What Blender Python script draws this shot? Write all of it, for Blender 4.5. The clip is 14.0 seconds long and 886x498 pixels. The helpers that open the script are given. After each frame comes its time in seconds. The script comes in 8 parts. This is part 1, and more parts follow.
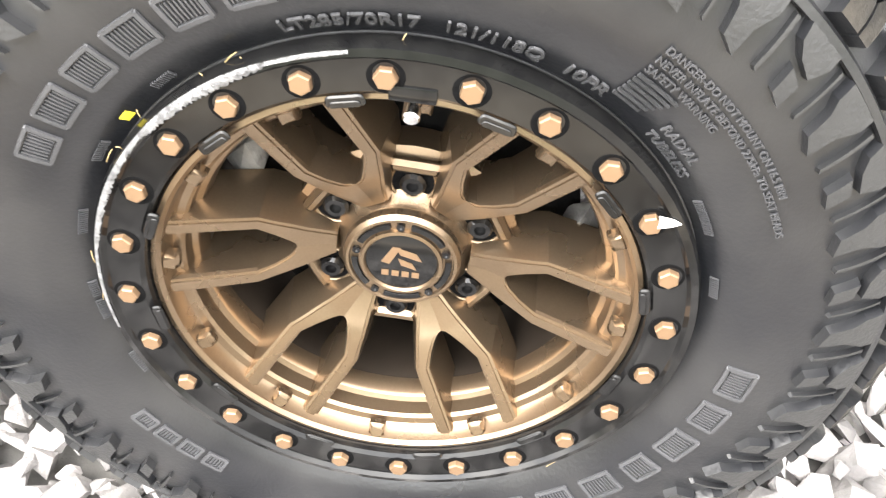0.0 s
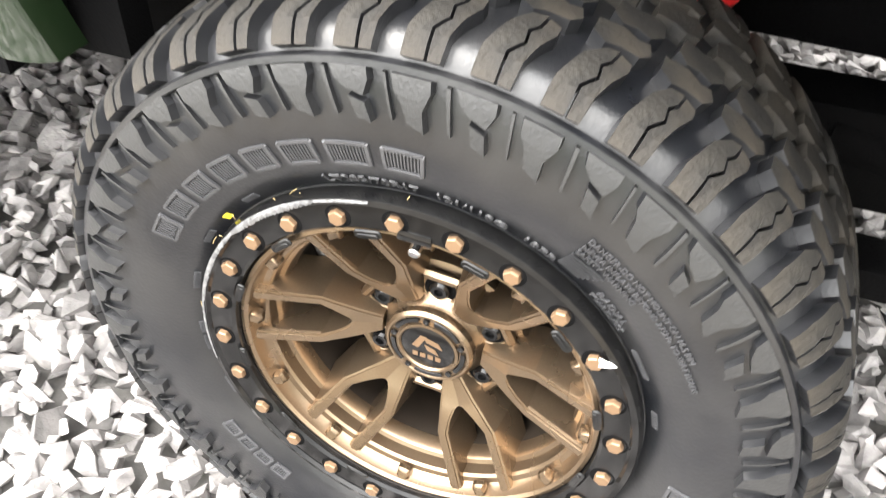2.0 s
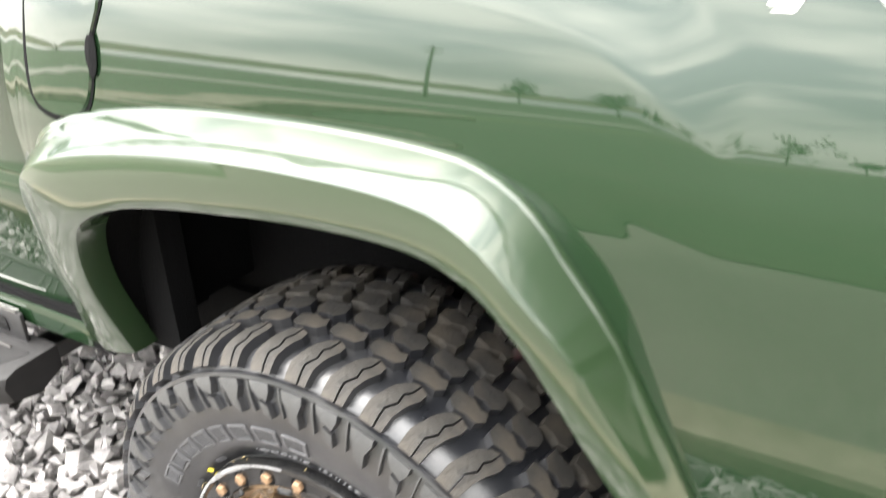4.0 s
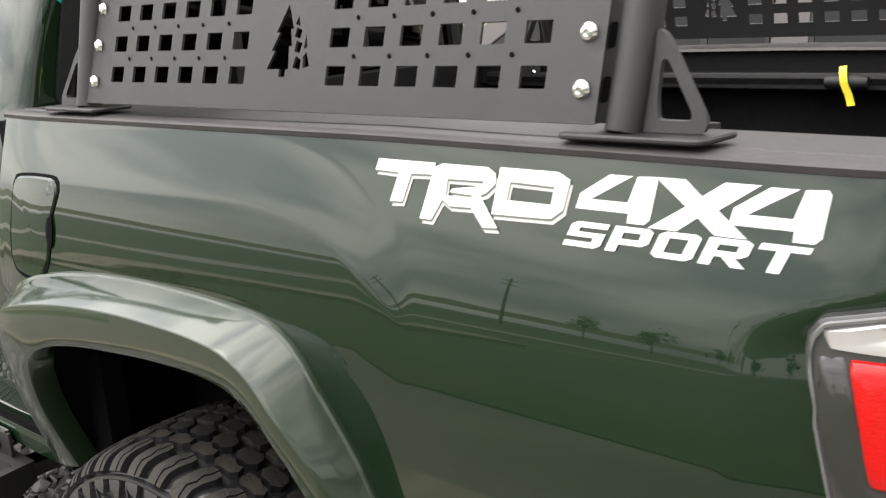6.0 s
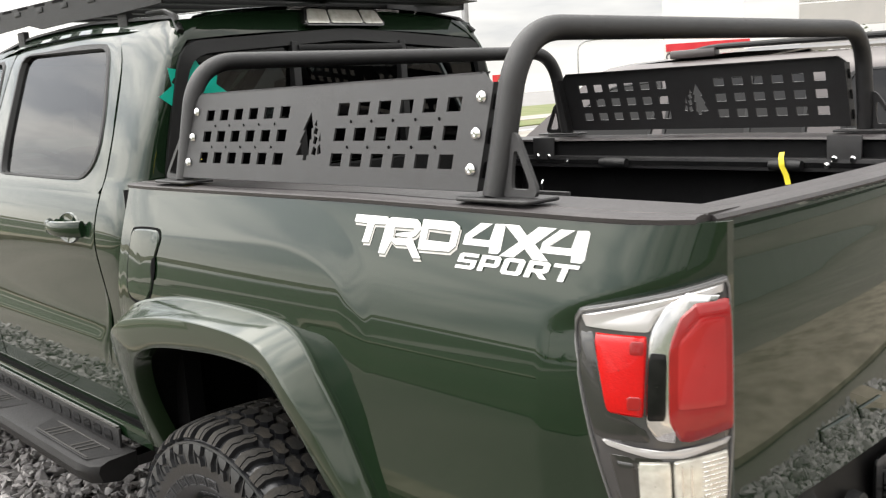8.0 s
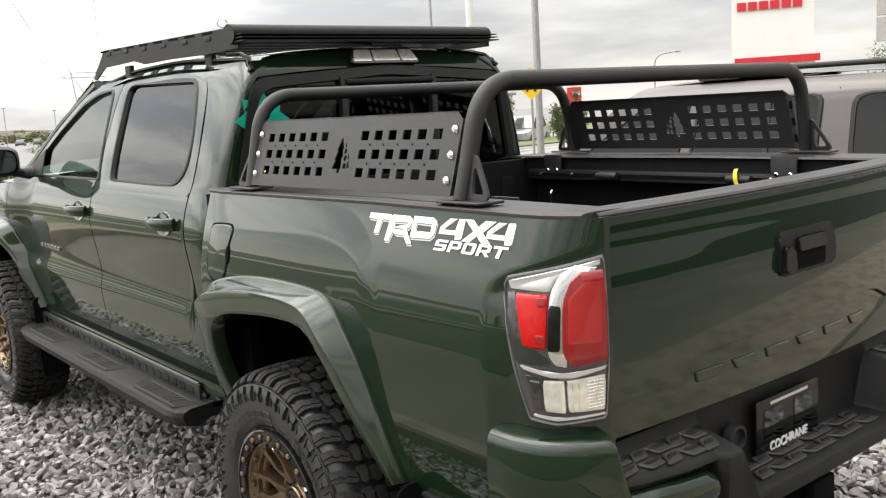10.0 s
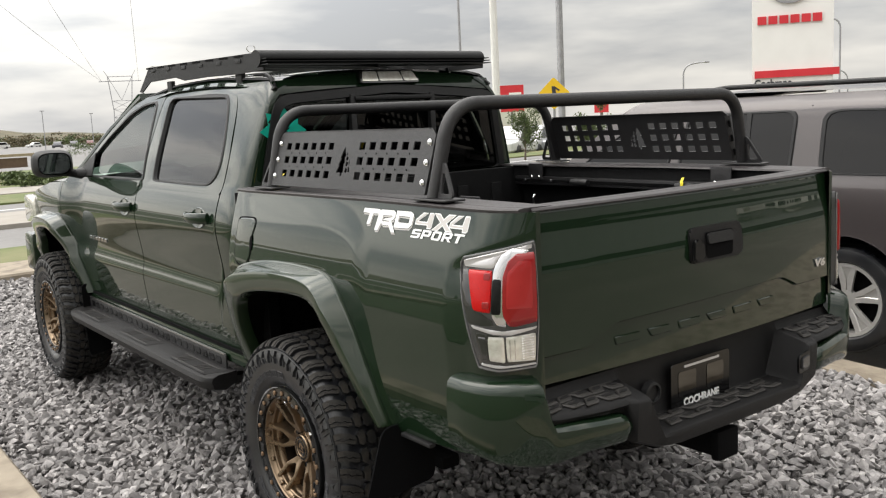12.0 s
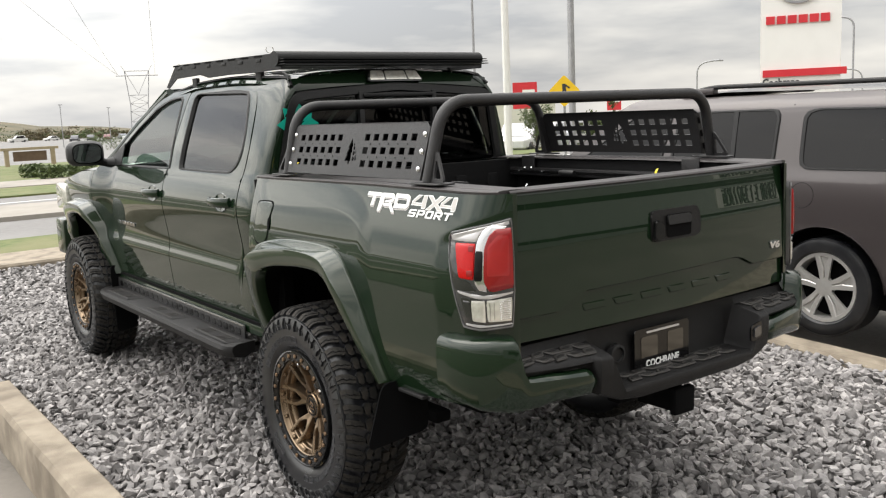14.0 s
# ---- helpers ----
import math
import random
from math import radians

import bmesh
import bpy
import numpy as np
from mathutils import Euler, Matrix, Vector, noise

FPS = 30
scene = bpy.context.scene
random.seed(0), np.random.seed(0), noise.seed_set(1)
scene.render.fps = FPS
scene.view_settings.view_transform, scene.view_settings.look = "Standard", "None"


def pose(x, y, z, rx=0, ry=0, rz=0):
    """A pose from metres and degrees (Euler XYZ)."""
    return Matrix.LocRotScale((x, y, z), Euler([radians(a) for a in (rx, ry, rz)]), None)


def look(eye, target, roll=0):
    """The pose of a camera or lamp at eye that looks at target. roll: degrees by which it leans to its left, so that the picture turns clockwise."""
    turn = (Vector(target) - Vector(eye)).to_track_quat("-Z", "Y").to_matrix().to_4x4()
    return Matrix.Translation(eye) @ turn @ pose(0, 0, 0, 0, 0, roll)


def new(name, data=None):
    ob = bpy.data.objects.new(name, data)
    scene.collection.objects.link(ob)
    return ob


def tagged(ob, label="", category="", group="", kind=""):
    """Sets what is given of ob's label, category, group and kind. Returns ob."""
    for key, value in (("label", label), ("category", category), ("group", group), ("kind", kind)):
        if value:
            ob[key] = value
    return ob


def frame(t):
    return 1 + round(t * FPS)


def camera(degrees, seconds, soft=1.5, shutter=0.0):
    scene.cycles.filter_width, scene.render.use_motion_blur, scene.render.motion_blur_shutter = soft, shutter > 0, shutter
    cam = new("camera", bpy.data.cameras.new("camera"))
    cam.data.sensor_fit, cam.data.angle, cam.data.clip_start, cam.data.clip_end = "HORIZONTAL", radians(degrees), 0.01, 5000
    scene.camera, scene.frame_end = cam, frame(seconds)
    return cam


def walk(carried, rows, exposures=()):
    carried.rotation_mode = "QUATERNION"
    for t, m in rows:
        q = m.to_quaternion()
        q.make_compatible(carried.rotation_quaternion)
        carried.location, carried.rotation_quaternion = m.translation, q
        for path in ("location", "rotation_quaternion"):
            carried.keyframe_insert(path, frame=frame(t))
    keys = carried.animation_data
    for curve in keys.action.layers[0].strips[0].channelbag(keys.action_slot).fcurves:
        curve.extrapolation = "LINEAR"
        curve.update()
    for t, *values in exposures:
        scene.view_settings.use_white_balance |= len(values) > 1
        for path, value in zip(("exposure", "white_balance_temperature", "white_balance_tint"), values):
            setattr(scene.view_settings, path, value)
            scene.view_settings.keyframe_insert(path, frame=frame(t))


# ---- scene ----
cam = camera(52.1, 14.0, 1.2, 0.5)
PATH = [
    (0, (-1.398, -0.053, 0.922), (0.080, -0.001, -0.425), 3.8),
    (0.5, (-1.413, -0.064, 0.957), (0.057, 0.062, -0.394), 3.1),
    (1, (-1.426, -0.099, 1.004), (0.025, 0.132, -0.353), 2.6),
    (1.5, (-1.435, -0.155, 1.048), (-0.009, 0.212, -0.305), 2.0),
    (2, (-1.447, -0.238, 1.112), (-0.045, 0.285, -0.215), 0.7),
    (2.5, (-1.458, -0.314, 1.186), (-0.074, 0.365, -0.088), -1.5),
    (3, (-1.479, -0.398, 1.276), (-0.087, 0.395, 0.079), -3.3),
    (3.5, (-1.519, -0.512, 1.347), (-0.085, 0.380, 0.276), -3.2),
    (4, (-1.531, -0.657, 1.365), (-0.046, 0.355, 0.489), -3.6),
    (4.2, (-1.534, -0.724, 1.356), (-0.032, 0.344, 0.580), -3.7),
    (6.3, (-1.580, -1.208, 1.464), (-0.100, 0.039, 0.961), -3.3),
    (6.5, (-1.611, -1.253, 1.468), (-0.142, 0.014, 0.984), -3.5),
    (7, (-1.693, -1.377, 1.470), (-0.254, -0.055, 1.044), -3.7),
    (7.5, (-1.749, -1.526, 1.486), (-0.351, -0.146, 1.110), -3.7),
    (8, (-1.789, -1.692, 1.485), (-0.435, -0.261, 1.142), -3.6),
    (8.5, (-1.828, -1.849, 1.501), (-0.518, -0.374, 1.174), -3.3),
    (9, (-1.900, -1.983, 1.514), (-0.623, -0.477, 1.191), -3.5),
    (9.2, (-1.932, -2.036, 1.517), (-0.669, -0.519, 1.192), -3.8),
    (11.5, (-2.208, -2.683, 1.538), (-1.019, -1.099, 1.256), -2.5),
    (12, (-2.267, -2.788, 1.546), (-1.082, -1.203, 1.255), -2.8),
    (12.5, (-2.350, -2.886, 1.540), (-1.164, -1.302, 1.250), -3.1),
    (13, (-2.411, -2.986, 1.547), (-1.228, -1.399, 1.257), -3.2),
    (13.5, (-2.446, -3.070, 1.550), (-1.270, -1.478, 1.258), -2.9),
    (14, (-2.454, -3.150, 1.539), (-1.294, -1.548, 1.242), -2.4),
]
EXPOSURES = [(0.0, 1.85), (1.0, 1.8), (1.5, 1.64), (2.0, 1.7), (2.6, 1.95), (3.0, 2.35), (3.5, 2.28), (4.0, 1.84), (4.2, 1.68), (5.2, 0.56), (6.3, -0.13), (9.0, -0.16), (11.5, -0.74), (13.0, -0.6), (14.0, -0.6)]
walk(cam, [(t, look(eye, target, roll)) for t, eye, target, roll in PATH], EXPOSURES)


# ---- sky and sun: bright overcast ----
SUN_UP, SUN_ROUND = 58.0, 325.0
world = bpy.data.worlds.new("overcast_sky")
scene.world = world
world.use_nodes = True
wn, wl = world.node_tree.nodes, world.node_tree.links
wn.clear()
w_out = wn.new("ShaderNodeOutputWorld")
w_bg = wn.new("ShaderNodeBackground")
w_bg.inputs["Strength"].default_value = 0.15
w_sky = wn.new("ShaderNodeTexSky")
w_sky.sky_type = "NISHITA"
w_sky.sun_disc = False
w_sky.sun_elevation, w_sky.sun_rotation = radians(SUN_UP), radians(SUN_ROUND)
w_sky.air_density, w_sky.dust_density = 1.0, 2.0
w_co = wn.new("ShaderNodeTexCoord")
w_map = wn.new("ShaderNodeMapping")
w_map.inputs["Scale"].default_value = (1.1, 1.1, 5.5)
w_n1 = wn.new("ShaderNodeTexNoise")
w_n1.inputs["Scale"].default_value, w_n1.inputs["Detail"].default_value, w_n1.inputs["Roughness"].default_value = 2.3, 7.0, 0.52
w_ramp = wn.new("ShaderNodeValToRGB")
w_ramp.color_ramp.elements[0].position, w_ramp.color_ramp.elements[0].color = 0.38, (6.0, 6.05, 6.15, 1)
w_ramp.color_ramp.elements[1].position, w_ramp.color_ramp.elements[1].color = 0.60, (11.6, 11.15, 10.3, 1)
w_mix = wn.new("ShaderNodeMixRGB")
w_mix.inputs["Fac"].default_value = 0.88
wl.new(w_co.outputs["Generated"], w_map.inputs["Vector"])
wl.new(w_map.outputs["Vector"], w_n1.inputs["Vector"])
wl.new(w_n1.outputs["Fac"], w_ramp.inputs["Fac"])
wl.new(w_sky.outputs["Color"], w_mix.inputs["Color1"])
wl.new(w_ramp.outputs["Color"], w_mix.inputs["Color2"])
# brighter towards the zenith, as an overcast sky is
w_sep = wn.new("ShaderNodeSeparateXYZ")
w_up = wn.new("ShaderNodeMapRange")
w_up.inputs["From Min"].default_value, w_up.inputs["From Max"].default_value = 0.0, 1.0
w_up.inputs["To Min"].default_value, w_up.inputs["To Max"].default_value = 0.97, 1.9
w_mul = wn.new("ShaderNodeMixRGB")
w_mul.blend_type = "MULTIPLY"
w_mul.inputs["Fac"].default_value = 1.0
wl.new(w_co.outputs["Generated"], w_sep.inputs["Vector"])
wl.new(w_sep.outputs["Z"], w_up.inputs["Value"])
wl.new(w_mix.outputs["Color"], w_mul.inputs["Color1"])
wl.new(w_up.outputs["Result"], w_mul.inputs["Color2"])
# the cloud layer glows broadly round the hidden sun
w_dir = wn.new("ShaderNodeVectorMath")
w_dir.operation = "DOT_PRODUCT"
w_dir.inputs[1].default_value = (math.sin(radians(SUN_ROUND)) * math.cos(radians(SUN_UP)), math.cos(radians(SUN_ROUND)) * math.cos(radians(SUN_UP)), math.sin(radians(SUN_UP)))
w_glow = wn.new("ShaderNodeMapRange")
w_glow.interpolation_type = "SMOOTHSTEP"
w_glow.inputs["From Min"].default_value, w_glow.inputs["From Max"].default_value = 0.15, 1.0
w_glow.inputs["To Min"].default_value, w_glow.inputs["To Max"].default_value = 0.9, 2.7
w_mul2 = wn.new("ShaderNodeMixRGB")
w_mul2.blend_type = "MULTIPLY"
w_mul2.inputs["Fac"].default_value = 1.0
wl.new(w_co.outputs["Generated"], w_dir.inputs[0])
wl.new(w_dir.outputs["Value"], w_glow.inputs["Value"])
wl.new(w_mul.outputs["Color"], w_mul2.inputs["Color1"])
wl.new(w_glow.outputs["Result"], w_mul2.inputs["Color2"])
wl.new(w_mul2.outputs["Color"], w_bg.inputs["Color"])
wl.new(w_bg.outputs["Background"], w_out.inputs["Surface"])

sun = new("sun", bpy.data.lights.new("sun", "SUN"))
sun.data.energy, sun.data.angle, sun.data.color = 0.9, radians(36), (1.0, 0.96, 0.9)
sun.matrix_basis = look((0, 0, 0), (-math.sin(radians(SUN_ROUND)) * math.cos(radians(SUN_UP)), -math.cos(radians(SUN_ROUND)) * math.cos(radians(SUN_UP)), -math.sin(radians(SUN_UP))))


# ---- materials ----
def shader(name, colour, rough=0.5, metal=0.0, coat=0.0, second=None, scale=30.0, bump=0.0, bump_scale=200.0, rough_vary=0.0, spec=0.5, stretch=(1, 1, 1), island=0.0, blotch=None, blotch_scale=4.0):
    """Principled material with noise in its colour, gloss and relief."""
    m = bpy.data.materials.new(name)
    m.use_nodes = True
    n, l = m.node_tree.nodes, m.node_tree.links
    p = n["Principled BSDF"]
    p.inputs["Roughness"].default_value, p.inputs["Metallic"].default_value = rough, metal
    p.inputs["Specular IOR Level"].default_value = spec
    p.inputs["Coat Weight"].default_value, p.inputs["Coat Roughness"].default_value, p.inputs["Coat IOR"].default_value = coat, 0.03, 1.52
    p.inputs["Base Color"].default_value = (*colour, 1)
    co = n.new("ShaderNodeTexCoord")
    mp = n.new("ShaderNodeMapping")
    mp.inputs["Scale"].default_value = stretch
    l.new(co.outputs["Object"], mp.inputs["Vector"])
    last = None
    if second:
        a = n.new("ShaderNodeTexNoise")
        a.inputs["Scale"].default_value, a.inputs["Detail"].default_value = scale, 6
        l.new(mp.outputs["Vector"], a.inputs["Vector"])
        r = n.new("ShaderNodeValToRGB")
        r.color_ramp.elements[0].position, r.color_ramp.elements[0].color = 0.3, (*colour, 1)
        r.color_ramp.elements[1].position, r.color_ramp.elements[1].color = 0.7, (*second, 1)
        l.new(a.outputs["Fac"], r.inputs["Fac"])
        last = r.outputs["Color"]
    if blotch:
        b = n.new("ShaderNodeTexNoise")
        b.inputs["Scale"].default_value, b.inputs["Detail"].default_value = blotch_scale, 5
        l.new(mp.outputs["Vector"], b.inputs["Vector"])
        br = n.new("ShaderNodeValToRGB")
        br.color_ramp.elements[0].position, br.color_ramp.elements[1].position = 0.45, 0.68
        l.new(b.outputs["Fac"], br.inputs["Fac"])
        mx = n.new("ShaderNodeMixRGB")
        mx.inputs["Color1"].default_value, mx.inputs["Color2"].default_value = (*colour, 1), (*blotch, 1)
        if last:
            l.new(last, mx.inputs["Color1"])
        l.new(br.outputs["Color"], mx.inputs["Fac"])
        last = mx.outputs["Color"]
    if island:
        g = n.new("ShaderNodeNewGeometry")
        hs = n.new("ShaderNodeHueSaturation")
        mr = n.new("ShaderNodeMapRange")
        mr.inputs["To Min"].default_value, mr.inputs["To Max"].default_value = 1 - island, 1 + island
        l.new(g.outputs["Random Per Island"], mr.inputs["Value"])
        l.new(mr.outputs["Result"], hs.inputs["Value"])
        hs.inputs["Color"].default_value = (*colour, 1)
        if last:
            l.new(last, hs.inputs["Color"])
        last = hs.outputs["Color"]
    if last:
        l.new(last, p.inputs["Base Color"])
    if rough_vary:
        c = n.new("ShaderNodeTexNoise")
        c.inputs["Scale"].default_value, c.inputs["Detail"].default_value = 9.0, 5
        l.new(mp.outputs["Vector"], c.inputs["Vector"])
        k = n.new("ShaderNodeMapRange")
        k.inputs["To Min"].default_value, k.inputs["To Max"].default_value = max(0.0, rough - rough_vary), rough + rough_vary
        l.new(c.outputs["Fac"], k.inputs["Value"])
        l.new(k.outputs["Result"], p.inputs["Roughness"])
    if bump:
        d = n.new("ShaderNodeTexNoise")
        d.inputs["Scale"].default_value, d.inputs["Detail"].default_value = bump_scale, 3
        l.new(mp.outputs["Vector"], d.inputs["Vector"])
        e = n.new("ShaderNodeBump")
        e.inputs["Strength"].default_value, e.inputs["Distance"].default_value = bump, 0.004
        l.new(d.outputs["Fac"], e.inputs["Height"])
        l.new(e.outputs["Normal"], p.inputs["Normal"])
    return m


def glass(name, tint, rough=0.0):
    """Clear or tinted pane: glossy by Fresnel, otherwise see-through."""
    m = bpy.data.materials.new(name)
    m.use_nodes = True
    n, l = m.node_tree.nodes, m.node_tree.links
    n.clear()
    out, mix, tr, gl, fr = (n.new("ShaderNode" + k) for k in ("OutputMaterial", "MixShader", "BsdfTransparent", "BsdfGlossy", "Fresnel"))
    tr.inputs["Color"].default_value = (*tint, 1)
    gl.inputs["Roughness"].default_value = rough
    fr.inputs["IOR"].default_value = 1.45
    l.new(fr.outputs["Fac"], mix.inputs["Fac"])
    l.new(tr.outputs["BSDF"], mix.inputs[1])
    l.new(gl.outputs["BSDF"], mix.inputs[2])
    l.new(mix.outputs["Shader"], out.inputs["Surface"])
    return m


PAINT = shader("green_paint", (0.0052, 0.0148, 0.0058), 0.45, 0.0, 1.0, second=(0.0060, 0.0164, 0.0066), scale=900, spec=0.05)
# the body green again, lightened in colour for the light the flares catch
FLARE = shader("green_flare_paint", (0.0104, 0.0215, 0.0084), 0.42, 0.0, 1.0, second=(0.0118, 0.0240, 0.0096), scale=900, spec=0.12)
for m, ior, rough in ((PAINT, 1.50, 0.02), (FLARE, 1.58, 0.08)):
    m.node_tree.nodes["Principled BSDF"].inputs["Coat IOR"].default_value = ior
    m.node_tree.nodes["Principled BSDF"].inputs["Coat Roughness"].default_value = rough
BLACK_PLASTIC = shader("black_plastic", (0.0065, 0.0065, 0.007), 0.5, bump=0.25, bump_scale=900, second=(0.0095, 0.0095, 0.010), scale=60, spec=0.4)
CAP_PLASTIC = shader("grey_black_rail_plastic", (0.027, 0.0233, 0.0240), 0.45, bump=0.2, bump_scale=700, second=(0.038, 0.0330, 0.034), scale=14, rough_vary=0.08)
GLOSS_BLACK = shader("gloss_black", (0.0035, 0.0035, 0.004), 0.14, coat=0.08, spec=0.30, rough_vary=0.05, second=(0.009, 0.009, 0.009), scale=60)
ROOF_BLACK = shader("black_anodised_rack", (0.006, 0.006, 0.0065), 0.5, bump=0.2, bump_scale=1400, second=(0.009, 0.009, 0.009), scale=40, spec=0.25)
POWDER = shader("black_powder_coat", (0.0115, 0.0104, 0.0110), 0.42, bump=0.3, bump_scale=1400, second=(0.014, 0.014, 0.015), scale=40, rough_vary=0.05)
# for black parts, darkened further in colour to stand for deep shade
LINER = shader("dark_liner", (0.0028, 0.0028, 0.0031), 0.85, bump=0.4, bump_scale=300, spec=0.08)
BEDLINER = shader("spray_bed_liner", (0.0035, 0.0035, 0.004), 0.7, bump=0.7, bump_scale=420, second=(0.006, 0.006, 0.0065), scale=50, spec=0.22)
RUBBER = shader("tyre_rubber", (0.0062, 0.0068, 0.0086), 0.33, bump=0.10, bump_scale=260, second=(0.0098, 0.0104, 0.0124), scale=16, rough_vary=0.16, blotch=(0.018, 0.018, 0.019), blotch_scale=9, spec=0.62)
TREAD = shader("dusty_tread_rubber", (0.010, 0.0097, 0.0095), 0.7, bump=0.35, bump_scale=220, second=(0.021, 0.019, 0.016), scale=34, blotch=(0.033, 0.028, 0.022), blotch_scale=18, spec=0.3)
LETTER = shader("moulded_rubber_letters", (0.036, 0.037, 0.040), 0.45, bump=0.2, bump_scale=400, second=(0.05, 0.05, 0.054), scale=30)
BRONZE = shader("matte_bronze_wheel_paint", (0.212, 0.156, 0.104), 0.28, 0.90, second=(0.230, 0.170, 0.114), scale=400, rough_vary=0.06)
BRONZE_BOLT = shader("bronze_bolt", (0.21, 0.134, 0.078), 0.42, 0.5)
CHROME = shader("chrome", (0.82, 0.82, 0.83), 0.12, 1.0)
STEEL = shader("bright_steel", (0.55, 0.54, 0.52), 0.25, 1.0)
RED_LENS = shader("red_lens", (0.42, 0.004, 0.0045), 0.12, coat=0.45, second=(0.50, 0.005, 0.005), scale=260, bump=0.15, bump_scale=420, spec=0.2)
RED_DEEP = shader("deep_red_lens", (0.22, 0.007, 0.008), 0.10, coat=0.8, second=(0.27, 0.011, 0.011), scale=20, spec=0.2)
CLEAR_LENS = shader("clear_lamp_lens", (0.86, 0.84, 0.77), 0.16, 0.5, coat=1.0, second=(0.55, 0.53, 0.47), scale=45)
SMOKED = shader("smoked_lamp_housing", (0.016, 0.0155, 0.0155), 0.12, 0.3, coat=1.0, second=(0.042, 0.041, 0.040), scale=14)
WHITE_VINYL = shader("white_vinyl", (0.80, 0.80, 0.79), 0.35, second=(0.76, 0.76, 0.75), scale=40)
VINYL_GAP = shader("dark_vinyl_line", (0.10, 0.105, 0.09), 0.4)
GREY_VINYL = shader("grey_vinyl", (0.50, 0.475, 0.46), 0.38, second=(0.47, 0.45, 0.43), scale=40)
WHITE_PAINT = shader("white_paint_mark", (0.78, 0.77, 0.74), 0.6, bump=0.5, bump_scale=300)
YELLOW = shader("yellow_tag", (0.75, 0.62, 0.03), 0.5, second=(0.8, 0.68, 0.05), scale=30)
TEAL = shader("teal_sticker", (0.0, 0.34, 0.25), 0.4, second=(0.0, 0.38, 0.28), scale=30)
RED_PLASTIC = shader("red_rubber_boot", (0.55, 0.012, 0.014), 0.45, second=(0.62, 0.02, 0.02), scale=20)
SEAT = shader("dark_seat_cloth", (0.02, 0.02, 0.022), 0.9, bump=0.4, bump_scale=300)
TINT = glass("privacy_glass", (0.10, 0.11, 0.11))
CLEAR = glass("clear_side_glass", (0.74, 0.90, 0.84))
STONE = shader("crushed_grey_stone", (0.170, 0.162, 0.161), 0.72, bump=0.6, bump_scale=120, second=(0.37, 0.352, 0.343), scale=24, island=0.5)
DIRT = shader("dark_dirt", (0.06, 0.058, 0.055), 0.95, bump=0.8, bump_scale=60, second=(0.11, 0.105, 0.10), scale=18)
CONCRETE = shader("concrete", (0.25, 0.21, 0.16), 0.85, bump=0.5, bump_scale=160, second=(0.32, 0.275, 0.21), scale=9, blotch=(0.17, 0.14, 0.105), blotch_scale=5)
ASPHALT = shader("asphalt", (0.118, 0.106, 0.090), 0.85, bump=0.5, bump_scale=180, second=(0.155, 0.140, 0.120), scale=40, blotch=(0.185, 0.166, 0.142), blotch_scale=0.6)
GRASS = shader("grass_turf", (0.07, 0.10, 0.022), 0.9, bump=0.8, bump_scale=30, second=(0.13, 0.15, 0.05), scale=6, blotch=(0.16, 0.155, 0.07), blotch_scale=0.7)


SCUFF_GLINT = shader("scraped_bare_metal", (0.07, 0.07, 0.073), 0.42, 0.35, second=(0.26, 0.26, 0.265), scale=160, bump=0.6, bump_scale=500)
# bronze darkened in colour to stand for the shade inside the rim
BARREL_SHADE = shader("sooty_rim_inside", (0.016, 0.012, 0.009), 0.6, 0.2, second=(0.026, 0.020, 0.015), scale=20, spec=0.2)
STRAW = shader("dry_straw", (0.36, 0.26, 0.12), 0.7, second=(0.46, 0.36, 0.18), scale=90)
CAST = shader("dirty_cast_metal", (0.10, 0.098, 0.095), 0.75, 0.2, bump=0.6, bump_scale=140, second=(0.22, 0.215, 0.205), scale=40)
# tinted dark to stand for the dark lot reflected in it
MIRROR = shader("dark_mirror_glass", (0.30, 0.33, 0.34), 0.03, 1.0)
PLATE_MIRROR = shader("dark_plate_mirror", (0.10, 0.10, 0.10), 0.04, 1.0)
BUMPER_BLACK = shader("dark_moulded_bumper_plastic", (0.0055, 0.0052, 0.0054), 0.5, bump=0.3, bump_scale=800, second=(0.0085, 0.008, 0.0082), scale=40, spec=0.28)
# near black so that the drum reads as shade between the spokes
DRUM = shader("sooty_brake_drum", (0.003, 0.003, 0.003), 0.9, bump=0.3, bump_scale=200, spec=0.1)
LAMP_RIM = shader("grey_lamp_rim", (0.042, 0.041, 0.043), 0.18, 0.2, coat=1.0, second=(0.065, 0.063, 0.065), scale=9)
RED_ELEMENT = shader("pale_red_light_guide", (0.30, 0.014, 0.015), 0.20, coat=0.8, second=(0.36, 0.020, 0.020), scale=12, spec=0.2)
LENS_EDGE = shader("clear_lens_edge", (0.15, 0.146, 0.148), 0.12, 0.3, coat=1.0, second=(0.22, 0.215, 0.217), scale=9)
PALE_LENS = shader("pale_clear_lens", (0.50, 0.485, 0.485), 0.14, 0.35, coat=1.0, second=(0.62, 0.60, 0.60), scale=9)
SIDE_TOP = shader("dull_grey_lug_rubber", (0.020, 0.0203, 0.0212), 0.48, bump=0.2, bump_scale=260, second=(0.029, 0.0288, 0.0288), scale=30, rough_vary=0.1)
PAD = shader("worn_grip_plastic", (0.020, 0.0185, 0.017), 0.55, bump=0.3, bump_scale=500, second=(0.034, 0.031, 0.028), scale=30)


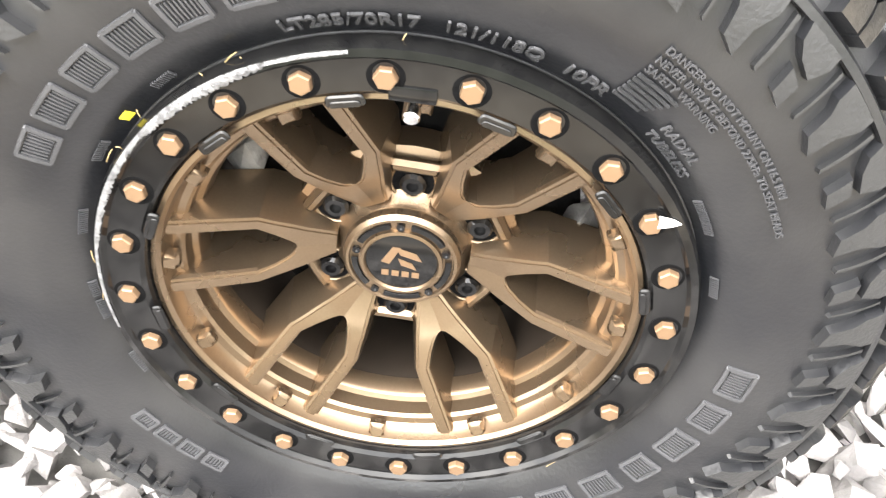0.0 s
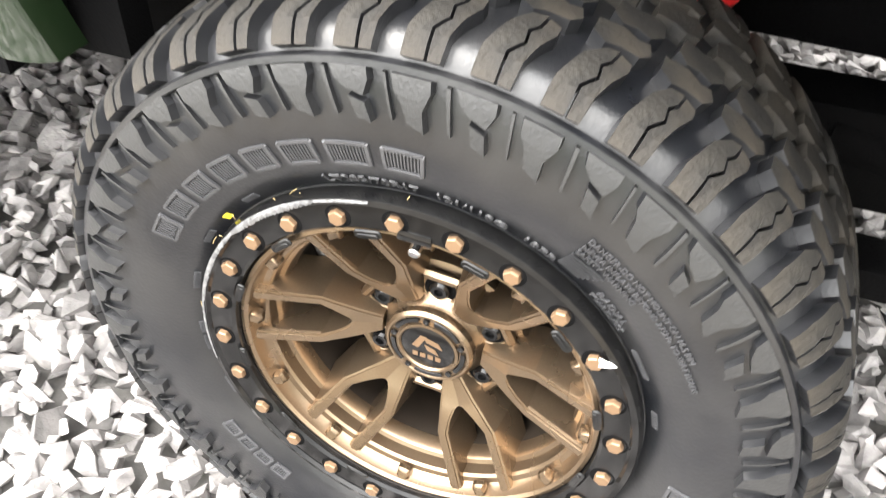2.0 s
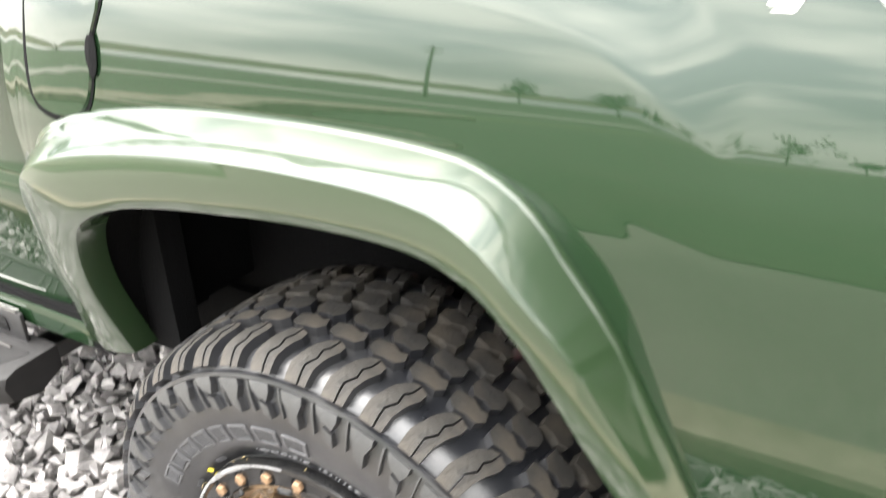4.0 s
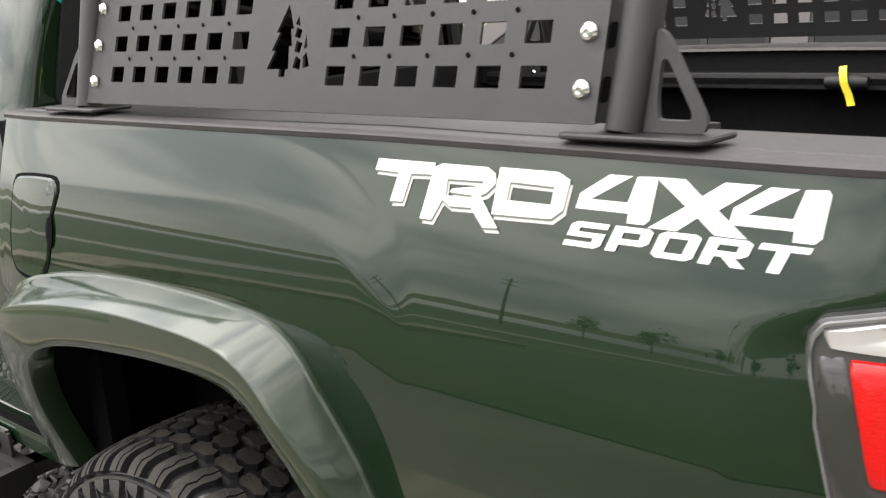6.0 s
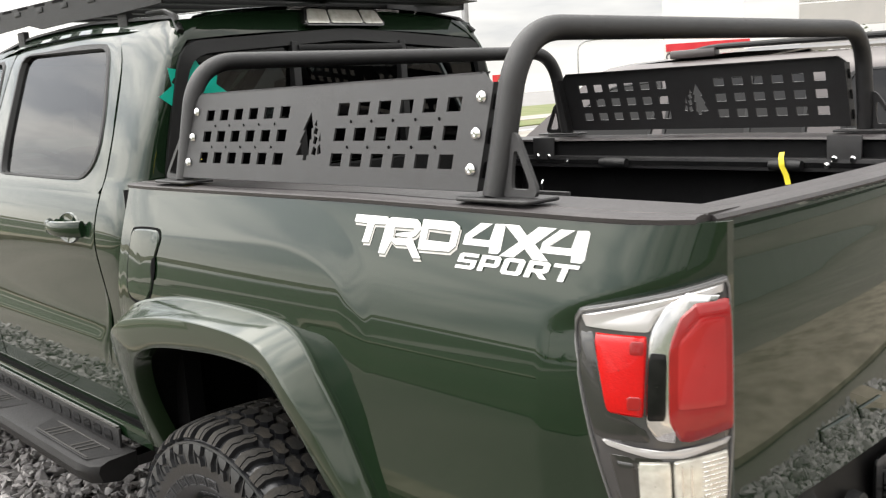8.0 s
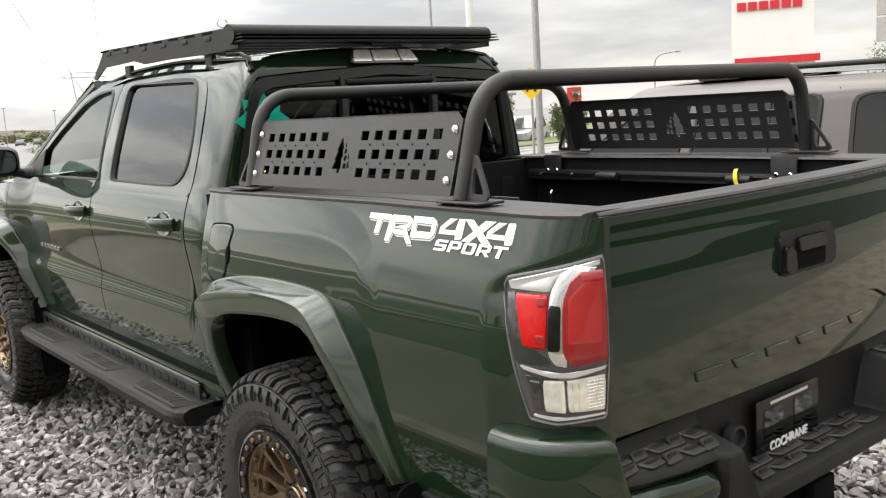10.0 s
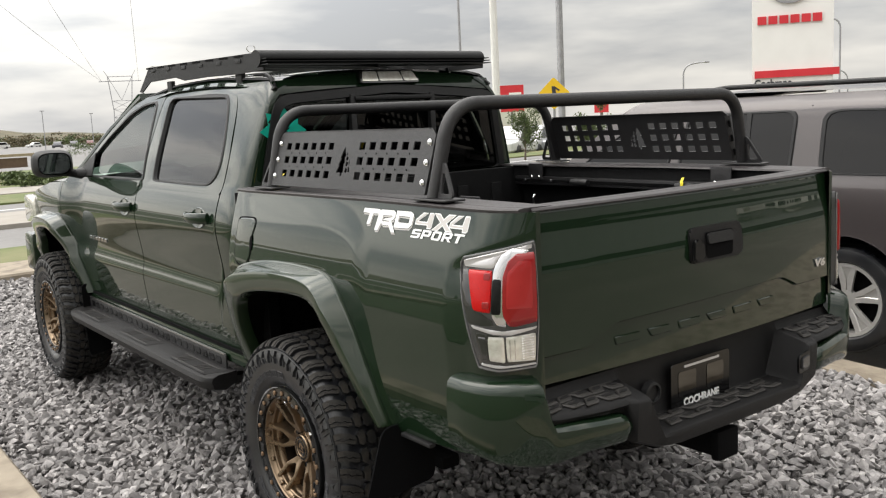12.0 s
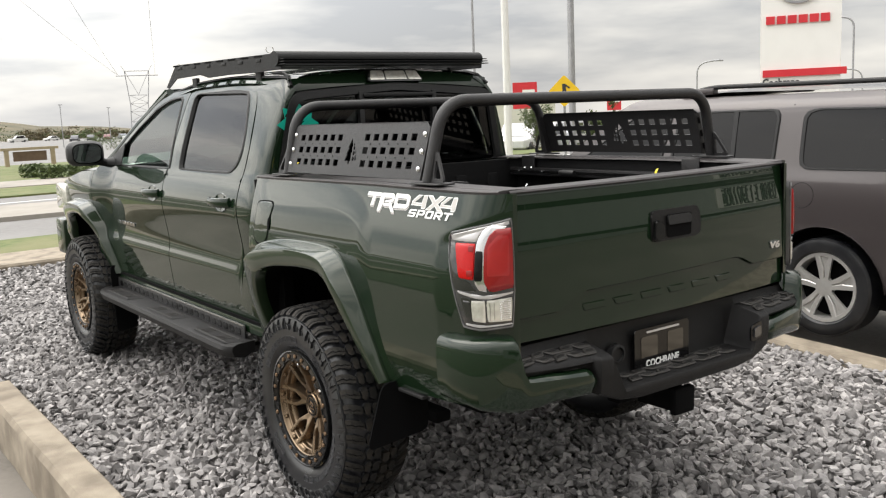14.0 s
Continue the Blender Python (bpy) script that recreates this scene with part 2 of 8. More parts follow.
# ---- mesh helpers ----
# piecewise stretch of the body, set to fit the camera's view
VIEW_FIT_Y = [(-1.20, -1.235), (-1.05, -1.098), (-0.885, -0.943), (-0.60, -0.665), (-0.30, -0.394), (0.0, -0.090), (0.418, 0.320), (0.602, 0.482), (0.645, 0.556), (0.835, 0.790), (1.825, 1.797), (2.94, 3.0), (3.235, 3.235), (4.20, 4.22)]
VIEW_FIT_Z = [(0.0, 0.0), (0.40, 0.44), (0.47, 0.515), (0.55, 0.600), (0.76, 0.825), (0.82, 0.890), (0.92, 0.970), (1.0, 1.055), (1.09, 1.137), (1.16, 1.205), (1.24, 1.280), (1.29, 1.305), (1.5, 1.515), (1.70, 1.715), (1.86, 1.868)]
body_on = [False]


def view_fitted(p):
    """Where a point of the body as drawn lands once stretched to fit the camera's view."""
    return (p[0] * 1.01, linear(p[1], VIEW_FIT_Y), linear(p[2], VIEW_FIT_Z))


def as_drawn(y, z):
    """The reverse of that stretch for a place on the body's side."""
    return linear(y, [(b, a) for a, b in VIEW_FIT_Y]), linear(z, [(b, a) for a, b in VIEW_FIT_Z])


def raw(name, verts, faces, material, parent=None, label="", smooth=30.0):
    """One mesh object from vertices and faces; edges sharper than smooth degrees stay crisp."""
    me = bpy.data.meshes.new(name)
    me.from_pydata([view_fitted(v) if body_on[0] else tuple(v) for v in verts], [], faces)
    me.update()
    if smooth:
        me.polygons.foreach_set("use_smooth", [True] * len(me.polygons))
        me.set_sharp_from_angle(angle=radians(smooth))
    else:
        me.shade_flat()
    me.materials.append(material)
    ob = new(name, me)
    ob.parent = parent
    if label:
        ob["label"] = label
    return ob


def two_tone(ob, second, first_face):
    """Gives the faces from first_face on a second material."""
    ob.data.materials.append(second)
    n = len(ob.data.polygons)
    ob.data.polygons.foreach_set("material_index", [0] * first_face + [1] * (n - first_face))
    return ob


def part(name, bm, material, parent=None, label="", smooth=30.0):
    bmesh.ops.recalc_face_normals(bm, faces=bm.faces)
    me = bpy.data.meshes.new(name)
    if body_on[0]:
        for v in bm.verts:
            v.co = view_fitted(v.co)
    bm.to_mesh(me)
    bm.free()
    if smooth:
        me.polygons.foreach_set("use_smooth", [True] * len(me.polygons))
        me.set_sharp_from_angle(angle=radians(smooth))
    else:
        me.shade_flat()
    me.materials.append(material)
    ob = new(name, me)
    ob.parent = parent
    if label:
        ob["label"] = label
    return ob


def flip(vf):
    """The same surface on the other side of the plane x = 0."""
    v, f = vf
    return [(-a, b, c) for a, b, c in v], [tuple(reversed(q)) for q in f]


def both(name, vf, material, parent, label="", smooth=30.0):
    return raw(name, *vf, material, parent, label, smooth), raw(name, *flip(vf), material, parent, label, smooth)


def join(*many):
    v, f = [], []
    for a, b in many:
        n = len(v)
        v += [tuple(p) for p in a]
        f += [tuple(i + n for i in q) for q in b]
    return v, f


def grid(rows, closed_u=False, closed_v=False):
    """Faces over rows of points; all rows are equally long."""
    n, m = len(rows), len(rows[0])
    v = [tuple(p) for r in rows for p in r]
    f = []
    for i in range(n if closed_v else n - 1):
        for j in range(m if closed_u else m - 1):
            a, b = i * m + j, i * m + (j + 1) % m
            c, d = ((i + 1) % n) * m + (j + 1) % m, ((i + 1) % n) * m + j
            f.append((a, b, c, d))
    return v, f


def box(x0, x1, y0, y1, z0, z1, bevel=0.0):
    """A box, with chamfered edges if bevel is given."""
    bm = bmesh.new()
    bmesh.ops.create_cube(bm, size=1)
    for v in bm.verts:
        v.co = ((x0 + x1) / 2 + v.co.x * (x1 - x0), (y0 + y1) / 2 + v.co.y * (y1 - y0), (z0 + z1) / 2 + v.co.z * (z1 - z0))
    if bevel:
        bmesh.ops.bevel(bm, geom=bm.edges[:], offset=bevel, segments=2, profile=0.6, affect="EDGES")
    return from_bm(bm)


def from_bm(bm):
    bmesh.ops.recalc_face_normals(bm, faces=bm.faces)
    bm.verts.index_update()
    vf = [tuple(v.co) for v in bm.verts], [tuple(v.index for v in f.verts) for f in bm.faces]
    bm.free()
    return vf


def moved(vf, m):
    return [tuple(m @ Vector(p)) for p in vf[0]], vf[1]


def lathe(profile, n=64, axis="x", closed=False):
    """Turns a list of (along, radius) round an axis."""
    rows = []
    for k in range(n):
        a = 2 * math.pi * k / n
        c, s = math.cos(a), math.sin(a)
        rows.append([(h, r * c, r * s) if axis == "x" else (r * c, h, r * s) if axis == "y" else (r * c, r * s, h) for h, r in profile])
    return grid(rows, closed_u=closed, closed_v=True)


def tube(points, radius, n=12, caps=True):
    """A round bar along a line of points; radius may be a list."""
    pts = [Vector(p) for p in points]
    rad = radius if isinstance(radius, (list, tuple)) else [radius] * len(pts)
    rows, side = [], None
    for i, p in enumerate(pts):
        d = (pts[min(i + 1, len(pts) - 1)] - pts[max(i - 1, 0)]).normalized()
        if side is None:
            side = d.orthogonal().normalized()
        side = (side - d * side.dot(d)).normalized()
        up = d.cross(side)
        rows.append([p + rad[i] * (math.cos(2 * math.pi * k / n) * side + math.sin(2 * math.pi * k / n) * up) for k in range(n)])
    v, f = grid(rows, closed_u=True)
    if caps:
        f.append(tuple(reversed(range(n))))
        f.append(tuple(range(len(v) - n, len(v))))
    return v, f


def arc_path(points, radius, steps=8):
    """A line of straight legs with rounded corners."""
    pts = [Vector(p) for p in points]
    out = [pts[0]]
    for a, b, c in zip(pts, pts[1:], pts[2:]):
        u, w = (a - b).normalized(), (c - b).normalized()
        t = min(radius, (a - b).length * 0.49, (c - b).length * 0.49)
        p, q = b + u * t, b + w * t
        for k in range(steps + 1):
            s = k / steps
            out.append((1 - s) ** 2 * p + 2 * s * (1 - s) * b + s * s * q)
    out.append(pts[-1])
    return out


def slab(outline, place, thick, bevel=0.0):
    """A plate: a flat outline of (u, v), laid out by place(u, v, depth), thick deep."""
    n = len(outline)
    v = [tuple(place(a, b, 0.0)) for a, b in outline] + [tuple(place(a, b, thick)) for a, b in outline]
    bm = bmesh.new()
    vs = [bm.verts.new(p) for p in v]
    bm.faces.new(vs[:n])
    bm.faces.new(list(reversed(vs[n:])))
    for i in range(n):
        bm.faces.new((vs[i], vs[n + i], vs[n + (i + 1) % n], vs[(i + 1) % n]))
    if bevel:
        bmesh.ops.bevel(bm, geom=bm.edges[:], offset=bevel, segments=1, affect="EDGES")
    return from_bm(bm)


def outward(vf, way):
    """The same sheet with its faces turned towards way."""
    v, f = vf
    total = Vector((0, 0, 0))
    for q in f:
        a, b, c = (Vector(v[q[k]]) for k in (0, 1, 2))
        total += (b - a).cross(c - a)
    return (v, f) if total.dot(Vector(way)) > 0 else (v, [tuple(reversed(q)) for q in f])


def mix(a, b, t):
    return a + (b - a) * t


def curve(x, points):
    """A smooth line through (x, y) points."""
    xs = [p[0] for p in points]
    if x <= xs[0]:
        return points[0][1]
    if x >= xs[-1]:
        return points[-1][1]
    i = max(k for k in range(len(xs) - 1) if xs[k] <= x)
    (x0, y0), (x1, y1) = points[i], points[i + 1]
    m = [(points[min(k + 1, len(xs) - 1)][1] - points[max(k - 1, 0)][1]) / (points[min(k + 1, len(xs) - 1)][0] - points[max(k - 1, 0)][0]) for k in (i, i + 1)]
    t, h = (x - x0) / (x1 - x0), x1 - x0
    return (2 * t**3 - 3 * t * t + 1) * y0 + (t**3 - 2 * t * t + t) * h * m[0] + (3 * t * t - 2 * t**3) * y1 + (t**3 - t * t) * h * m[1]


def linear(x, points):
    return float(np.interp(x, [p[0] for p in points], [p[1] for p in points]))


def resample(points, n):
    """n points at even steps along a smooth line through points of (a, b)."""
    p = np.array(points, float)
    d = np.r_[0, np.cumsum(np.linalg.norm(np.diff(p, axis=0), axis=1))]
    s = np.linspace(0, d[-1], n)
    return [tuple(curve(x, list(zip(d, p[:, k]))) for k in range(p.shape[1])) for x in s]


def letters(text, size=1.0, depth=0.0, bold=0.0, centre=False):
    """A mesh of a line of text in the built-in font, lying in x, y."""
    c = bpy.data.curves.new("text", "FONT")
    c.body, c.size, c.extrude, c.offset, c.resolution_u = text, size, depth, bold, 3
    c.align_x = "CENTER" if centre else "LEFT"
    o = new("text", c)
    dg = bpy.context.evaluated_depsgraph_get()
    me = bpy.data.meshes.new_from_object(o.evaluated_get(dg))
    vf = [tuple(v.co) for v in me.vertices], [tuple(p.vertices) for p in me.polygons]
    bpy.data.objects.remove(o)
    bpy.data.curves.remove(c)
    bpy.data.meshes.remove(me)
    return vf


def stone_shapes(n, seed):
    rng = np.random.default_rng(seed)
    shapes = []
    for _ in range(n):
        bm = bmesh.new()
        p = rng.normal(size=(11, 3))
        p /= np.linalg.norm(p, axis=1)[:, None]
        p *= rng.uniform(0.75, 1.1, (11, 1))
        for q in p:
            bm.verts.new(q)
        r = bmesh.ops.convex_hull(bm, input=bm.verts[:])
        for v in [v for v in bm.verts if not v.link_faces]:
            bm.verts.remove(v)
        bm.verts.index_update()
        shapes.append((np.array([v.co[:] for v in bm.verts]), np.array([[v.index for v in f.verts] for f in bm.faces])))
        bm.free()
    return shapes


# ---- the pickup truck: x to its right, y to its front, rear axle at y = 0, ground at z = 0 ----
truck = tagged(new("pickup_truck"), "lifted dark green four-door pickup truck parked on grey gravel", "pickup truck")
AXLE_F, HUB_Z = 3.235, 0.405
body_on[0] = True
BED_END, CAB_BACK, B_PILLAR, DOOR_FRONT, NOSE = -1.042, 0.655, 1.825, 2.94, 4.12
BED_TOP = [(-1.05, 1.262), (-0.3, 1.272), (0.66, 1.263)]


BED_SIDE = [(0.545, 0.765), (0.62, 0.790), (0.76, 0.812), (0.90, 0.8215), (0.95, 0.8245), (1.0, 0.8255), (1.05, 0.8220), (1.08, 0.8175), (1.11, 0.8121), (1.155, 0.8022), (1.20, 0.7900), (1.245, 0.7765), (1.292, 0.7622), (1.33, 0.750)]
HIP = [(-0.60, 1.020), (-0.50, 1.050), (-0.452, 1.094), (-0.417, 1.120), (-0.336, 1.171), (-0.24, 1.196), (-0.138, 1.204), (0.077, 1.197), (0.25, 1.192), (0.45, 1.185), (0.60, 1.180)]
CAB_SIDE = [(0.545, 0.762), (0.62, 0.773), (0.70, 0.7825), (0.78, 0.7905), (0.812, 0.7930), (0.834, 0.7915), (0.862, 0.7850), (0.888, 0.7820), (0.93, 0.7840), (1.0, 0.7935), (1.07, 0.8035), (1.115, 0.8075), (1.155, 0.8055), (1.20, 0.7960), (1.245, 0.7815), (1.28, 0.768), (1.305, 0.758), (1.41, 0.727), (1.565, 0.672), (1.675, 0.630), (1.715, 0.606)]


def bed_half(y, z):
    """Half-width of the bed's outer skin at a place before the stretch; its shape is given after it."""
    y, z = linear(y, VIEW_FIT_Y), linear(z, VIEW_FIT_Z)
    x = curve(z, BED_SIDE)
    # hip line over the wheel: a crisp fold that dives down behind the arch and dies out
    d = z - curve(y, HIP)
    on = min(1.0, max(0.0, (y + 0.47) / 0.08)) * min(1.0, max(0.0, (0.52 - y) / 0.16))
    x += 0.0052 * on * max(0.0, 1.0 - math.sqrt(d * d + 0.0022 ** 2) / (0.090 if d > 0 else 0.130))
    # sunk facet over the rear lamp
    zl = 1.171 + 0.36 * (-0.90 - y)
    x -= 0.012 * min(1.0, max(0.0, (zl - z) / 0.030)) * min(1.0, max(0.0, (-0.86 - y) / 0.07))
    x -= (x - 0.688) * min(1.0, max(0.0, (-0.760 - y) / 0.333)) ** 6
    return x - 0.012 * max(0.0, (y - 0.40) / 0.17) ** 2


def cab_half(y, z):
    """Half-width of the cab's and front's outer skin at a place before the stretch."""
    y, z = linear(y, VIEW_FIT_Y), linear(z, VIEW_FIT_Z)
    x = curve(z, CAB_SIDE)
    t = max(0.0, min(1.0, (3.05 - y) / 0.35))
    x -= 0.042 * t * t * (3 - 2 * t) - 0.012 * (1 - t)
    x -= 0.10 * max(0.0, (y - 3.0) / 1.1) ** 2
    return x - 0.050 * max(0.0, (0.747 - y) / 0.18) ** 3 * min(1.0, max(0.2, (z - 0.95) / 0.3))


def arch_outer(y, centre):
    d = y - centre
    return linear(d, [(-0.46, 0.50), (-0.42, 0.59), (-0.35, 0.72), (-0.285, 0.84), (-0.235, 0.92), (-0.18, 0.965), (-0.06, 0.990), (0.07, 0.994), (0.27, 0.982), (0.42, 0.955), (0.50, 0.915), (0.55, 0.80), (0.575, 0.50)])


def skin(y0, y1, low, top, half, ny=48, nz=26, lip=0.016):
    """A body side panel with its edges turned in."""
    rows = []
    ys = [mix(y0, y1, k / ny) for k in range(ny + 1)]
    for k, y in enumerate([y0] + ys + [y1]):
        edge = k in (0, ny + 2)
        lo, hi = low(y), top(y)
        r = [(-(half(y, lo) - lip), y, lo)]
        r += [(-(half(y, z) - (lip if edge else 0.0)), y, z) for z in (mix(lo, hi, j / nz) for j in range(nz + 1))]
        r += [(-(half(y, hi) - lip), y, hi)]
        rows.append(r)
    return grid(rows)


def bed_low(y):
    w = view_fitted((0, y, 0))[1] + 0.030
    a = arch_outer(w, 0.0) - 0.035 if -0.45 < w < 0.57 else 0.0
    return max(0.545 + 0.03 * max(0.0, (-0.5 - y) / 0.5), a)


def bed_top(y):
    return linear(y, BED_TOP)


both("bed_side", skin(BED_END, 0.645, bed_low, bed_top, bed_half, 200, 100), PAINT, truck, "glossy dark green bed side panel")


# fuel door: a thin raised outline and a near-black patch painted as the finger recess's shade
def on_bed(y, z, off=0.0):
    return (-(bed_half(y, z) + off), y, z)


fuel = [(0.602, 1.135), (0.590, 1.150), (0.44, 1.157), (0.418, 1.147), (0.416, 1.130), (0.440, 1.075), (0.444, 1.03), (0.458, 0.992), (0.49, 0.970), (0.56, 0.966), (0.598, 0.980), (0.606, 1.02)]
fuel = resample(fuel + fuel[:1], 49)[:-1]
fc = (0.520, 1.062)
fdoor = [[on_bed(mix(fc[0], y, s), mix(fc[1], z, s), o) for y, z in fuel] for s, o in ((0.02, 0.004), (0.35, 0.004), (0.7, 0.004), (0.93, 0.004), (0.965, 0.0015))]
raw("fuel_door", *grid(fdoor, closed_u=True), PAINT, truck, "dark green fuel filler door")
raw("fuel_door_gap", *grid([[on_bed(mix(fc[0], y, s), mix(fc[1], z, s), 0.0012) for y, z in fuel] for s in (0.945, 1.0, 1.025)], closed_u=True), LINER, truck)
rec = [(0.443 + 0.014 * math.cos(a), 1.062 + 0.034 * math.sin(a)) for a in np.linspace(0, 2 * math.pi, 20, endpoint=False)]
raw("finger_recess", *grid([[on_bed(mix(0.443, y, s), mix(1.062, z, s), 0.0055 - 0.002 * s) for y, z in rec] for s in (0.03, 0.5, 1.0)], closed_u=True), LINER, truck)


# fender flares: a band swept round each wheel opening
FLARE_OUT = [(0.585, 0.56), (0.578, 0.75), (0.558, 0.87), (0.522, 0.935), (0.455, 0.968), (0.35, 0.990), (0.20, 1.008), (0.06, 1.014), (-0.06, 1.013), (-0.130, 1.010), (-0.200, 1.002), (-0.264, 0.968), (-0.316, 0.893), (-0.366, 0.79), (-0.418, 0.69), (-0.472, 0.55)]
FLARE_IN = [(0.468, 0.57), (0.460, 0.70), (0.416, 0.795), (0.342, 0.864), (0.245, 0.901), (0.08, 0.923), (-0.06, 0.931), (-0.160, 0.929), (-0.213, 0.911), (-0.260, 0.866), (-0.293, 0.803), (-0.330, 0.727), (-0.390, 0.605), (-0.428, 0.545)]


def softened(pts, times=3):
    """Corners cut round, ends kept."""
    for _ in range(times):
        got = [pts[0]]
        for (a, b), (c, d) in zip(pts, pts[1:]):
            got += [(mix(a, c, 0.25), mix(b, d, 0.25)), (mix(a, c, 0.75), mix(b, d, 0.75))]
        pts = got + [pts[-1]]
    return pts


FLARE_OUT, FLARE_IN = softened(FLARE_OUT), softened(FLARE_IN)


def flare_reach(y, z):
    """How far a flare stands out from the body."""
    low = max(0.0, min(1.0, (z - 0.58) / 0.44 if y < 0.0 else (z - 0.50) / 0.47))
    low = low * low * (3 - 2 * low)
    return mix(0.034 if y < 0.0 else 0.018, 0.078, low)


def on_wheel(points, centre):
    """A line round a wheel opening, given from the hub, in body places before the stretch."""
    return [(as_drawn(y + centre - (0.030 if centre == 0.0 else 0.0), 0)[0] - centre, z) for y, z in points]


def flare(half, centre, n=72):
    outer, inner = on_wheel(resample(FLARE_OUT, n), centre), on_wheel(resample(FLARE_IN, n), centre)
    rows = []
    for (ya, za), (yb, zb) in zip(outer, inner):
        xa = half(ya + centre, za)
        low = max(0.0, min(1.0, (za - 0.52) / 0.25))
        xm = xa + flare_reach(ya, za)
        xi = xm - 0.002
        sec = [(xa - 0.004, 0.0), (xa + 0.005, 0.0), (xa + 0.008, 0.010), (xa + 0.010, 0.040), (xa + 0.0105, 0.050), (mix(xa, xm, 0.55), 0.16), (mix(xa, xm, 0.90), 0.275), (mix(xa, xm, 0.985), 0.310), (xm, 0.330), (xm + 0.0005, 0.55), (xm - 0.002, 0.80), (xm - 0.005, 0.95), (xm - 0.008, 0.995), (xi - 0.013, 1.02), (xi - 0.05, 1.03)]
        rows.append([(-x, mix(ya, yb, s) + centre, mix(za, zb, s)) for x, s in sec])
    return grid(rows)


for half, centre in ((bed_half, 0.0), (cab_half, AXLE_F)):
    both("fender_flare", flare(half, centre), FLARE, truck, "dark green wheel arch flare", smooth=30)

# wheel wells
for centre in (0.0, AXLE_F):
    well = on_wheel(resample(FLARE_IN, 40), centre)
    lip = [(bed_half if centre == 0.0 else cab_half)(y + centre, z) + flare_reach(y, z) - 0.012 for y, z in on_wheel(resample(FLARE_OUT, 40), centre)]
    rows = [[(-x, centre + y, z) for x, (y, z) in zip(lip, well)]] + [[(-x, centre + y * k, 0.46 + (z - 0.46) * k) for y, z in well] for x, k in ((0.76, 1.03), (0.60, 1.05), (0.42, 1.04))]
    v, f = grid(rows)
    f.append(tuple(range(len(v) - 40, len(v))))
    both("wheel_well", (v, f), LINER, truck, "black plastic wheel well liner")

# ---- front fender, doors, cab corner ----
both("front_fender", skin(DOOR_FRONT + 0.003, NOSE - 0.12, lambda y: max(0.56, arch_outer(y, AXLE_F) - 0.035 if AXLE_F - 0.45 < y < AXLE_F + 0.57 else 0.0), lambda y: linear(y, [(2.9, 1.225), (3.3, 1.205), (3.98, 1.10)]), cab_half, 90, 26), PAINT, truck, "dark green front fender")
SILL = 0.545
WIN_R = [(1.640, 1.285), (1.00, 1.285), (0.925, 1.325), (0.897, 1.38), (0.910, 1.47), (0.965, 1.62), (0.995, 1.654), (1.62, 1.676), (1.66, 1.664)]
WIN_F = [(2.70, 1.285), (1.800, 1.285), (1.800, 1.30), (1.845, 1.650), (1.865, 1.666), (2.02, 1.655), (2.18, 1.612), (2.42, 1.50), (2.62, 1.385)]


def on_cab(y, z, off=0.0):
    return (-(cab_half(y, z) + off), y, z)


def rounded(points, r=0.03, steps=4):
    """A closed outline with rounded corners."""
    out, n = [], len(points)
    for i in range(n):
        a, b, c = (Vector((*points[(i + k) % n], 0)) for k in (-1, 0, 1))
        u, w = a - b, c - b
        p, q = b + u.normalized() * min(r, u.length * 0.45), b + w.normalized() * min(r, w.length * 0.45)
        for k in range(steps + 1):
            s = k / steps
            m = (1 - s) ** 2 * p + 2 * s * (1 - s) * b + s * s * q
            out.append((m.x, m.y))
    return out


def even(points, n):
    """n points at even steps round a closed outline."""
    p = np.array(points + points[:1], float)
    d = np.r_[0, np.cumsum(np.linalg.norm(np.diff(p, axis=0), axis=1))]
    s = np.linspace(0, d[-1], n, endpoint=False)
    return [(float(np.interp(x, d, p[:, 0])), float(np.interp(x, d, p[:, 1]))) for x in s]


def door_upper(outline, window, n=96):
    """The sheet between a door's upper edge and its window."""
    o, w = even(outline, n), even(window, n)
    k = min(range(n), key=lambda i: sum((o[(j + i) % n][0] - w[j][0]) ** 2 + (o[(j + i) % n][1] - w[j][1]) ** 2 for j in range(n)))
    o = o[k:] + o[:k]
    return grid([[on_cab(mix(a[0], b[0], s), mix(a[1], b[1], s), off) for a, b in zip(o, w)] for s, off in ((0.0, -0.014), (0.0, 0.0), (0.35, 0.001), (0.75, 0.001), (1.0, 0.0), (1.0, -0.02))], closed_u=True)


def pane(window, mat, off, label, name="side_window"):
    cy, cz = (sum(p[k] for p in window) / len(window) for k in (0, 1))
    w = even(window, 64)
    rows = [[on_cab(mix(cy, y, s), mix(cz, z, s), off) for y, z in w] for s in (0.01, 0.35, 0.7, 1.01)]
    for ob in both(name, outward(grid(rows, closed_u=True), (-1, 0, 0)), mat, truck, label):
        ob.visible_shadow = False


def seal(window, wide=0.018):
    w = even(window, 80)
    cy, cz = (sum(p[k] for p in window) / len(window) for k in (0, 1))
    rows = []
    for s, off in ((wide, 0.001), (wide * 0.8, 0.005), (0.002, 0.005), (-0.006, -0.012)):
        rows.append([on_cab(y + s * (y - cy) / max(0.05, math.hypot(y - cy, z - cz)), z + s * (z - cz) / max(0.05, math.hypot(y - cy, z - cz)), off) for y, z in w])
    both("window_seal", grid(rows, closed_u=True), BLACK_PLASTIC, truck, "black rubber window seal")


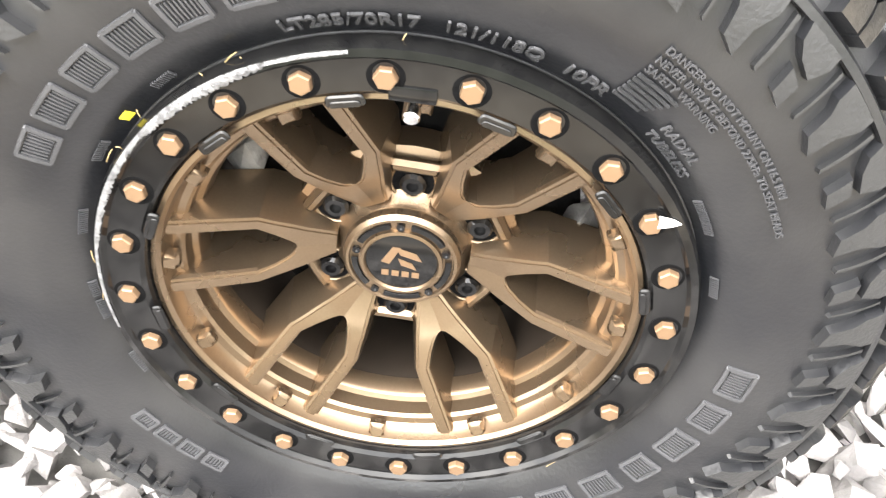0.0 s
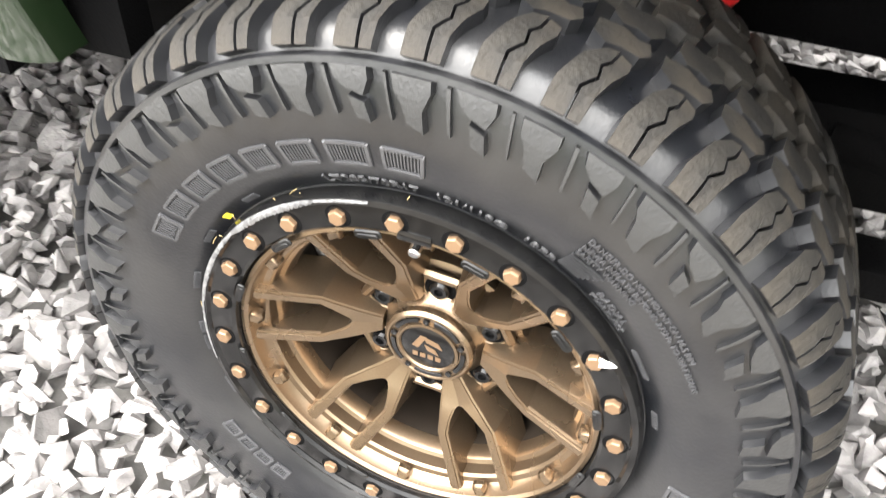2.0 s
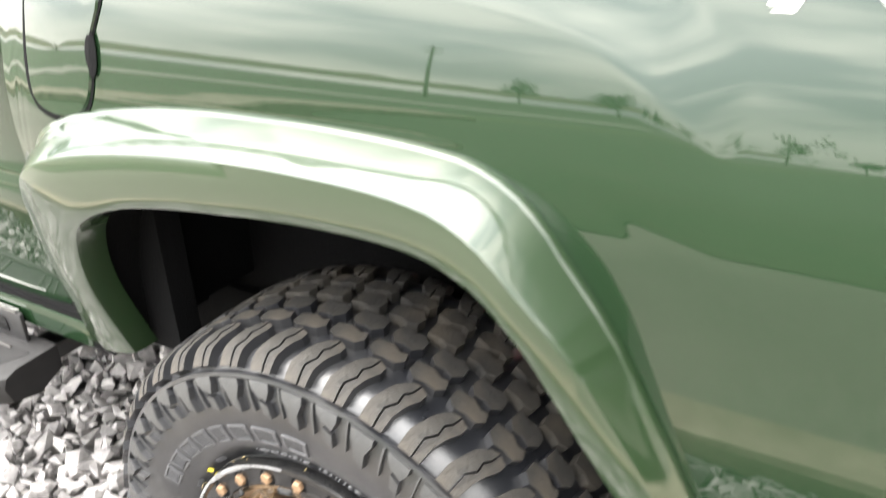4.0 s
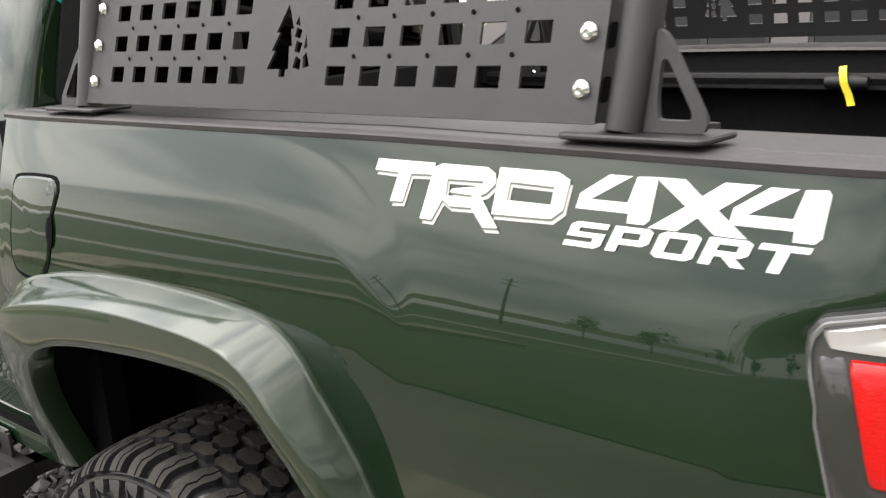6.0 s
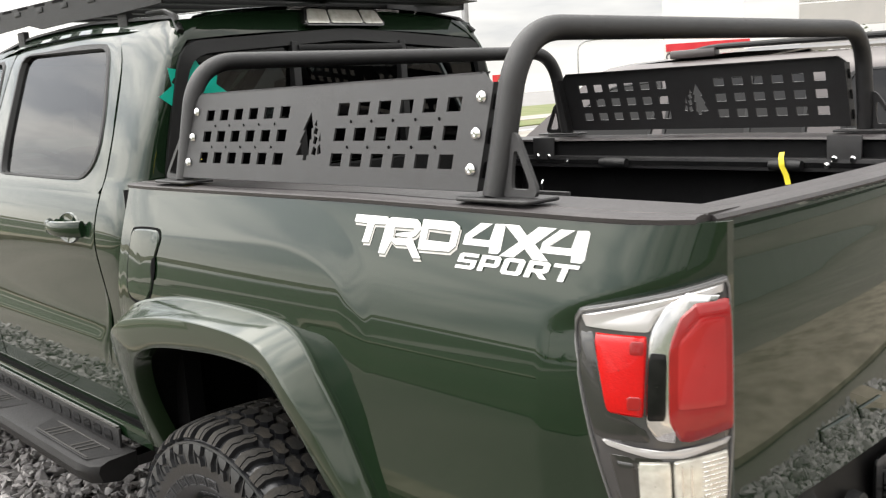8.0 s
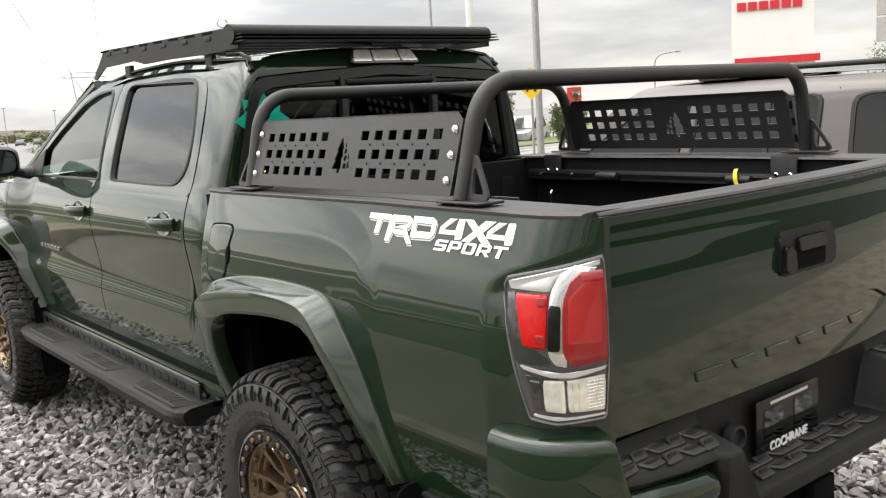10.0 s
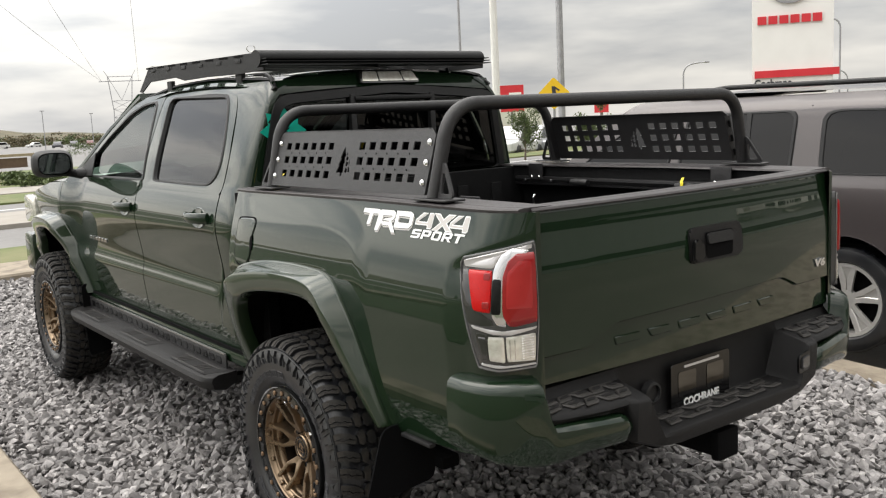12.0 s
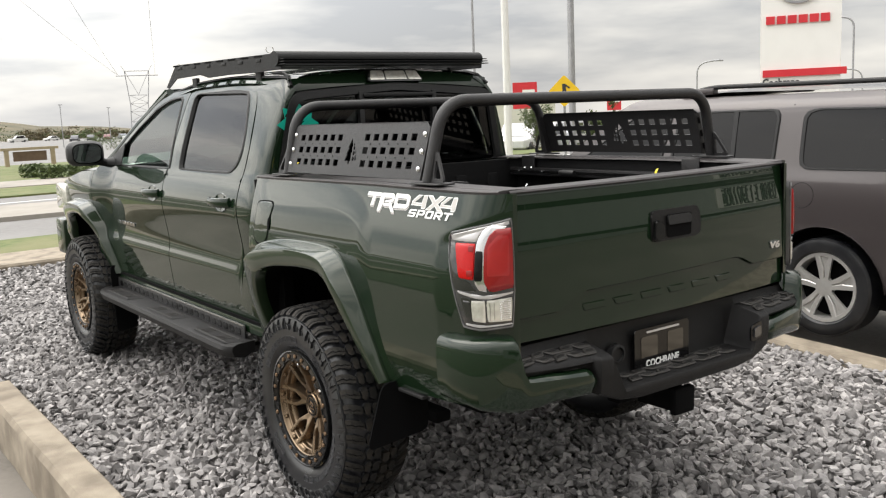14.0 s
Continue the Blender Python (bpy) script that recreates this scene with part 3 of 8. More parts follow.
WIN_R, WIN_F = rounded(WIN_R, 0.03), rounded(WIN_F, 0.025)
rd_out = rounded([(B_PILLAR - 0.004, 1.22), (0.835, 1.22), (0.825, 1.40), (0.865, 1.60), (0.915, 1.685), (0.97, 1.702), (1.72, 1.712), (1.752, 1.70)], 0.02)
fd_out = rounded([(DOOR_FRONT - 0.02, 1.22), (B_PILLAR + 0.004, 1.22), (1.760, 1.70), (1.79, 1.712), (2.05, 1.700), (2.21, 1.655), (2.44, 1.545), (2.70, 1.375), (DOOR_FRONT - 0.03, 1.24)], 0.02)
both("rear_door", join(skin(0.838, B_PILLAR - 0.004, lambda y: max(SILL, 0.56 + 0.30 * max(0.0, (0.96 - y) / 0.122) ** 3), lambda y: 1.221, cab_half, 40, 90), door_upper(rd_out, WIN_R)), PAINT, truck, "dark green rear passenger door")
both("front_door", join(skin(B_PILLAR + 0.004, DOOR_FRONT - 0.003, lambda y: SILL, lambda y: 1.221, cab_half, 40, 90), door_upper(fd_out, WIN_F)), PAINT, truck, "dark green front door")
pane(WIN_R, TINT, -0.010, "dark tinted rear side window")
pane(WIN_F, CLEAR, -0.010, "lightly tinted front side window")
seal(WIN_R)
seal(WIN_F)
# cab corner behind the rear door, wrapping to the back wall


def corner(z):
    """Plan of the cab's rear corner at a height: from the door's edge round to the back glass."""
    xs = cab_half(0.84, z)
    xg = curve(z, [(0.5, 0.67), (1.26, 0.642), (1.60, 0.575), (1.66, 0.53), (1.705, 0.47)])
    yb = curve(z, [(0.5, 0.666), (1.26, 0.666), (1.60, 0.646), (1.66, 0.653), (1.74, 0.688)])
    edge = curve(z, [(0.5, 0.96), (0.60, 0.92), (0.75, 0.845), (0.86, 0.832), (1.22, 0.829), (1.40, 0.819), (1.60, 0.859), (1.70, 0.935)])
    pts = [(xs, edge), (xs, mix(edge, yb, 0.35)), (xs - 0.004, mix(edge, yb, 0.70)), (mix(xs, xg, 0.30), mix(edge, yb, 0.97)), (mix(xs, xg, 0.65), yb), (xg, yb)]
    return resample(softened(pts, 4), 26)


zs = [SILL + (1.705 - SILL) * k / 110 for k in range(111)]
both("cab_corner", grid([[(-x, y, z) for x, y in corner(z)] for z in zs]), PAINT, truck, "dark green rear cab pillar")

# roof
def roof_z(x, y):
    base = linear(y, [(0.62, 1.740), (0.75, 1.758), (1.2, 1.776), (1.7, 1.772), (2.14, 1.735)])
    return base + 0.010 * max(0.0, 1 - ((y - 1.45) / 0.6) ** 2) - 0.048 * (abs(x) / 0.60) ** 2.6


rows = []
for k in range(25):
    y = mix(0.675, 2.14, k / 24)
    edge = cab_half(max(y, 0.85), 1.70) + 0.012
    edge -= 0.045 * max(0.0, (0.90 - y) / 0.235) ** 2 + 0.03 * max(0.0, (y - 1.9) / 0.24) ** 2
    r = []
    for j in range(33):
        u = -1 + 2 * j / 32
        x = edge * math.sin(u * math.pi / 2) if abs(u) > 2 else edge * u
        z = roof_z(x, y) - (0.03 * max(0.0, (abs(u) - 0.9) / 0.1) ** 2)
        r.append((x, y, z))
    rows.append(r)
raw("roof", *grid(rows), PAINT, truck, "dark green cab roof", smooth=50)
for s in (-1, 1):
    rows = []
    for k in range(13):
        y = mix(0.70, 2.1, k / 12)
        rows.append([(s * (0.538 + d), y, roof_z(0.54, y) + h) for d, h in ((-0.012, -0.004), (-0.01, 0.004), (0.01, 0.003), (0.014, -0.006))])
    raw("roof_drip_trim", *grid(rows), BLACK_PLASTIC, truck)

# back wall of the cab with its glass, high brake lamp
def back_y(z):
    return linear(z, [(0.5, 0.668), (1.26, 0.668), (1.60, 0.648), (1.66, 0.655), (1.74, 0.69)])


top_edge = [(-0.545, 1.700), (-0.40, 1.722), (-0.2, 1.736), (0, 1.740), (0.2, 1.736), (0.40, 1.722), (0.545, 1.700)]
rows = []
for j in range(31):
    x = mix(-0.56, 0.56, j / 30)
    zt = curve(max(-0.545, min(0.545, x)), top_edge)
    zb = 1.645 + 0.030 * (1 - (x / 0.56) ** 2)
    rows.append([(x, back_y(z), z) for z in (mix(zb, zt, k / 6) for k in range(7))])
raw("cab_back_header", *grid(rows), PAINT, truck, "dark green panel above the rear window")
raw("cab_back_wall", *join(box(-0.69, 0.69, 0.672, 0.70, 0.55, 1.262)), PAINT, truck)


def back_glass(x0, x1, off, rows_n=14):
    rows = []
    for j in range(17):
        u = j / 16
        r = []
        for k in range(rows_n + 1):
            z = mix(1.262, 1.648 + 0.028, k / rows_n)
            hw = linear(z, [(1.26, 0.640), (1.56, 0.585), (1.63, 0.562), (1.66, 0.49)])
            x = max(-hw, min(hw, mix(x0, x1, u)))
            r.append((x, back_y(z) + off, min(z, 1.645 + 0.028 * (1 - (x / 0.60) ** 2))))
        rows.append(r)
    return grid(rows)


for x0, x1 in ((-0.68, -0.215), (-0.20, 0.20), (0.215, 0.68)):
    g = raw("rear_window_pane", *outward(back_glass(x0, x1, 0.006), (0, -1, 0)), TINT, truck, "dark tinted sliding rear window pane")
    g.visible_shadow = False
frame_out = rounded([(-0.648, 1.262), (0.648, 1.262), (0.582, 1.600), (0.545, 1.645), (0.0, 1.682), (-0.545, 1.645), (-0.582, 1.600)], 0.04)
frame_in = rounded([(-0.608, 1.262), (0.608, 1.262), (0.546, 1.575), (0.51, 1.605), (0.0, 1.640), (-0.51, 1.605), (-0.546, 1.575)], 0.04)
a, b = even(frame_out, 120), even(frame_in, 120)
raw("rear_window_frame", *grid([[(mix(p[0], q[0], s), back_y(mix(p[1], q[1], s)) + o, mix(p[1], q[1], s)) for p, q in zip(a, b)] for s, o in ((0, 0.004), (0.05, -0.008), (0.9, -0.008), (1, 0.004))], closed_u=True), BLACK_PLASTIC, truck, "black rear window surround")
for x in (-0.207, 0.207):
    raw("rear_window_post", *box(x - 0.013, x + 0.013, 0.64, 0.662, 1.265, 1.64, 0.003), BLACK_PLASTIC, truck)
raw("rear_window_rail", *box(-0.20, 0.20, 0.636, 0.655, 1.612, 1.630, 0.003), BLACK_PLASTIC, truck)
brake = raw("high_brake_lamp", *slab(rounded([(-0.160, 1.686), (0.152, 1.686), (0.135, 1.745), (-0.140, 1.745)], 0.012), lambda u, v, d: (u, back_y(v) - 0.004 - d, v), 0.016, 0.004), SMOKED, truck, "clear and smoked high brake lamp")
raw("lens", *slab(rounded([(-0.060, 1.694), (0.060, 1.694), (0.056, 1.737), (-0.056, 1.737)], 0.006), lambda u, v, d: (u, back_y(v) - 0.019 - d, v), 0.004, 0.001), CLEAR_LENS, brake)
raw("lens", *slab(rounded([(-0.150, 1.693), (-0.068, 1.693), (-0.064, 1.738), (-0.132, 1.738)], 0.006), lambda u, v, d: (u, back_y(v) - 0.019 - d, v), 0.004, 0.001), CLEAR_LENS, brake)
raw("lens", *slab(rounded([(0.068, 1.693), (0.142, 1.693), (0.126, 1.738), (0.064, 1.738)], 0.006), lambda u, v, d: (u, back_y(v) - 0.019 - d, v), 0.004, 0.001), CLEAR_LENS, brake)
raw("antenna_fin", *slab([(0.52, 1.755), (0.70, 1.775), (0.70, 1.80), (0.62, 1.80)], lambda u, v, d: (-0.06 + d, u + 0.15, v), 0.03, 0.006), BLACK_PLASTIC, truck)

# windscreen, bonnet, nose
rows = []
for k in range(9):
    t = k / 8
    y, z, hw = mix(2.14, 2.98, t), mix(1.725, 1.25, t), mix(0.575, 0.74, t)
    rows.append([(x, y + 0.06 * (1 - (x / hw) ** 2), z + 0.015 * (1 - (x / hw) ** 2)) for x in (mix(-hw, hw, j / 16) for j in range(17))])
ws = raw("windscreen", *outward(grid(rows), (0, 1, 0.5)), CLEAR, truck, "laminated windscreen")
ws.visible_shadow = False
both("windscreen_pillar", tube([(-0.548, 2.12, 1.705), (-0.612, 2.46, 1.54), (-0.678, 2.78, 1.35), (-0.715, 2.97, 1.235)], 0.028, 10), PAINT, truck)
rows = []
for k in range(15):
    y = mix(2.93, NOSE - 0.02, k / 14)
    hw = cab_half(y, 1.2) - 0.03
    zc = linear(y, [(2.8, 1.265), (3.3, 1.262), (3.8, 1.205), (4.1, 1.10)])
    rows.append([(x, y, zc - 0.045 * abs(x / hw) ** 3 + 0.018 * math.exp(-(((abs(x) - 0.30) / 0.08) ** 2))) for x in (mix(-hw, hw, j / 24) for j in range(25))])
raw("bonnet", *grid(rows), PAINT, truck, "dark green bonnet")
raw("front_bumper", *join(box(-0.78, 0.78, NOSE - 0.14, NOSE + 0.08, 0.55, 0.80, 0.03)), FLARE, truck)
raw("grille", *box(-0.52, 0.52, NOSE - 0.10, NOSE + 0.02, 0.80, 1.09, 0.02), BLACK_PLASTIC, truck)
both("headlamp", box(-0.775, -0.525, NOSE - 0.30, NOSE - 0.0, 0.89, 1.09, 0.03), CLEAR_LENS, truck, "clear headlamp")

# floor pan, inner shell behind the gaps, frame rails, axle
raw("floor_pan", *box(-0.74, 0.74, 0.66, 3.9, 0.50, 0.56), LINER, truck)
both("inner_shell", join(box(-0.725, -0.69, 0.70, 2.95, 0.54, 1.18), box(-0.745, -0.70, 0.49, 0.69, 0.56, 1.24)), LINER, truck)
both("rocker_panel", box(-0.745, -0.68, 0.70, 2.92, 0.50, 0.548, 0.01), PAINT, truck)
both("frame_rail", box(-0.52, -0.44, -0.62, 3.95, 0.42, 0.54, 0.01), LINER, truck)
# made-up dark sheet added to black out the inside of the well
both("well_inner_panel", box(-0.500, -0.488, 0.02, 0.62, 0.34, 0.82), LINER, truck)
raw("rear_axle", *tube([(-0.72, 0, HUB_Z), (-0.1, 0, HUB_Z), (0.1, 0, HUB_Z), (0.72, 0, HUB_Z)], 0.05), LINER, truck)
raw("front_axle", *tube([(-0.72, AXLE_F, HUB_Z), (0.72, AXLE_F, HUB_Z)], 0.04), LINER, truck)
raw("spare_wheel", *lathe([(0.52, 0.16), (0.52, 0.34), (0.57, 0.37), (0.66, 0.37), (0.70, 0.34), (0.70, 0.16)], 32, "z"), RUBBER, truck)
bpy.data.objects["spare_wheel"].location = (0, -0.62, -0.02)
for s in (-1, 1):
    raw("leaf_spring", *box(s * 0.56 - 0.035, s * 0.56 + 0.035, -0.42, 0.62, 0.36, 0.40, 0.01), LINER, truck)
    boot = lathe([(0.0, 0.026)] + [(0.008 + 0.014 * k, 0.034 if k % 2 else 0.026) for k in range(12)] + [(0.18, 0.02)], 20, "z")
    body_on[0] = False
    tilt = Matrix.Translation((s * 0.58, -0.178, 0.612)) @ Matrix.Rotation(radians(4), 4, "X")
    raw("shock_boot", *moved(boot, tilt), RED_PLASTIC, truck, "red ribbed shock absorber boot")
    raw("shock_absorber", *moved(tube([(0, 0, -0.30), (0, 0, 0.34)], 0.022), tilt), STEEL, truck)
    body_on[0] = True
    raw("exhaust_hanger", *tube([(s * 0.5, -0.25, 0.5), (s * 0.5, -0.50, 0.47), (s * 0.48, -0.70, 0.47)], 0.03), LINER, truck)

# interior
raw("dashboard", *box(-0.66, 0.66, 2.40, 2.88, 0.85, 1.20, 0.05), SEAT, truck)
for x in (-0.37, 0.37):
    seat = raw("front_seat", *join(box(x - 0.25, x + 0.25, 1.42, 1.95, 0.70, 0.88, 0.05), box(x - 0.24, x + 0.24, 1.32, 1.46, 0.80, 1.36, 0.05)), SEAT, truck, "dark cloth front seat")
    raw("headrest", *box(x - 0.13, x + 0.13, 1.32, 1.42, 1.38, 1.56, 0.04), SEAT, seat)
    rs = raw("rear_seat", *join(box(x - 0.33, x + 0.33, 0.82, 1.25, 0.72, 0.88, 0.05), box(x - 0.33, x + 0.33, 0.72, 0.84, 0.80, 1.30, 0.05)), SEAT, truck, "dark cloth rear seat")
    raw("headrest", *box(x - 0.12, x + 0.12, 0.73, 0.82, 1.32, 1.48, 0.04), SEAT, rs)
ring = lathe([(0.185 * 0 + 0.012 * math.cos(a), 0.185 + 0.012 * math.sin(a)) for a in np.linspace(0, 2 * math.pi, 8, endpoint=False)], 32, "y", closed=True)
raw("steering_wheel", *moved(join(ring, box(-0.17, 0.17, -0.01, 0.02, -0.025, 0.025), box(-0.06, 0.06, -0.02, 0.03, -0.06, 0.06, 0.01)), Matrix.Translation((-0.37, 2.28, 1.16)) @ Matrix.Rotation(radians(-24), 4, "X")), SEAT, truck, "black steering wheel")
raw("headliner", *box(-0.56, 0.56, 0.72, 1.98, 1.66, 1.69), SEAT, truck)

# black strips from the roof gutters down to the rear window's corners
for s in (-1, 1):
    raw("gutter_strip", *tube([(s * 0.520, 0.86, 1.742), (s * 0.527, 0.76, 1.736), (s * 0.540, 0.70, 1.715), (s * 0.556, 0.655, 1.668)], [0.007, 0.008, 0.009, 0.010], 8), BLACK_PLASTIC, truck)


# ---- bed: inner walls, floor, rail caps, tailgate ----
raw("bed_floor", *join(box(-0.41, 0.41, -1.00, 0.63, 0.72, 0.76), *[box(a, b, -1.00, -0.52, 0.72, 0.76) for a, b in ((-0.70, -0.412), (0.412, 0.70))]), BEDLINER, truck, "black spray-lined bed floor")
bed_in = []
for k in range(25):
    y = mix(-0.98, 0.62, k / 24)
    bed_in.append([(-0.675 - (0.012 if 0.1 < (k / 6) % 1 < 0.6 else 0.0), y, z) for z in (0.955 if -0.52 < y < 0.60 else 0.76, 1.02, 1.15)] + [(-0.62, y, 1.17), (-0.62, y, bed_top(y) - 0.004)])
both("bed_inner_wall", grid(bed_in), BEDLINER, truck, "black ribbed bed liner wall")
front_wall = raw("bed_front_wall", *box(-0.68, 0.68, 0.60, 0.64, 0.74, 1.255), BEDLINER, truck)
for x in (-0.5, -0.3, -0.1, 0.1, 0.3, 0.5):
    raw("wall_rib", *box(x - 0.03, x + 0.03, 0.588, 0.602, 0.80, 1.18, 0.004), BEDLINER, front_wall)


def rail_cap():
    rows = []
    for k in range(40):
        y = mix(-1.012, 0.648, k / 39)
        zt = bed_top(y)
        xo = bed_half(y, zt)
        xi = 0.607

        def w(t):
            return mix(xo, xi, t)
        rows.append([(-x, y, z) for x, z in ((xo - 0.006, zt - 0.003), (xo + 0.003, zt - 0.002), (xo + 0.004, zt + 0.011), (xo - 0.001, zt + 0.0165), (xo - 0.010, zt + 0.0185), (w(0.20), zt + 0.0205), (w(0.215), zt + 0.0165), (w(0.245), zt + 0.0165), (w(0.26), zt + 0.0205), (xi, zt + 0.016), (xi - 0.003, zt + 0.004))])
    v, f = grid(rows)
    f += [tuple(reversed(range(11))), tuple(range(len(v) - 11, len(v)))]
    return v, f


both("rail_cap", rail_cap(), CAP_PLASTIC, truck, "textured black plastic bed rail cap", smooth=35)
for s in (-1, 1):
    rail = raw("deck_rail", *box(s * 0.605 - 0.012, s * 0.605 + 0.012, -0.92, 0.56, 1.165, 1.205, 0.004), POWDER, truck, "black aluminium deck rail")
    raw("rail_slot", *box(s * 0.592 - 0.002, s * 0.592 + 0.002, -0.92, 0.56, 1.178, 1.192), GLOSS_BLACK, rail)
    for y in (-0.48, 0.10):
        cleat = raw("tie_down_cleat", *moved(lathe([(-0.05, 0.0), (-0.05, 0.014), (-0.03, 0.018), (0.03, 0.018), (0.05, 0.014), (0.05, 0.0)], 16, "y"), Matrix.Translation((s * 0.578, y, 1.185))), BLACK_PLASTIC, truck)
    for y in (-0.86, -0.60, 0.30, 0.48):
        raw("rail_bolt", *moved(lathe([(0, 0), (0, 0.010), (0.006, 0.009), (0.008, 0.0)], 12), Matrix.Translation((s * 0.593, y, 1.185)) @ Matrix.Rotation(0 if s < 0 else math.pi, 4, "Z")), CHROME, truck)
raw("tie_down_hook", *tube(arc_path([(0.60, 0.40, 1.12), (0.575, 0.40, 1.115), (0.575, 0.40, 1.04), (0.60, 0.40, 1.035)], 0.02), 0.007), CHROME, truck, "chrome bed tie-down hook")


def crease(x):
    return linear(x, [(-0.70, 0.836), (-0.523, 0.838), (-0.44, 0.890), (-0.41, 0.902), (0.35, 0.917), (0.385, 0.908), (0.462, 0.866), (0.70, 0.862)])


def gate_y(x, z):
    y = -1.037 - 0.036 * (1 - (x / 0.70) ** 2)
    y += curve(z, [(0.75, -0.003), (0.85, -0.001), (0.939, 0.0), (1.025, 0.0010), (1.083, 0.0035), (1.1085, 0.0068), (1.144, 0.0129), (1.1813, 0.0190), (1.1973, 0.0208), (1.208, 0.0214), (1.221, 0.0228), (1.26, 0.0278)])
    return y + (0.013 if z < crease(x) else 0.0)


TG0, TG1 = -0.680, 0.690
rows = []
for j in range(71):
    x = mix(TG0, TG1, j / 70)
    c = crease(x)
    zs_g = [mix(0.762, c - 0.004, k / 8) for k in range(9)] + [mix(c + 0.004, 1.258, k / 48) for k in range(49)]
    r = [(x, gate_y(x, z) + 0.0, z) for z in zs_g]
    rows.append([(x, -1.0, 0.762)] + r + [(x, -1.0, 1.258)])
rows = [[(p[0], -0.99, p[2]) for p in rows[0]]] + rows + [[(p[0], -0.99, p[2]) for p in rows[-1]]]
gate = raw("tailgate", *grid(rows), PAINT, truck, "dark green tailgate with stamped letters", smooth=25)
rows = []
for j in range(41):
    x = mix(TG0 - 0.004, TG1 + 0.004, j / 40)
    b = -0.036 * (1 - (x / 0.70) ** 2)
    rows.append([(x, -1.021 + b + dy, 1.256 + dz) for dy, dz in ((0.016, -0.002), (0.004, 0.0), (0.001, 0.008), (0.006, 0.018), (0.03, 0.024), (0.034, 0.0215), (0.042, 0.0215), (0.046, 0.024), (0.085, 0.022), (0.096, 0.012), (0.096, -0.02))])
v, f = grid(rows)
f += [tuple(reversed(range(11))), tuple(range(len(v) - 11, len(v)))]
raw("spoiler_cap", v, f, CAP_PLASTIC, gate, "black plastic tailgate top cap", smooth=35)
raw("inner_panel", *box(-0.67, 0.685, -1.000, -0.980, 0.765, 1.252), BEDLINER, gate)
raw("gate_gap", *slab([(-0.6905, 0.770), (-0.6785, 0.770), (-0.6785, 1.256), (-0.6905, 1.256)], lambda u, v, d: (u, gate_y(-0.68, v) - 0.0012 - d, v), 0.001), LINER, gate, "dark gap beside the tailgate")
# stamped lettering as plain raised shapes, width by width
for k in range(6):
    x0 = -0.420 + k * 0.131
    w, h = 0.10, 0.030
    z0 = 0.820
    raw("stamped_mark", *slab(rounded([(0.006 + 0.01 * (k % 2), 0), (w, 0), (w - 0.01 * (k % 2), h), (0, h)], 0.004, 2), lambda u, v, d, x0=x0: (x0 + u, gate_y(x0 + u, z0 + v) + 0.001 - d, z0 + v), 0.006, 0.003), PAINT, gate)
hb = raw("handle_bezel", *slab(rounded([(-0.095, 1.026), (0.145, 1.026), (0.157, 1.048), (0.157, 1.126), (0.145, 1.138), (-0.082, 1.138), (-0.095, 1.124)], 0.015), lambda u, v, d: (u - 0.020, gate_y(u, v) + 0.002 - d, v), 0.011, 0.004), BUMPER_BLACK, gate, "black tailgate handle bezel")
# flat near-black plate whose colour stands for the hollow's shade
raw("recess", *slab(rounded([(-0.025, 1.035), (0.100, 1.035), (0.110, 1.118), (-0.025, 1.118)], 0.012), lambda u, v, d: (u - 0.020, gate_y(u, v) - 0.0092 - d, v), 0.001), LINER, hb)
raw("pull", *slab(rounded([(-0.020, 1.083), (0.102, 1.083), (0.102, 1.116), (-0.020, 1.116)], 0.008), lambda u, v, d: (u - 0.020, gate_y(u, v) - 0.0095 - d, v), 0.007, 0.003), BLACK_PLASTIC, hb)
raw("lock_cylinder", *moved(lathe([(0, 0.011), (-0.006, 0.010), (-0.006, 0)], 16, "y"), Matrix.Translation((0.118, -1.055, 1.075))), STEEL, hb)
raw("camera_pod", *slab(rounded([(-0.095, 1.035), (-0.045, 1.035), (-0.050, 1.100), (-0.085, 1.105)], 0.012), lambda u, v, d: (u - 0.020, gate_y(u, v) - 0.008 - d, v), 0.014, 0.006), GLOSS_BLACK, hb)
v6 = letters("V6", 0.032, 0.003, 0.0016)
raw("badge", [(0.574 + a * 1.75 + b * 0.2, gate_y(0.6, 0.93) - 0.004 + c * -1, 0.922 + b) for a, b, c in v6[0]], v6[1], CHROME, gate, "chrome badge letters", smooth=0)

# ---- rear lamps on the bed's corners ----
lp = [(y, bed_half(y, 1.0)) for y in np.linspace(-0.856, -1.041, 60)]
ld = np.r_[0, np.cumsum([math.hypot(b[0] - a[0], b[1] - a[1]) for a, b in zip(lp, lp[1:])])]


def lamp_at(u, z, off):
    """A place on the lamp: u from its front edge (0) to the tailgate (1)."""
    y = float(np.interp(u * ld[-1], ld, [p[0] for p in lp]))
    y2 = y + 0.002
    x, x2 = bed_half(y, z), bed_half(y2, z)
    n = Vector((-(y2 - y), -(x - x2), 0)).normalized()
    n = Vector((abs(n.x), -abs(n.y), 0))
    return (-(x + n.x * off), y + n.y * off, z)


def lamp_patch(outline, off, lift, n=56):
    """A lens: an outline in (u, z) domed by lift over its rim at off."""
    o = [(u, as_drawn(0, z)[1]) for u, z in even(rounded(outline, 0.012, 3), n)]
    cu, cz = (sum(p[k] for p in o) / n for k in (0, 1))
    return grid([[lamp_at(mix(cu, u, s), mix(cz, z, s), h) for u, z in o] for s, h in ((0.02, off + lift), (0.45, off + lift), (0.8, off + lift), (0.95, off + lift * 0.85), (1.0, off + lift * 0.4), (1.0, off - 0.012))], closed_u=True)


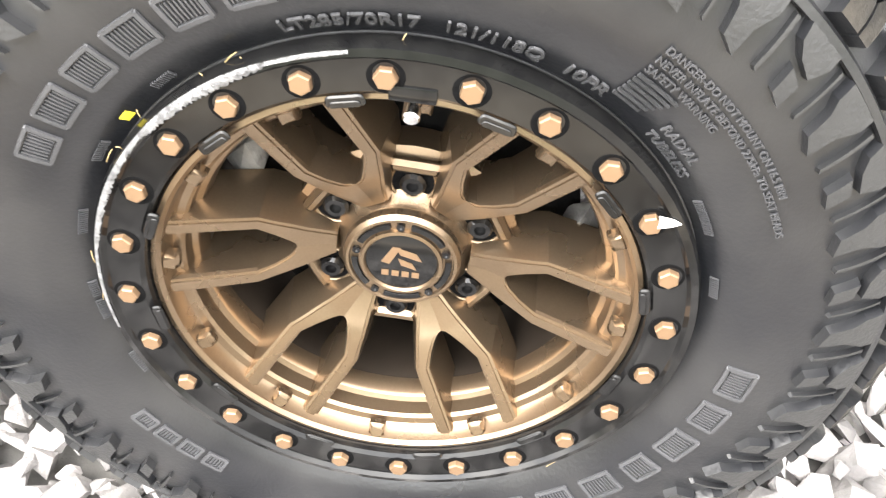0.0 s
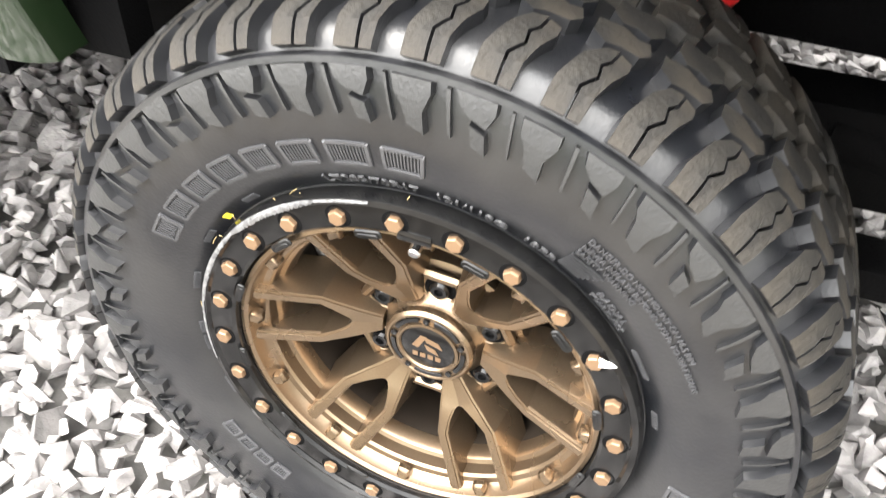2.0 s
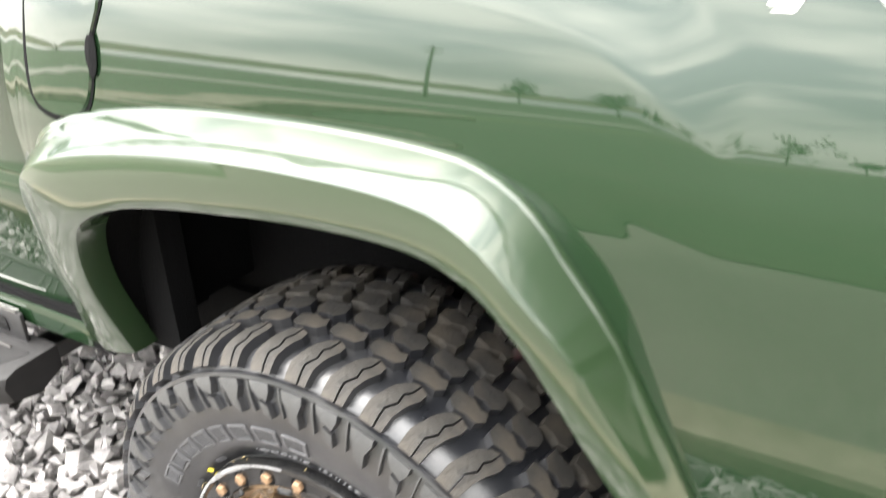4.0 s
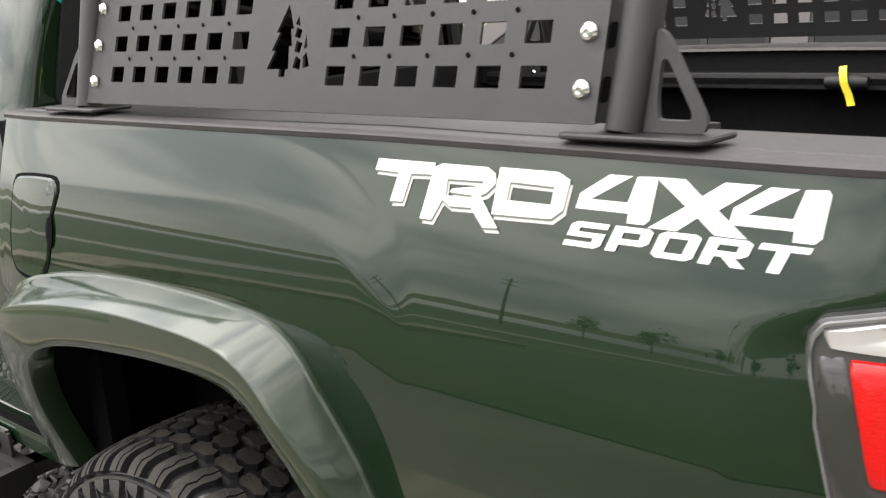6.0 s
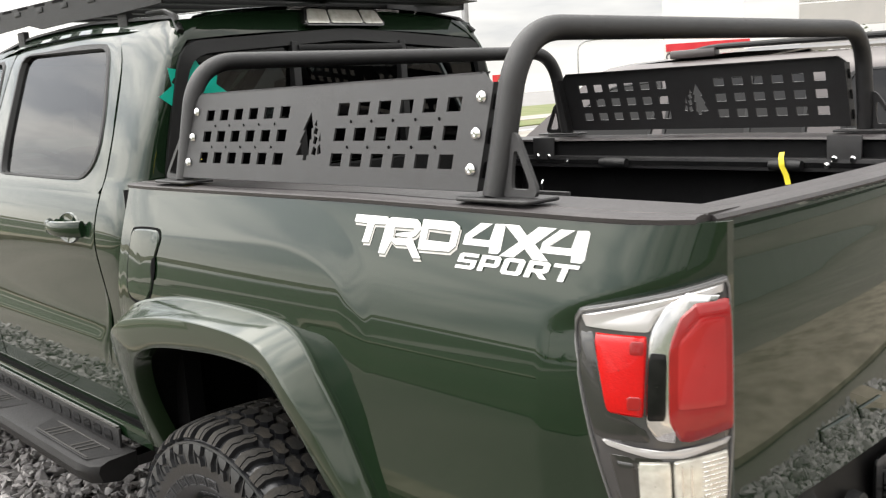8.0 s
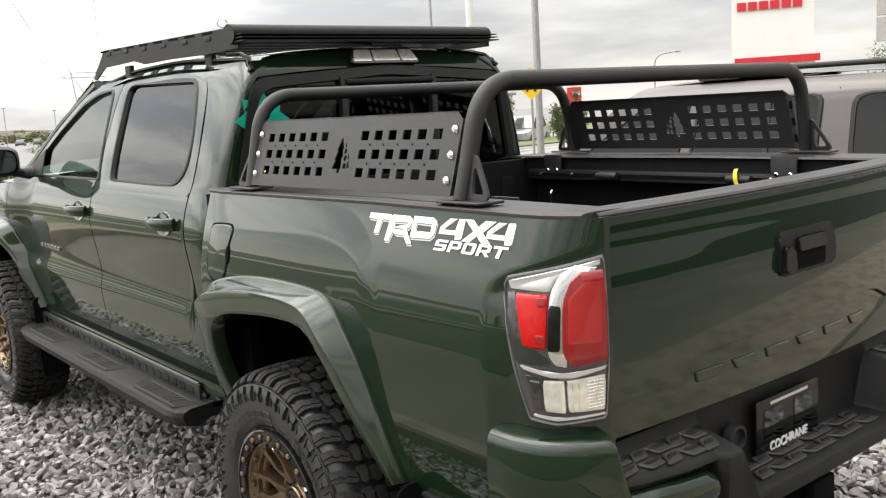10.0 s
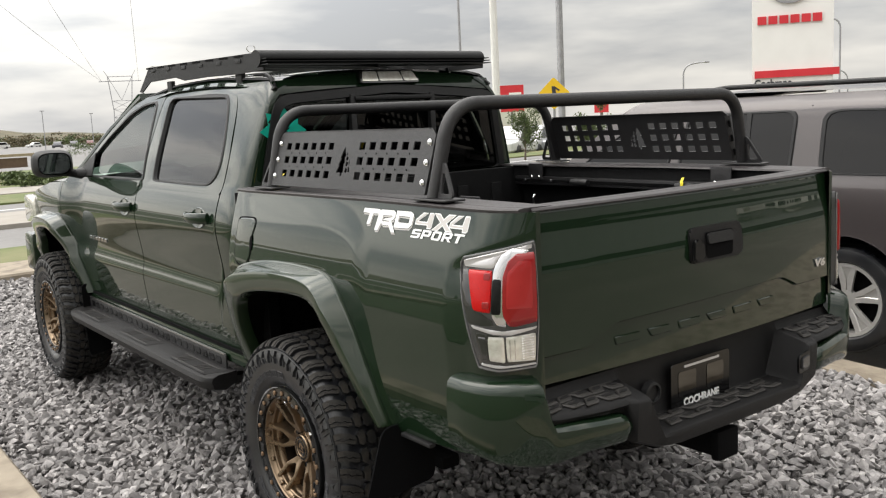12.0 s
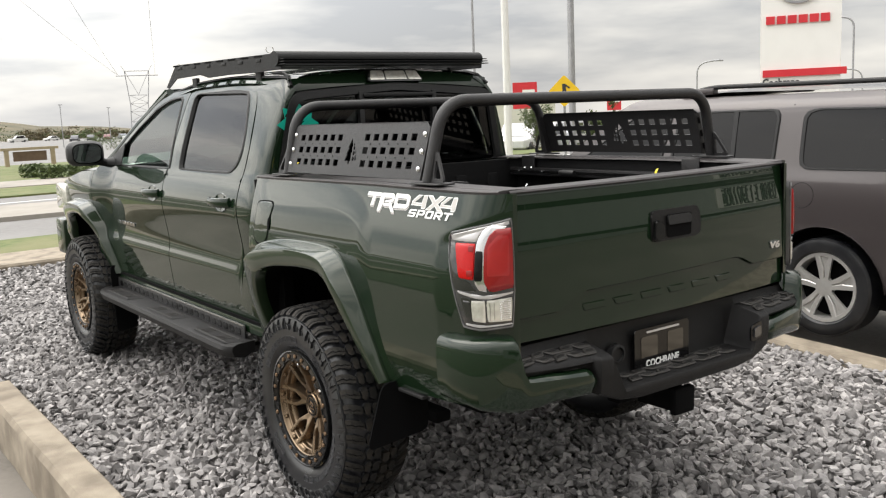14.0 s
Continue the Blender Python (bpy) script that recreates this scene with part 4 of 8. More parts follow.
def lamp(which):
    def put(name, vf, mat, parent, label=""):
        return raw(name, *(vf if which < 0 else flip(vf)), mat, parent, label, 40)

    L = put("tail_lamp", lamp_patch([(0.31, 0.884), (0.55, 0.876), (0.97, 0.887), (1.01, 1.0), (1.01, 1.13), (0.99, 1.222), (0.54, 1.201), (0.06, 1.178), (0.0, 1.160), (0.02, 1.130), (0.17, 1.0)], 0.008, 0.010, 110), LAMP_RIM, truck, "red, clear and smoked rear lamp cluster")
    edge = [(u, as_drawn(0, z)[1]) for u, z in even(rounded([(0.31, 0.884), (0.55, 0.876), (0.97, 0.887), (1.01, 1.0), (1.01, 1.13), (0.99, 1.222), (0.54, 1.201), (0.06, 1.178), (0.0, 1.160), (0.02, 1.130), (0.17, 1.0)], 0.012, 3), 110)]
    eu, ez = 0.56, as_drawn(0, 1.05)[1]
    put("lens_edge", grid([[lamp_at(mix(eu, u, q), mix(ez, z, q), h) for u, z in edge] for q, h in ((0.955, 0.0165), (0.962, 0.0195), (0.978, 0.0195), (0.984, 0.0160))], closed_u=True), LENS_EDGE, L, "clear moulded edge of the lens")
    # the pale colour stands partly for sky reflected in the clear lens
    put("upper_lens", lamp_patch([(0.055, 1.168), (0.09, 1.152), (0.50, 1.150), (0.54, 1.172), (0.68, 1.196), (0.95, 1.203), (0.95, 1.214), (0.54, 1.195)], 0.0130, 0.009, 80), PALE_LENS, L, "clear upper lens")
    put("smoked_side", lamp_patch([(0.045, 1.150), (0.155, 1.152), (0.275, 1.030), (0.50, 1.020), (0.54, 1.000), (0.27, 1.000), (0.20, 1.005), (0.075, 1.100)], 0.0130, 0.006, 80), SMOKED, L, "dark smoked side of the lamp")
    put("side_reflector", lamp_patch([(0.17, 1.146), (0.49, 1.146), (0.49, 1.036), (0.285, 1.040)], 0.0150, 0.008), RED_LENS, L, "bright red side lens")
    for z0 in (1.122, 1.048):
        put("reflector_block", lamp_patch([(0.40, z0), (0.478, z0), (0.478, z0 + 0.018), (0.40, z0 + 0.018)], 0.0232, 0.001, 20), RED_DEEP, L)
    put("chrome_strip", lamp_patch([(0.497, 1.030), (0.56, 1.005), (0.66, 1.000), (0.625, 1.030), (0.615, 1.135), (0.67, 1.177), (0.76, 1.196), (0.92, 1.200), (0.70, 1.204), (0.58, 1.190), (0.51, 1.158), (0.497, 1.140)], 0.0150, 0.009, 90), CHROME, L, "bright chrome divider")
    put("divider_window", lamp_patch([(0.506, 1.034), (0.604, 1.034), (0.602, 1.124), (0.506, 1.126)], 0.0242, 0.001, 30), GLOSS_BLACK, L, "dark gap in the chrome divider")
    put("brake_lens", lamp_patch([(0.615, 1.030), (0.68, 1.003), (0.74, 1.001), (0.985, 1.012), (0.985, 1.150), (0.975, 1.193), (0.75, 1.192), (0.66, 1.174), (0.605, 1.134)], 0.0170, 0.012, 80), RED_DEEP, L, "red brake lens")
    put("brake_element", lamp_patch([(0.66, 1.050), (0.93, 1.050), (0.93, 1.170), (0.78, 1.172), (0.66, 1.140)], 0.0290, 0.001, 60), RED_ELEMENT, L, "paler red light guide behind the brake lens")
    put("lower_trim", lamp_patch([(0.24, 1.004), (0.52, 0.990), (0.70, 0.988), (0.985, 1.000), (0.985, 0.994), (0.70, 0.978), (0.52, 0.980), (0.26, 0.996)], 0.0140, 0.008, 60), PALE_LENS, L)
    put("lower_sill", lamp_patch([(0.345, 0.897), (0.55, 0.889), (0.96, 0.899), (0.955, 0.904), (0.55, 0.895), (0.36, 0.903)], 0.0165, 0.004, 60), PALE_LENS, L)
    put("lower_lamp", lamp_patch([(0.27, 0.984), (0.33, 0.896), (0.55, 0.889), (0.965, 0.899), (0.985, 0.988), (0.68, 0.979)], 0.0125, 0.006, 80), SMOKED, L)
    put("indicator_lens", lamp_patch([(0.335, 0.974), (0.435, 0.972), (0.445, 0.911), (0.370, 0.910)], 0.0160, 0.004), SMOKED, L, "dark indicator lens")
    put("chrome_cup", lamp_patch([(0.455, 0.974), (0.63, 0.974), (0.63, 0.905), (0.46, 0.909)], 0.0160, 0.007), CLEAR_LENS, L, "polished cup beside the reversing lens")
    put("reverse_lens", lamp_patch([(0.64, 0.974), (0.965, 0.982), (0.95, 0.909), (0.645, 0.907)], 0.0160, 0.007), CLEAR_LENS, L, "clear reversing lens")
    for k in range(9):
        z = mix(0.914, 0.968, k / 8)
        put("lens_rib", lamp_patch([(0.79, z), (0.95, z + 0.004), (0.95, z + 0.0068), (0.79, z + 0.0028)], 0.0225, 0.0016, 16), CHROME, L)
    for u in (0.68, 0.73):
        put("lens_rib", lamp_patch([(u, 0.912), (u + 0.012, 0.912), (u + 0.012, 0.970), (u, 0.970)], 0.0225, 0.0016, 16), CHROME, L)


lamp(-1)
lamp(1)

# ---- rear bumper: painted corners, black stepped middle ----
body_on[0] = False


def bumper_plan(x):
    return linear(abs(x), [(0, -1.203), (0.3, -1.199), (0.55, -1.187), (0.68, -1.165), (0.76, -1.130), (0.82, -1.075), (0.852, -1.000), (0.862, -0.900)])


STRIP_IN, STEP_W, MID_W = 0.452, 0.735, 0.300
plan = resample([(STRIP_IN, -1.194), (0.55, -1.187), (0.66, -1.170), (0.735, -1.143), (0.795, -1.100), (0.838, -1.035), (0.858, -0.960), (0.862, -0.890)], 56)
rows = []
for k, (x, y) in enumerate(plan):
    rise = max(0.0, min(1.0, (x - 0.706) / 0.034))
    top = mix(linear(x, [(STRIP_IN, 0.722), (0.62, 0.734), (0.71, 0.738)]), linear(x, [(0.72, 0.852), (0.80, 0.858), (0.87, 0.850)]), rise * rise * (3 - 2 * rise))
    bot = linear(x, [(STRIP_IN, 0.638), (0.60, 0.642), (0.74, 0.625), (0.83, 0.630), (0.862, 0.650)])
    q, p = plan[min(k + 1, 55)], plan[max(k - 1, 0)]
    n = Vector((-(q[1] - p[1]), q[0] - p[0], 0)).normalized()
    n = n if n.y < 0 or n.x > 0.9 else -n
    e = max(0.0, 1 - k / 3.0) ** 2
    top, bot, ends = top - 0.018 * e, bot + 0.018 * e, 0.010 * e
    h = top - bot
    sec = [(-0.060, bot + 0.004), (-0.026, bot), (-0.012, bot + 0.007), (-0.006, bot + 0.018), (-0.001, bot + h * 0.42), (0.0, bot + h * 0.58), (-0.003, top - 0.030 if h > 0.15 else top - 0.016), (-0.008, top - 0.012), (-0.018, top - 0.003), (-0.034, top), (-0.085 if h > 0.15 else -0.045, top + (0.006 if h > 0.15 else -0.004))]
    rows.append([(-(x + n.x * (d - ends)), y + n.y * (d - ends), z) for d, z in sec])
rows = [[(p[0], p[1] + 0.05, p[2]) for p in rows[0]]] + rows
both("bumper_corner", outward(grid(rows), (-0.4, -1, 0)), PAINT, truck, "dark green painted rear bumper corner", smooth=40)


def step_at(x, y):
    """The tread of the step, rising a little towards the gate at its outer ends."""
    k = max(0.0, min(1.0, (abs(x) - MID_W - 0.03) / 0.06))
    return step_z(x) + 0.24 * k * max(0.0, y - bumper_plan(x))


def step_z(x):
    return linear(abs(x), [(0, 0.636), (MID_W + 0.035, 0.636), (MID_W + 0.090, 0.754), (STEP_W, 0.764)])


xs_b = sorted({*np.linspace(-0.73, 0.73, 61), *(s * (MID_W + d) for s in (-1, 1) for d in (0.020, 0.034, 0.036, 0.060, 0.089, 0.091, 0.11)), *(s * (STRIP_IN + d) for s in (-1, 1) for d in (-0.012, 0.004))})
rows = []
for x in xs_b:
    yo, zt = bumper_plan(x), step_z(x)
    out = abs(x) > STRIP_IN
    low = 0.735 if out else linear(abs(x), [(0.0, 0.588), (0.25, 0.588), (0.35, 0.600), (STRIP_IN, 0.640)])
    yf = yo + (0.014 if out else -0.004)
    rows.append([(x, y, z) for y, z in ((-1.05, 0.815), (-1.068, 0.811), (-1.074, step_at(x, -1.074) + 0.008), (-1.080, step_at(x, -1.080)), (yf + 0.016, step_at(x, yf + 0.016)), (yf + 0.004, zt - 0.004), (yf, zt - 0.012), (yf + 0.002, mix(zt, low, 0.6)), (yf + 0.006, low + 0.004), (yf + 0.020, low - 0.004), (-1.10, low - 0.004))])
raw("bumper_centre", *grid(rows), BUMPER_BLACK, truck, "textured black bumper step", smooth=35)
for x0, x1, cols in ((-0.715, -0.415, 5), (-0.275, 0.275, 8), (0.415, 0.715, 5)):
    for i in range(cols):
        for j in range(2):
            w = (x1 - x0) / cols
            u = x0 + w * (i + 0.5)
            ya, yb = -1.086, bumper_plan(u) + 0.024
            y0, y1 = mix(ya, yb, j * 0.52), mix(ya, yb, j * 0.52 + 0.44)
            k = 0.16 * w * (1 if (i + j) % 2 else -1)
            raw("grip_pad", *slab(rounded([(u - w * 0.42 + k, y0), (u + w * 0.40 + k, y0), (u + w * 0.42 - k, y1), (u - w * 0.40 - k, y1)], 0.006, 2), lambda a, b, d: (a, b, step_at(a, b) + d), 0.007, 0.0025), PAD, truck)
            raw("grip_rib", *slab([(u - w * 0.26 + k * 0.5, mix(y0, y1, 0.35)), (u + w * 0.26 + k * 0.5, mix(y0, y1, 0.35)), (u + w * 0.26 - k * 0.5, mix(y0, y1, 0.62)), (u - w * 0.26 - k * 0.5, mix(y0, y1, 0.62))], lambda a, b, d: (a, b, step_at(a, b) + 0.0065 + d), 0.004, 0.0015), BUMPER_BLACK, truck)
sock = raw("wiring_socket", *slab(rounded([(0.318, 0.668), (0.385, 0.676), (0.385, 0.738), (0.318, 0.728)], 0.010), lambda u, v, d: (u, bumper_plan(u) - 0.001 - d, v), 0.008, 0.002), GLOSS_BLACK, truck, "black trailer wiring socket")
raw("socket_flap", *slab(rounded([(0.332, 0.682), (0.372, 0.688), (0.372, 0.724), (0.332, 0.717)], 0.006), lambda u, v, d: (u, bumper_plan(u) - 0.009 - d, v), 0.006, 0.002), LAMP_RIM, sock)
raw("trailer_plug", *moved(lathe([(0, 0.0), (0, 0.036), (-0.02, 0.034), (-0.022, 0.026), (-0.012, 0.024), (-0.012, 0)], 20, "y"), Matrix.Translation((-0.265, -1.082, 0.715))), BLACK_PLASTIC, truck, "round black plug cover")
PLATE_X = -0.035
plate = raw("plate_insert", *slab(rounded([(-0.142, 0.634), (0.142, 0.634), (0.142, 0.778), (-0.142, 0.778)], 0.010), lambda u, v, d: (PLATE_X + u, -1.088 - d, v), 0.006, 0.002), GLOSS_BLACK, truck, "black dealer plate insert with white lettering")
for x in (-0.068, 0.068):
    raw("cut_out", *slab(rounded([(x - 0.042, 0.672), (x + 0.042, 0.672), (x + 0.042, 0.750), (x - 0.042, 0.750)], 0.010), lambda u, v, d: (PLATE_X + u, -1.0945 - d, v), 0.001), PLATE_MIRROR, plate, "dark mirror-like plate face")
raw("bar", *slab([(-0.082, 0.760), (0.088, 0.760), (0.088, 0.767), (-0.082, 0.767)], lambda u, v, d: (PLATE_X + u, -1.0945 - d, v), 0.001), GREY_VINYL, plate)
t = letters("COCHRANE", 0.034, 0.0008, 0.0010, True)
raw("lettering", [(PLATE_X + a * 0.92, -1.0955 - c, 0.641 + b) for a, b, c in t[0]], t[1], WHITE_VINYL, plate, smooth=0)
hitch = raw("tow_hitch", *join(box(-0.062, 0.016, -1.165, -1.00, 0.482, 0.560, 0.008), box(-0.24, 0.24, -1.08, -1.02, 0.53, 0.585, 0.01)), LINER, truck, "black tow hitch receiver")
raw("receiver_collar", *box(-0.074, 0.028, -1.185, -1.155, 0.474, 0.568, 0.010), LINER, hitch)
body_on[0] = True

# mud flaps
for s in (-1, 1):
    for y, z0, z1 in ((-0.475, 0.36, 0.565), (2.74, 0.20, 0.60)):
        raw("mud_flap", *slab(rounded([(s * 0.67, z0 + 0.02), (s * (0.93 if y < 0 else 0.80), z0), (s * (0.845 if y < 0 else 0.80), z1), (s * 0.66, z1)], 0.03), lambda u, v, d, y=y: (u, y + 0.10 * (v - 0.45) - d, v), 0.008, 0.002), LINER, truck, "black rubber mud flap")
both("rocker_trim", box(-0.800, -0.776, -0.66, -0.50, 0.539, 0.550, 0.004), BLACK_PLASTIC, truck)

# ---- door hardware ----
def handle(y):
    grip = []
    for k in range(15):
        t = k / 14
        out = 0.008 + 0.038 * math.sin(math.pi * min(1, max(0, t))) ** 0.7
        yy, h = y + 0.115 - 0.23 * t, 0.019 + 0.006 * t
        c = on_cab(yy, 1.118, out)
        grip.append([(c[0] - 0.010 * math.cos(a), c[1], c[2] + h * math.sin(a)) for a in np.linspace(0, 2 * math.pi, 12, endpoint=False)])
    v, f = grid(grip, closed_u=True)
    f += [tuple(reversed(range(12))), tuple(range(len(v) - 12, len(v)))]
    both("door_handle", (v, f), PAINT, truck, "body-coloured pull handle")
    cup = [(y + 0.075 * math.cos(a), 1.112 + 0.045 * math.sin(a)) for a in np.linspace(0, 2 * math.pi, 28, endpoint=False)]
    both("handle_cup", grid([[on_cab(mix(y, p, s), mix(1.112, q, s), o) for p, q in cup] for s, o in ((0.02, 0.0015), (0.6, 0.0015), (0.97, 0.0035), (1.0, 0.0045), (1.06, 0.0002))], closed_u=True), PAINT, truck)


handle(1.010)
handle(1.965)
for k in range(6):
    y0 = 2.66 - 0.052 * k
    raw("badge_letter", *slab([(y0, 0.874), (y0 - 0.040, 0.874), (y0 - 0.044, 0.900), (y0 - 0.006, 0.900)], lambda u, v, d: (-(cab_half(u, v) + 0.001 + d), u, v), 0.005, 0.0015), CHROME, truck, "chrome badge letter shape")

# mirrors
def mirror(s):
    shell = []
    for t, k in ((0.0, 0.80), (0.03, 0.97), (0.06, 1.0), (0.10, 0.92), (0.14, 0.68), (0.16, 0.3)):
        shell.append([(s * (0.905 + 0.110 * k * math.copysign(abs(math.cos(a)) ** 0.6, math.cos(a))), 2.62 + t, 1.367 + 0.078 * k * math.copysign(abs(math.sin(a)) ** 0.6, math.sin(a))) for a in np.linspace(0, 2 * math.pi, 32, endpoint=False)])
    v, f = grid(shell, closed_u=True)
    f.append(tuple(range(len(v) - 32, len(v))))
    m = raw("door_mirror", v, f, BLACK_PLASTIC, truck, "gloss black door mirror")
    face = [(s * (0.905 + 0.082 * math.copysign(abs(math.cos(a)) ** 0.6, math.cos(a))), 1.367 + 0.056 * math.copysign(abs(math.sin(a)) ** 0.6, math.sin(a))) for a in np.linspace(0, 2 * math.pi, 32, endpoint=False)]
    raw("mirror_glass", [(x, 2.6235, z) for x, z in face], [tuple(range(32))], MIRROR, m)
    raw("mirror_arm", *tube([(s * 0.84, 2.66, 1.32), (s * 0.79, 2.68, 1.30), (s * 0.745, 2.69, 1.29)], [0.03, 0.028, 0.045]), BLACK_PLASTIC, m)
    raw("sail_panel", *slab([(2.57, 1.285), (2.80, 1.275), (2.72, 1.35), (2.58, 1.42)], lambda u, v, d: (s * (cab_half(u, v) + 0.004 + d), u, v), 0.006, 0.002), BLACK_PLASTIC, m)


mirror(-1)
mirror(1)

# ---- running boards ----
def board(s):
    y0, y1 = 0.80, 2.78
    rows = []
    for y, k in ((y0, 0.75), (y0 + 0.02, 0.93), (y0 + 0.08, 1.0), (y1 - 0.10, 1.0), (y1 - 0.02, 0.9), (y1, 0.7)):
        x1 = 0.76 + 0.125 * k
        rows.append([(s * x, y, z) for x, z in ((0.74, 0.43), (0.74, 0.474), (x1 - 0.03, 0.470), (x1 - 0.008, 0.462), (x1, 0.445), (x1 - 0.01, 0.415), (x1 - 0.06, 0.405))])
    v, f = grid(rows)
    f += [tuple(range(7)), tuple(reversed(range(len(v) - 7, len(v))))]
    b = raw("running_board", v, f, BUMPER_BLACK, truck, "black steel running board with slotted edge", smooth=35)
    raw("slot_strip", *box(s * 0.757 - 0.004, s * 0.757 + 0.004, y0 + 0.05, y1 - 0.05, 0.470, 0.528, 0.002), POWDER, b)
    raw("bright_edge", *box(s * 0.7575 - 0.005, s * 0.7575 + 0.005, y0 + 0.06, y1 - 0.06, 0.5285, 0.5325), STEEL, b, "worn bright top edge")
    for k in range(24):
        y = mix(y0 + 0.12, y1 - 0.12, k / 23)
        raw("slot", *slab(rounded([(y - 0.028, 0.484), (y + 0.024, 0.484), (y + 0.030, 0.514), (y - 0.022, 0.514)], 0.008, 2), lambda u, v, d: (s * (0.7615 + d), u, v), 0.002), GLOSS_BLACK, b)
    for k in range(3):
        y = mix(1.05, 2.45, k / 2)
        raw("tread_plate", *slab(rounded([(0.778, y - 0.24), (0.862, y - 0.20), (0.862, y + 0.20), (0.778, y + 0.24)], 0.015, 2), lambda u, v, dd: (s * u, v, 0.4695 + dd), 0.004, 0.002), BUMPER_BLACK, b)
        for d in (-0.13, -0.10, -0.07, 0.07, 0.10, 0.13):
            raw("tread_rib", *slab([(0.790, y + d - 0.008), (0.850, y + d + 0.006), (0.850, y + d + 0.014), (0.790, y + d)], lambda u, v, dd: (s * u, v, 0.4730 + dd), 0.003, 0.001), PAD, b)
        for u0 in (0.784, 0.852):
            raw("tread_rib", *slab([(u0, y - 0.19), (u0 + 0.005, y - 0.19), (u0 + 0.005, y + 0.19), (u0, y + 0.19)], lambda u, v, dd: (s * u, v, 0.4730 + dd), 0.003, 0.001), PAD, b)
    for y in (0.9, 1.7, 2.5):
        raw("bracket", *box(s * 0.66 - 0.14, s * 0.66 + 0.14, y - 0.03, y + 0.03, 0.40, 0.43), POWDER, b)


board(-1)
board(1)


body_on[0] = False
# ---- wheels: local axis x, outer face towards -x ----
TYRE = [(0.0, 0.3945), (0.060, 0.393), (0.100, 0.389), (0.118, 0.382), (0.130, 0.368), (0.138, 0.345), (0.1405, 0.315), (0.138, 0.285), (0.130, 0.258), (0.118, 0.240), (0.110, 0.229), (0.104, 0.222)]
tp = np.array(resample(TYRE, 160))
ts = np.r_[0, np.cumsum(np.linalg.norm(np.diff(tp, axis=0), axis=1))]


def on_tyre(angle, s, h=0.0):
    """A place on the tyre: angle round it, s along its section from the tread's middle (outwards positive), h above its skin."""
    a = abs(s)
    x, r = float(np.interp(a, ts, tp[:, 0])), float(np.interp(a, ts, tp[:, 1]))
    x2, r2 = float(np.interp(a + 0.004, ts, tp[:, 0])), float(np.interp(a + 0.004, ts, tp[:, 1]))
    x1, r1 = float(np.interp(a - 0.004, ts, tp[:, 0])), float(np.interp(a - 0.004, ts, tp[:, 1]))
    d = Vector((x2 - x1, r2 - r1)).normalized()
    x, r = x - d.y * h, r + d.x * h
    return (-math.copysign(x, s) if s else 0.0, r * math.cos(angle), r * math.sin(angle))


def s_of_radius(r):
    k = np.argsort(tp[:, 1])
    return float(np.interp(r, tp[k, 1], ts[k]))


def lug(outline, height, taper=0.88, steps=3):
    """A rubber block: an outline in (arc metres at radius 0.4, s), raised by height with sloping sides."""
    o = []
    n = len(outline)
    for i in range(n):
        (a0, s0), (a1, s1) = outline[i], outline[(i + 1) % n]
        o += [(mix(a0, a1, k / steps), mix(s0, s1, k / steps)) for k in range(steps)]
    ca, cs = sum(p[0] for p in o) / len(o), sum(p[1] for p in o) / len(o)
    base = [on_tyre(a / 0.4, s, -0.002) for a, s in o]
    rim = [on_tyre((ca + (a - ca) * taper) / 0.4, cs + (s - cs) * taper, height) for a, s in o]
    mid = [on_tyre((ca + (a - ca) * taper * 0.5) / 0.4, cs + (s - cs) * taper * 0.5, height * 1.0) for a, s in o]
    v, f = grid([base, rim, mid], closed_u=True)
    m = len(o)
    v.append(on_tyre(ca / 0.4, cs, height))
    f += [(2 * m + j, 2 * m + (j + 1) % m, 3 * m) for j in range(m)]
    return v, f


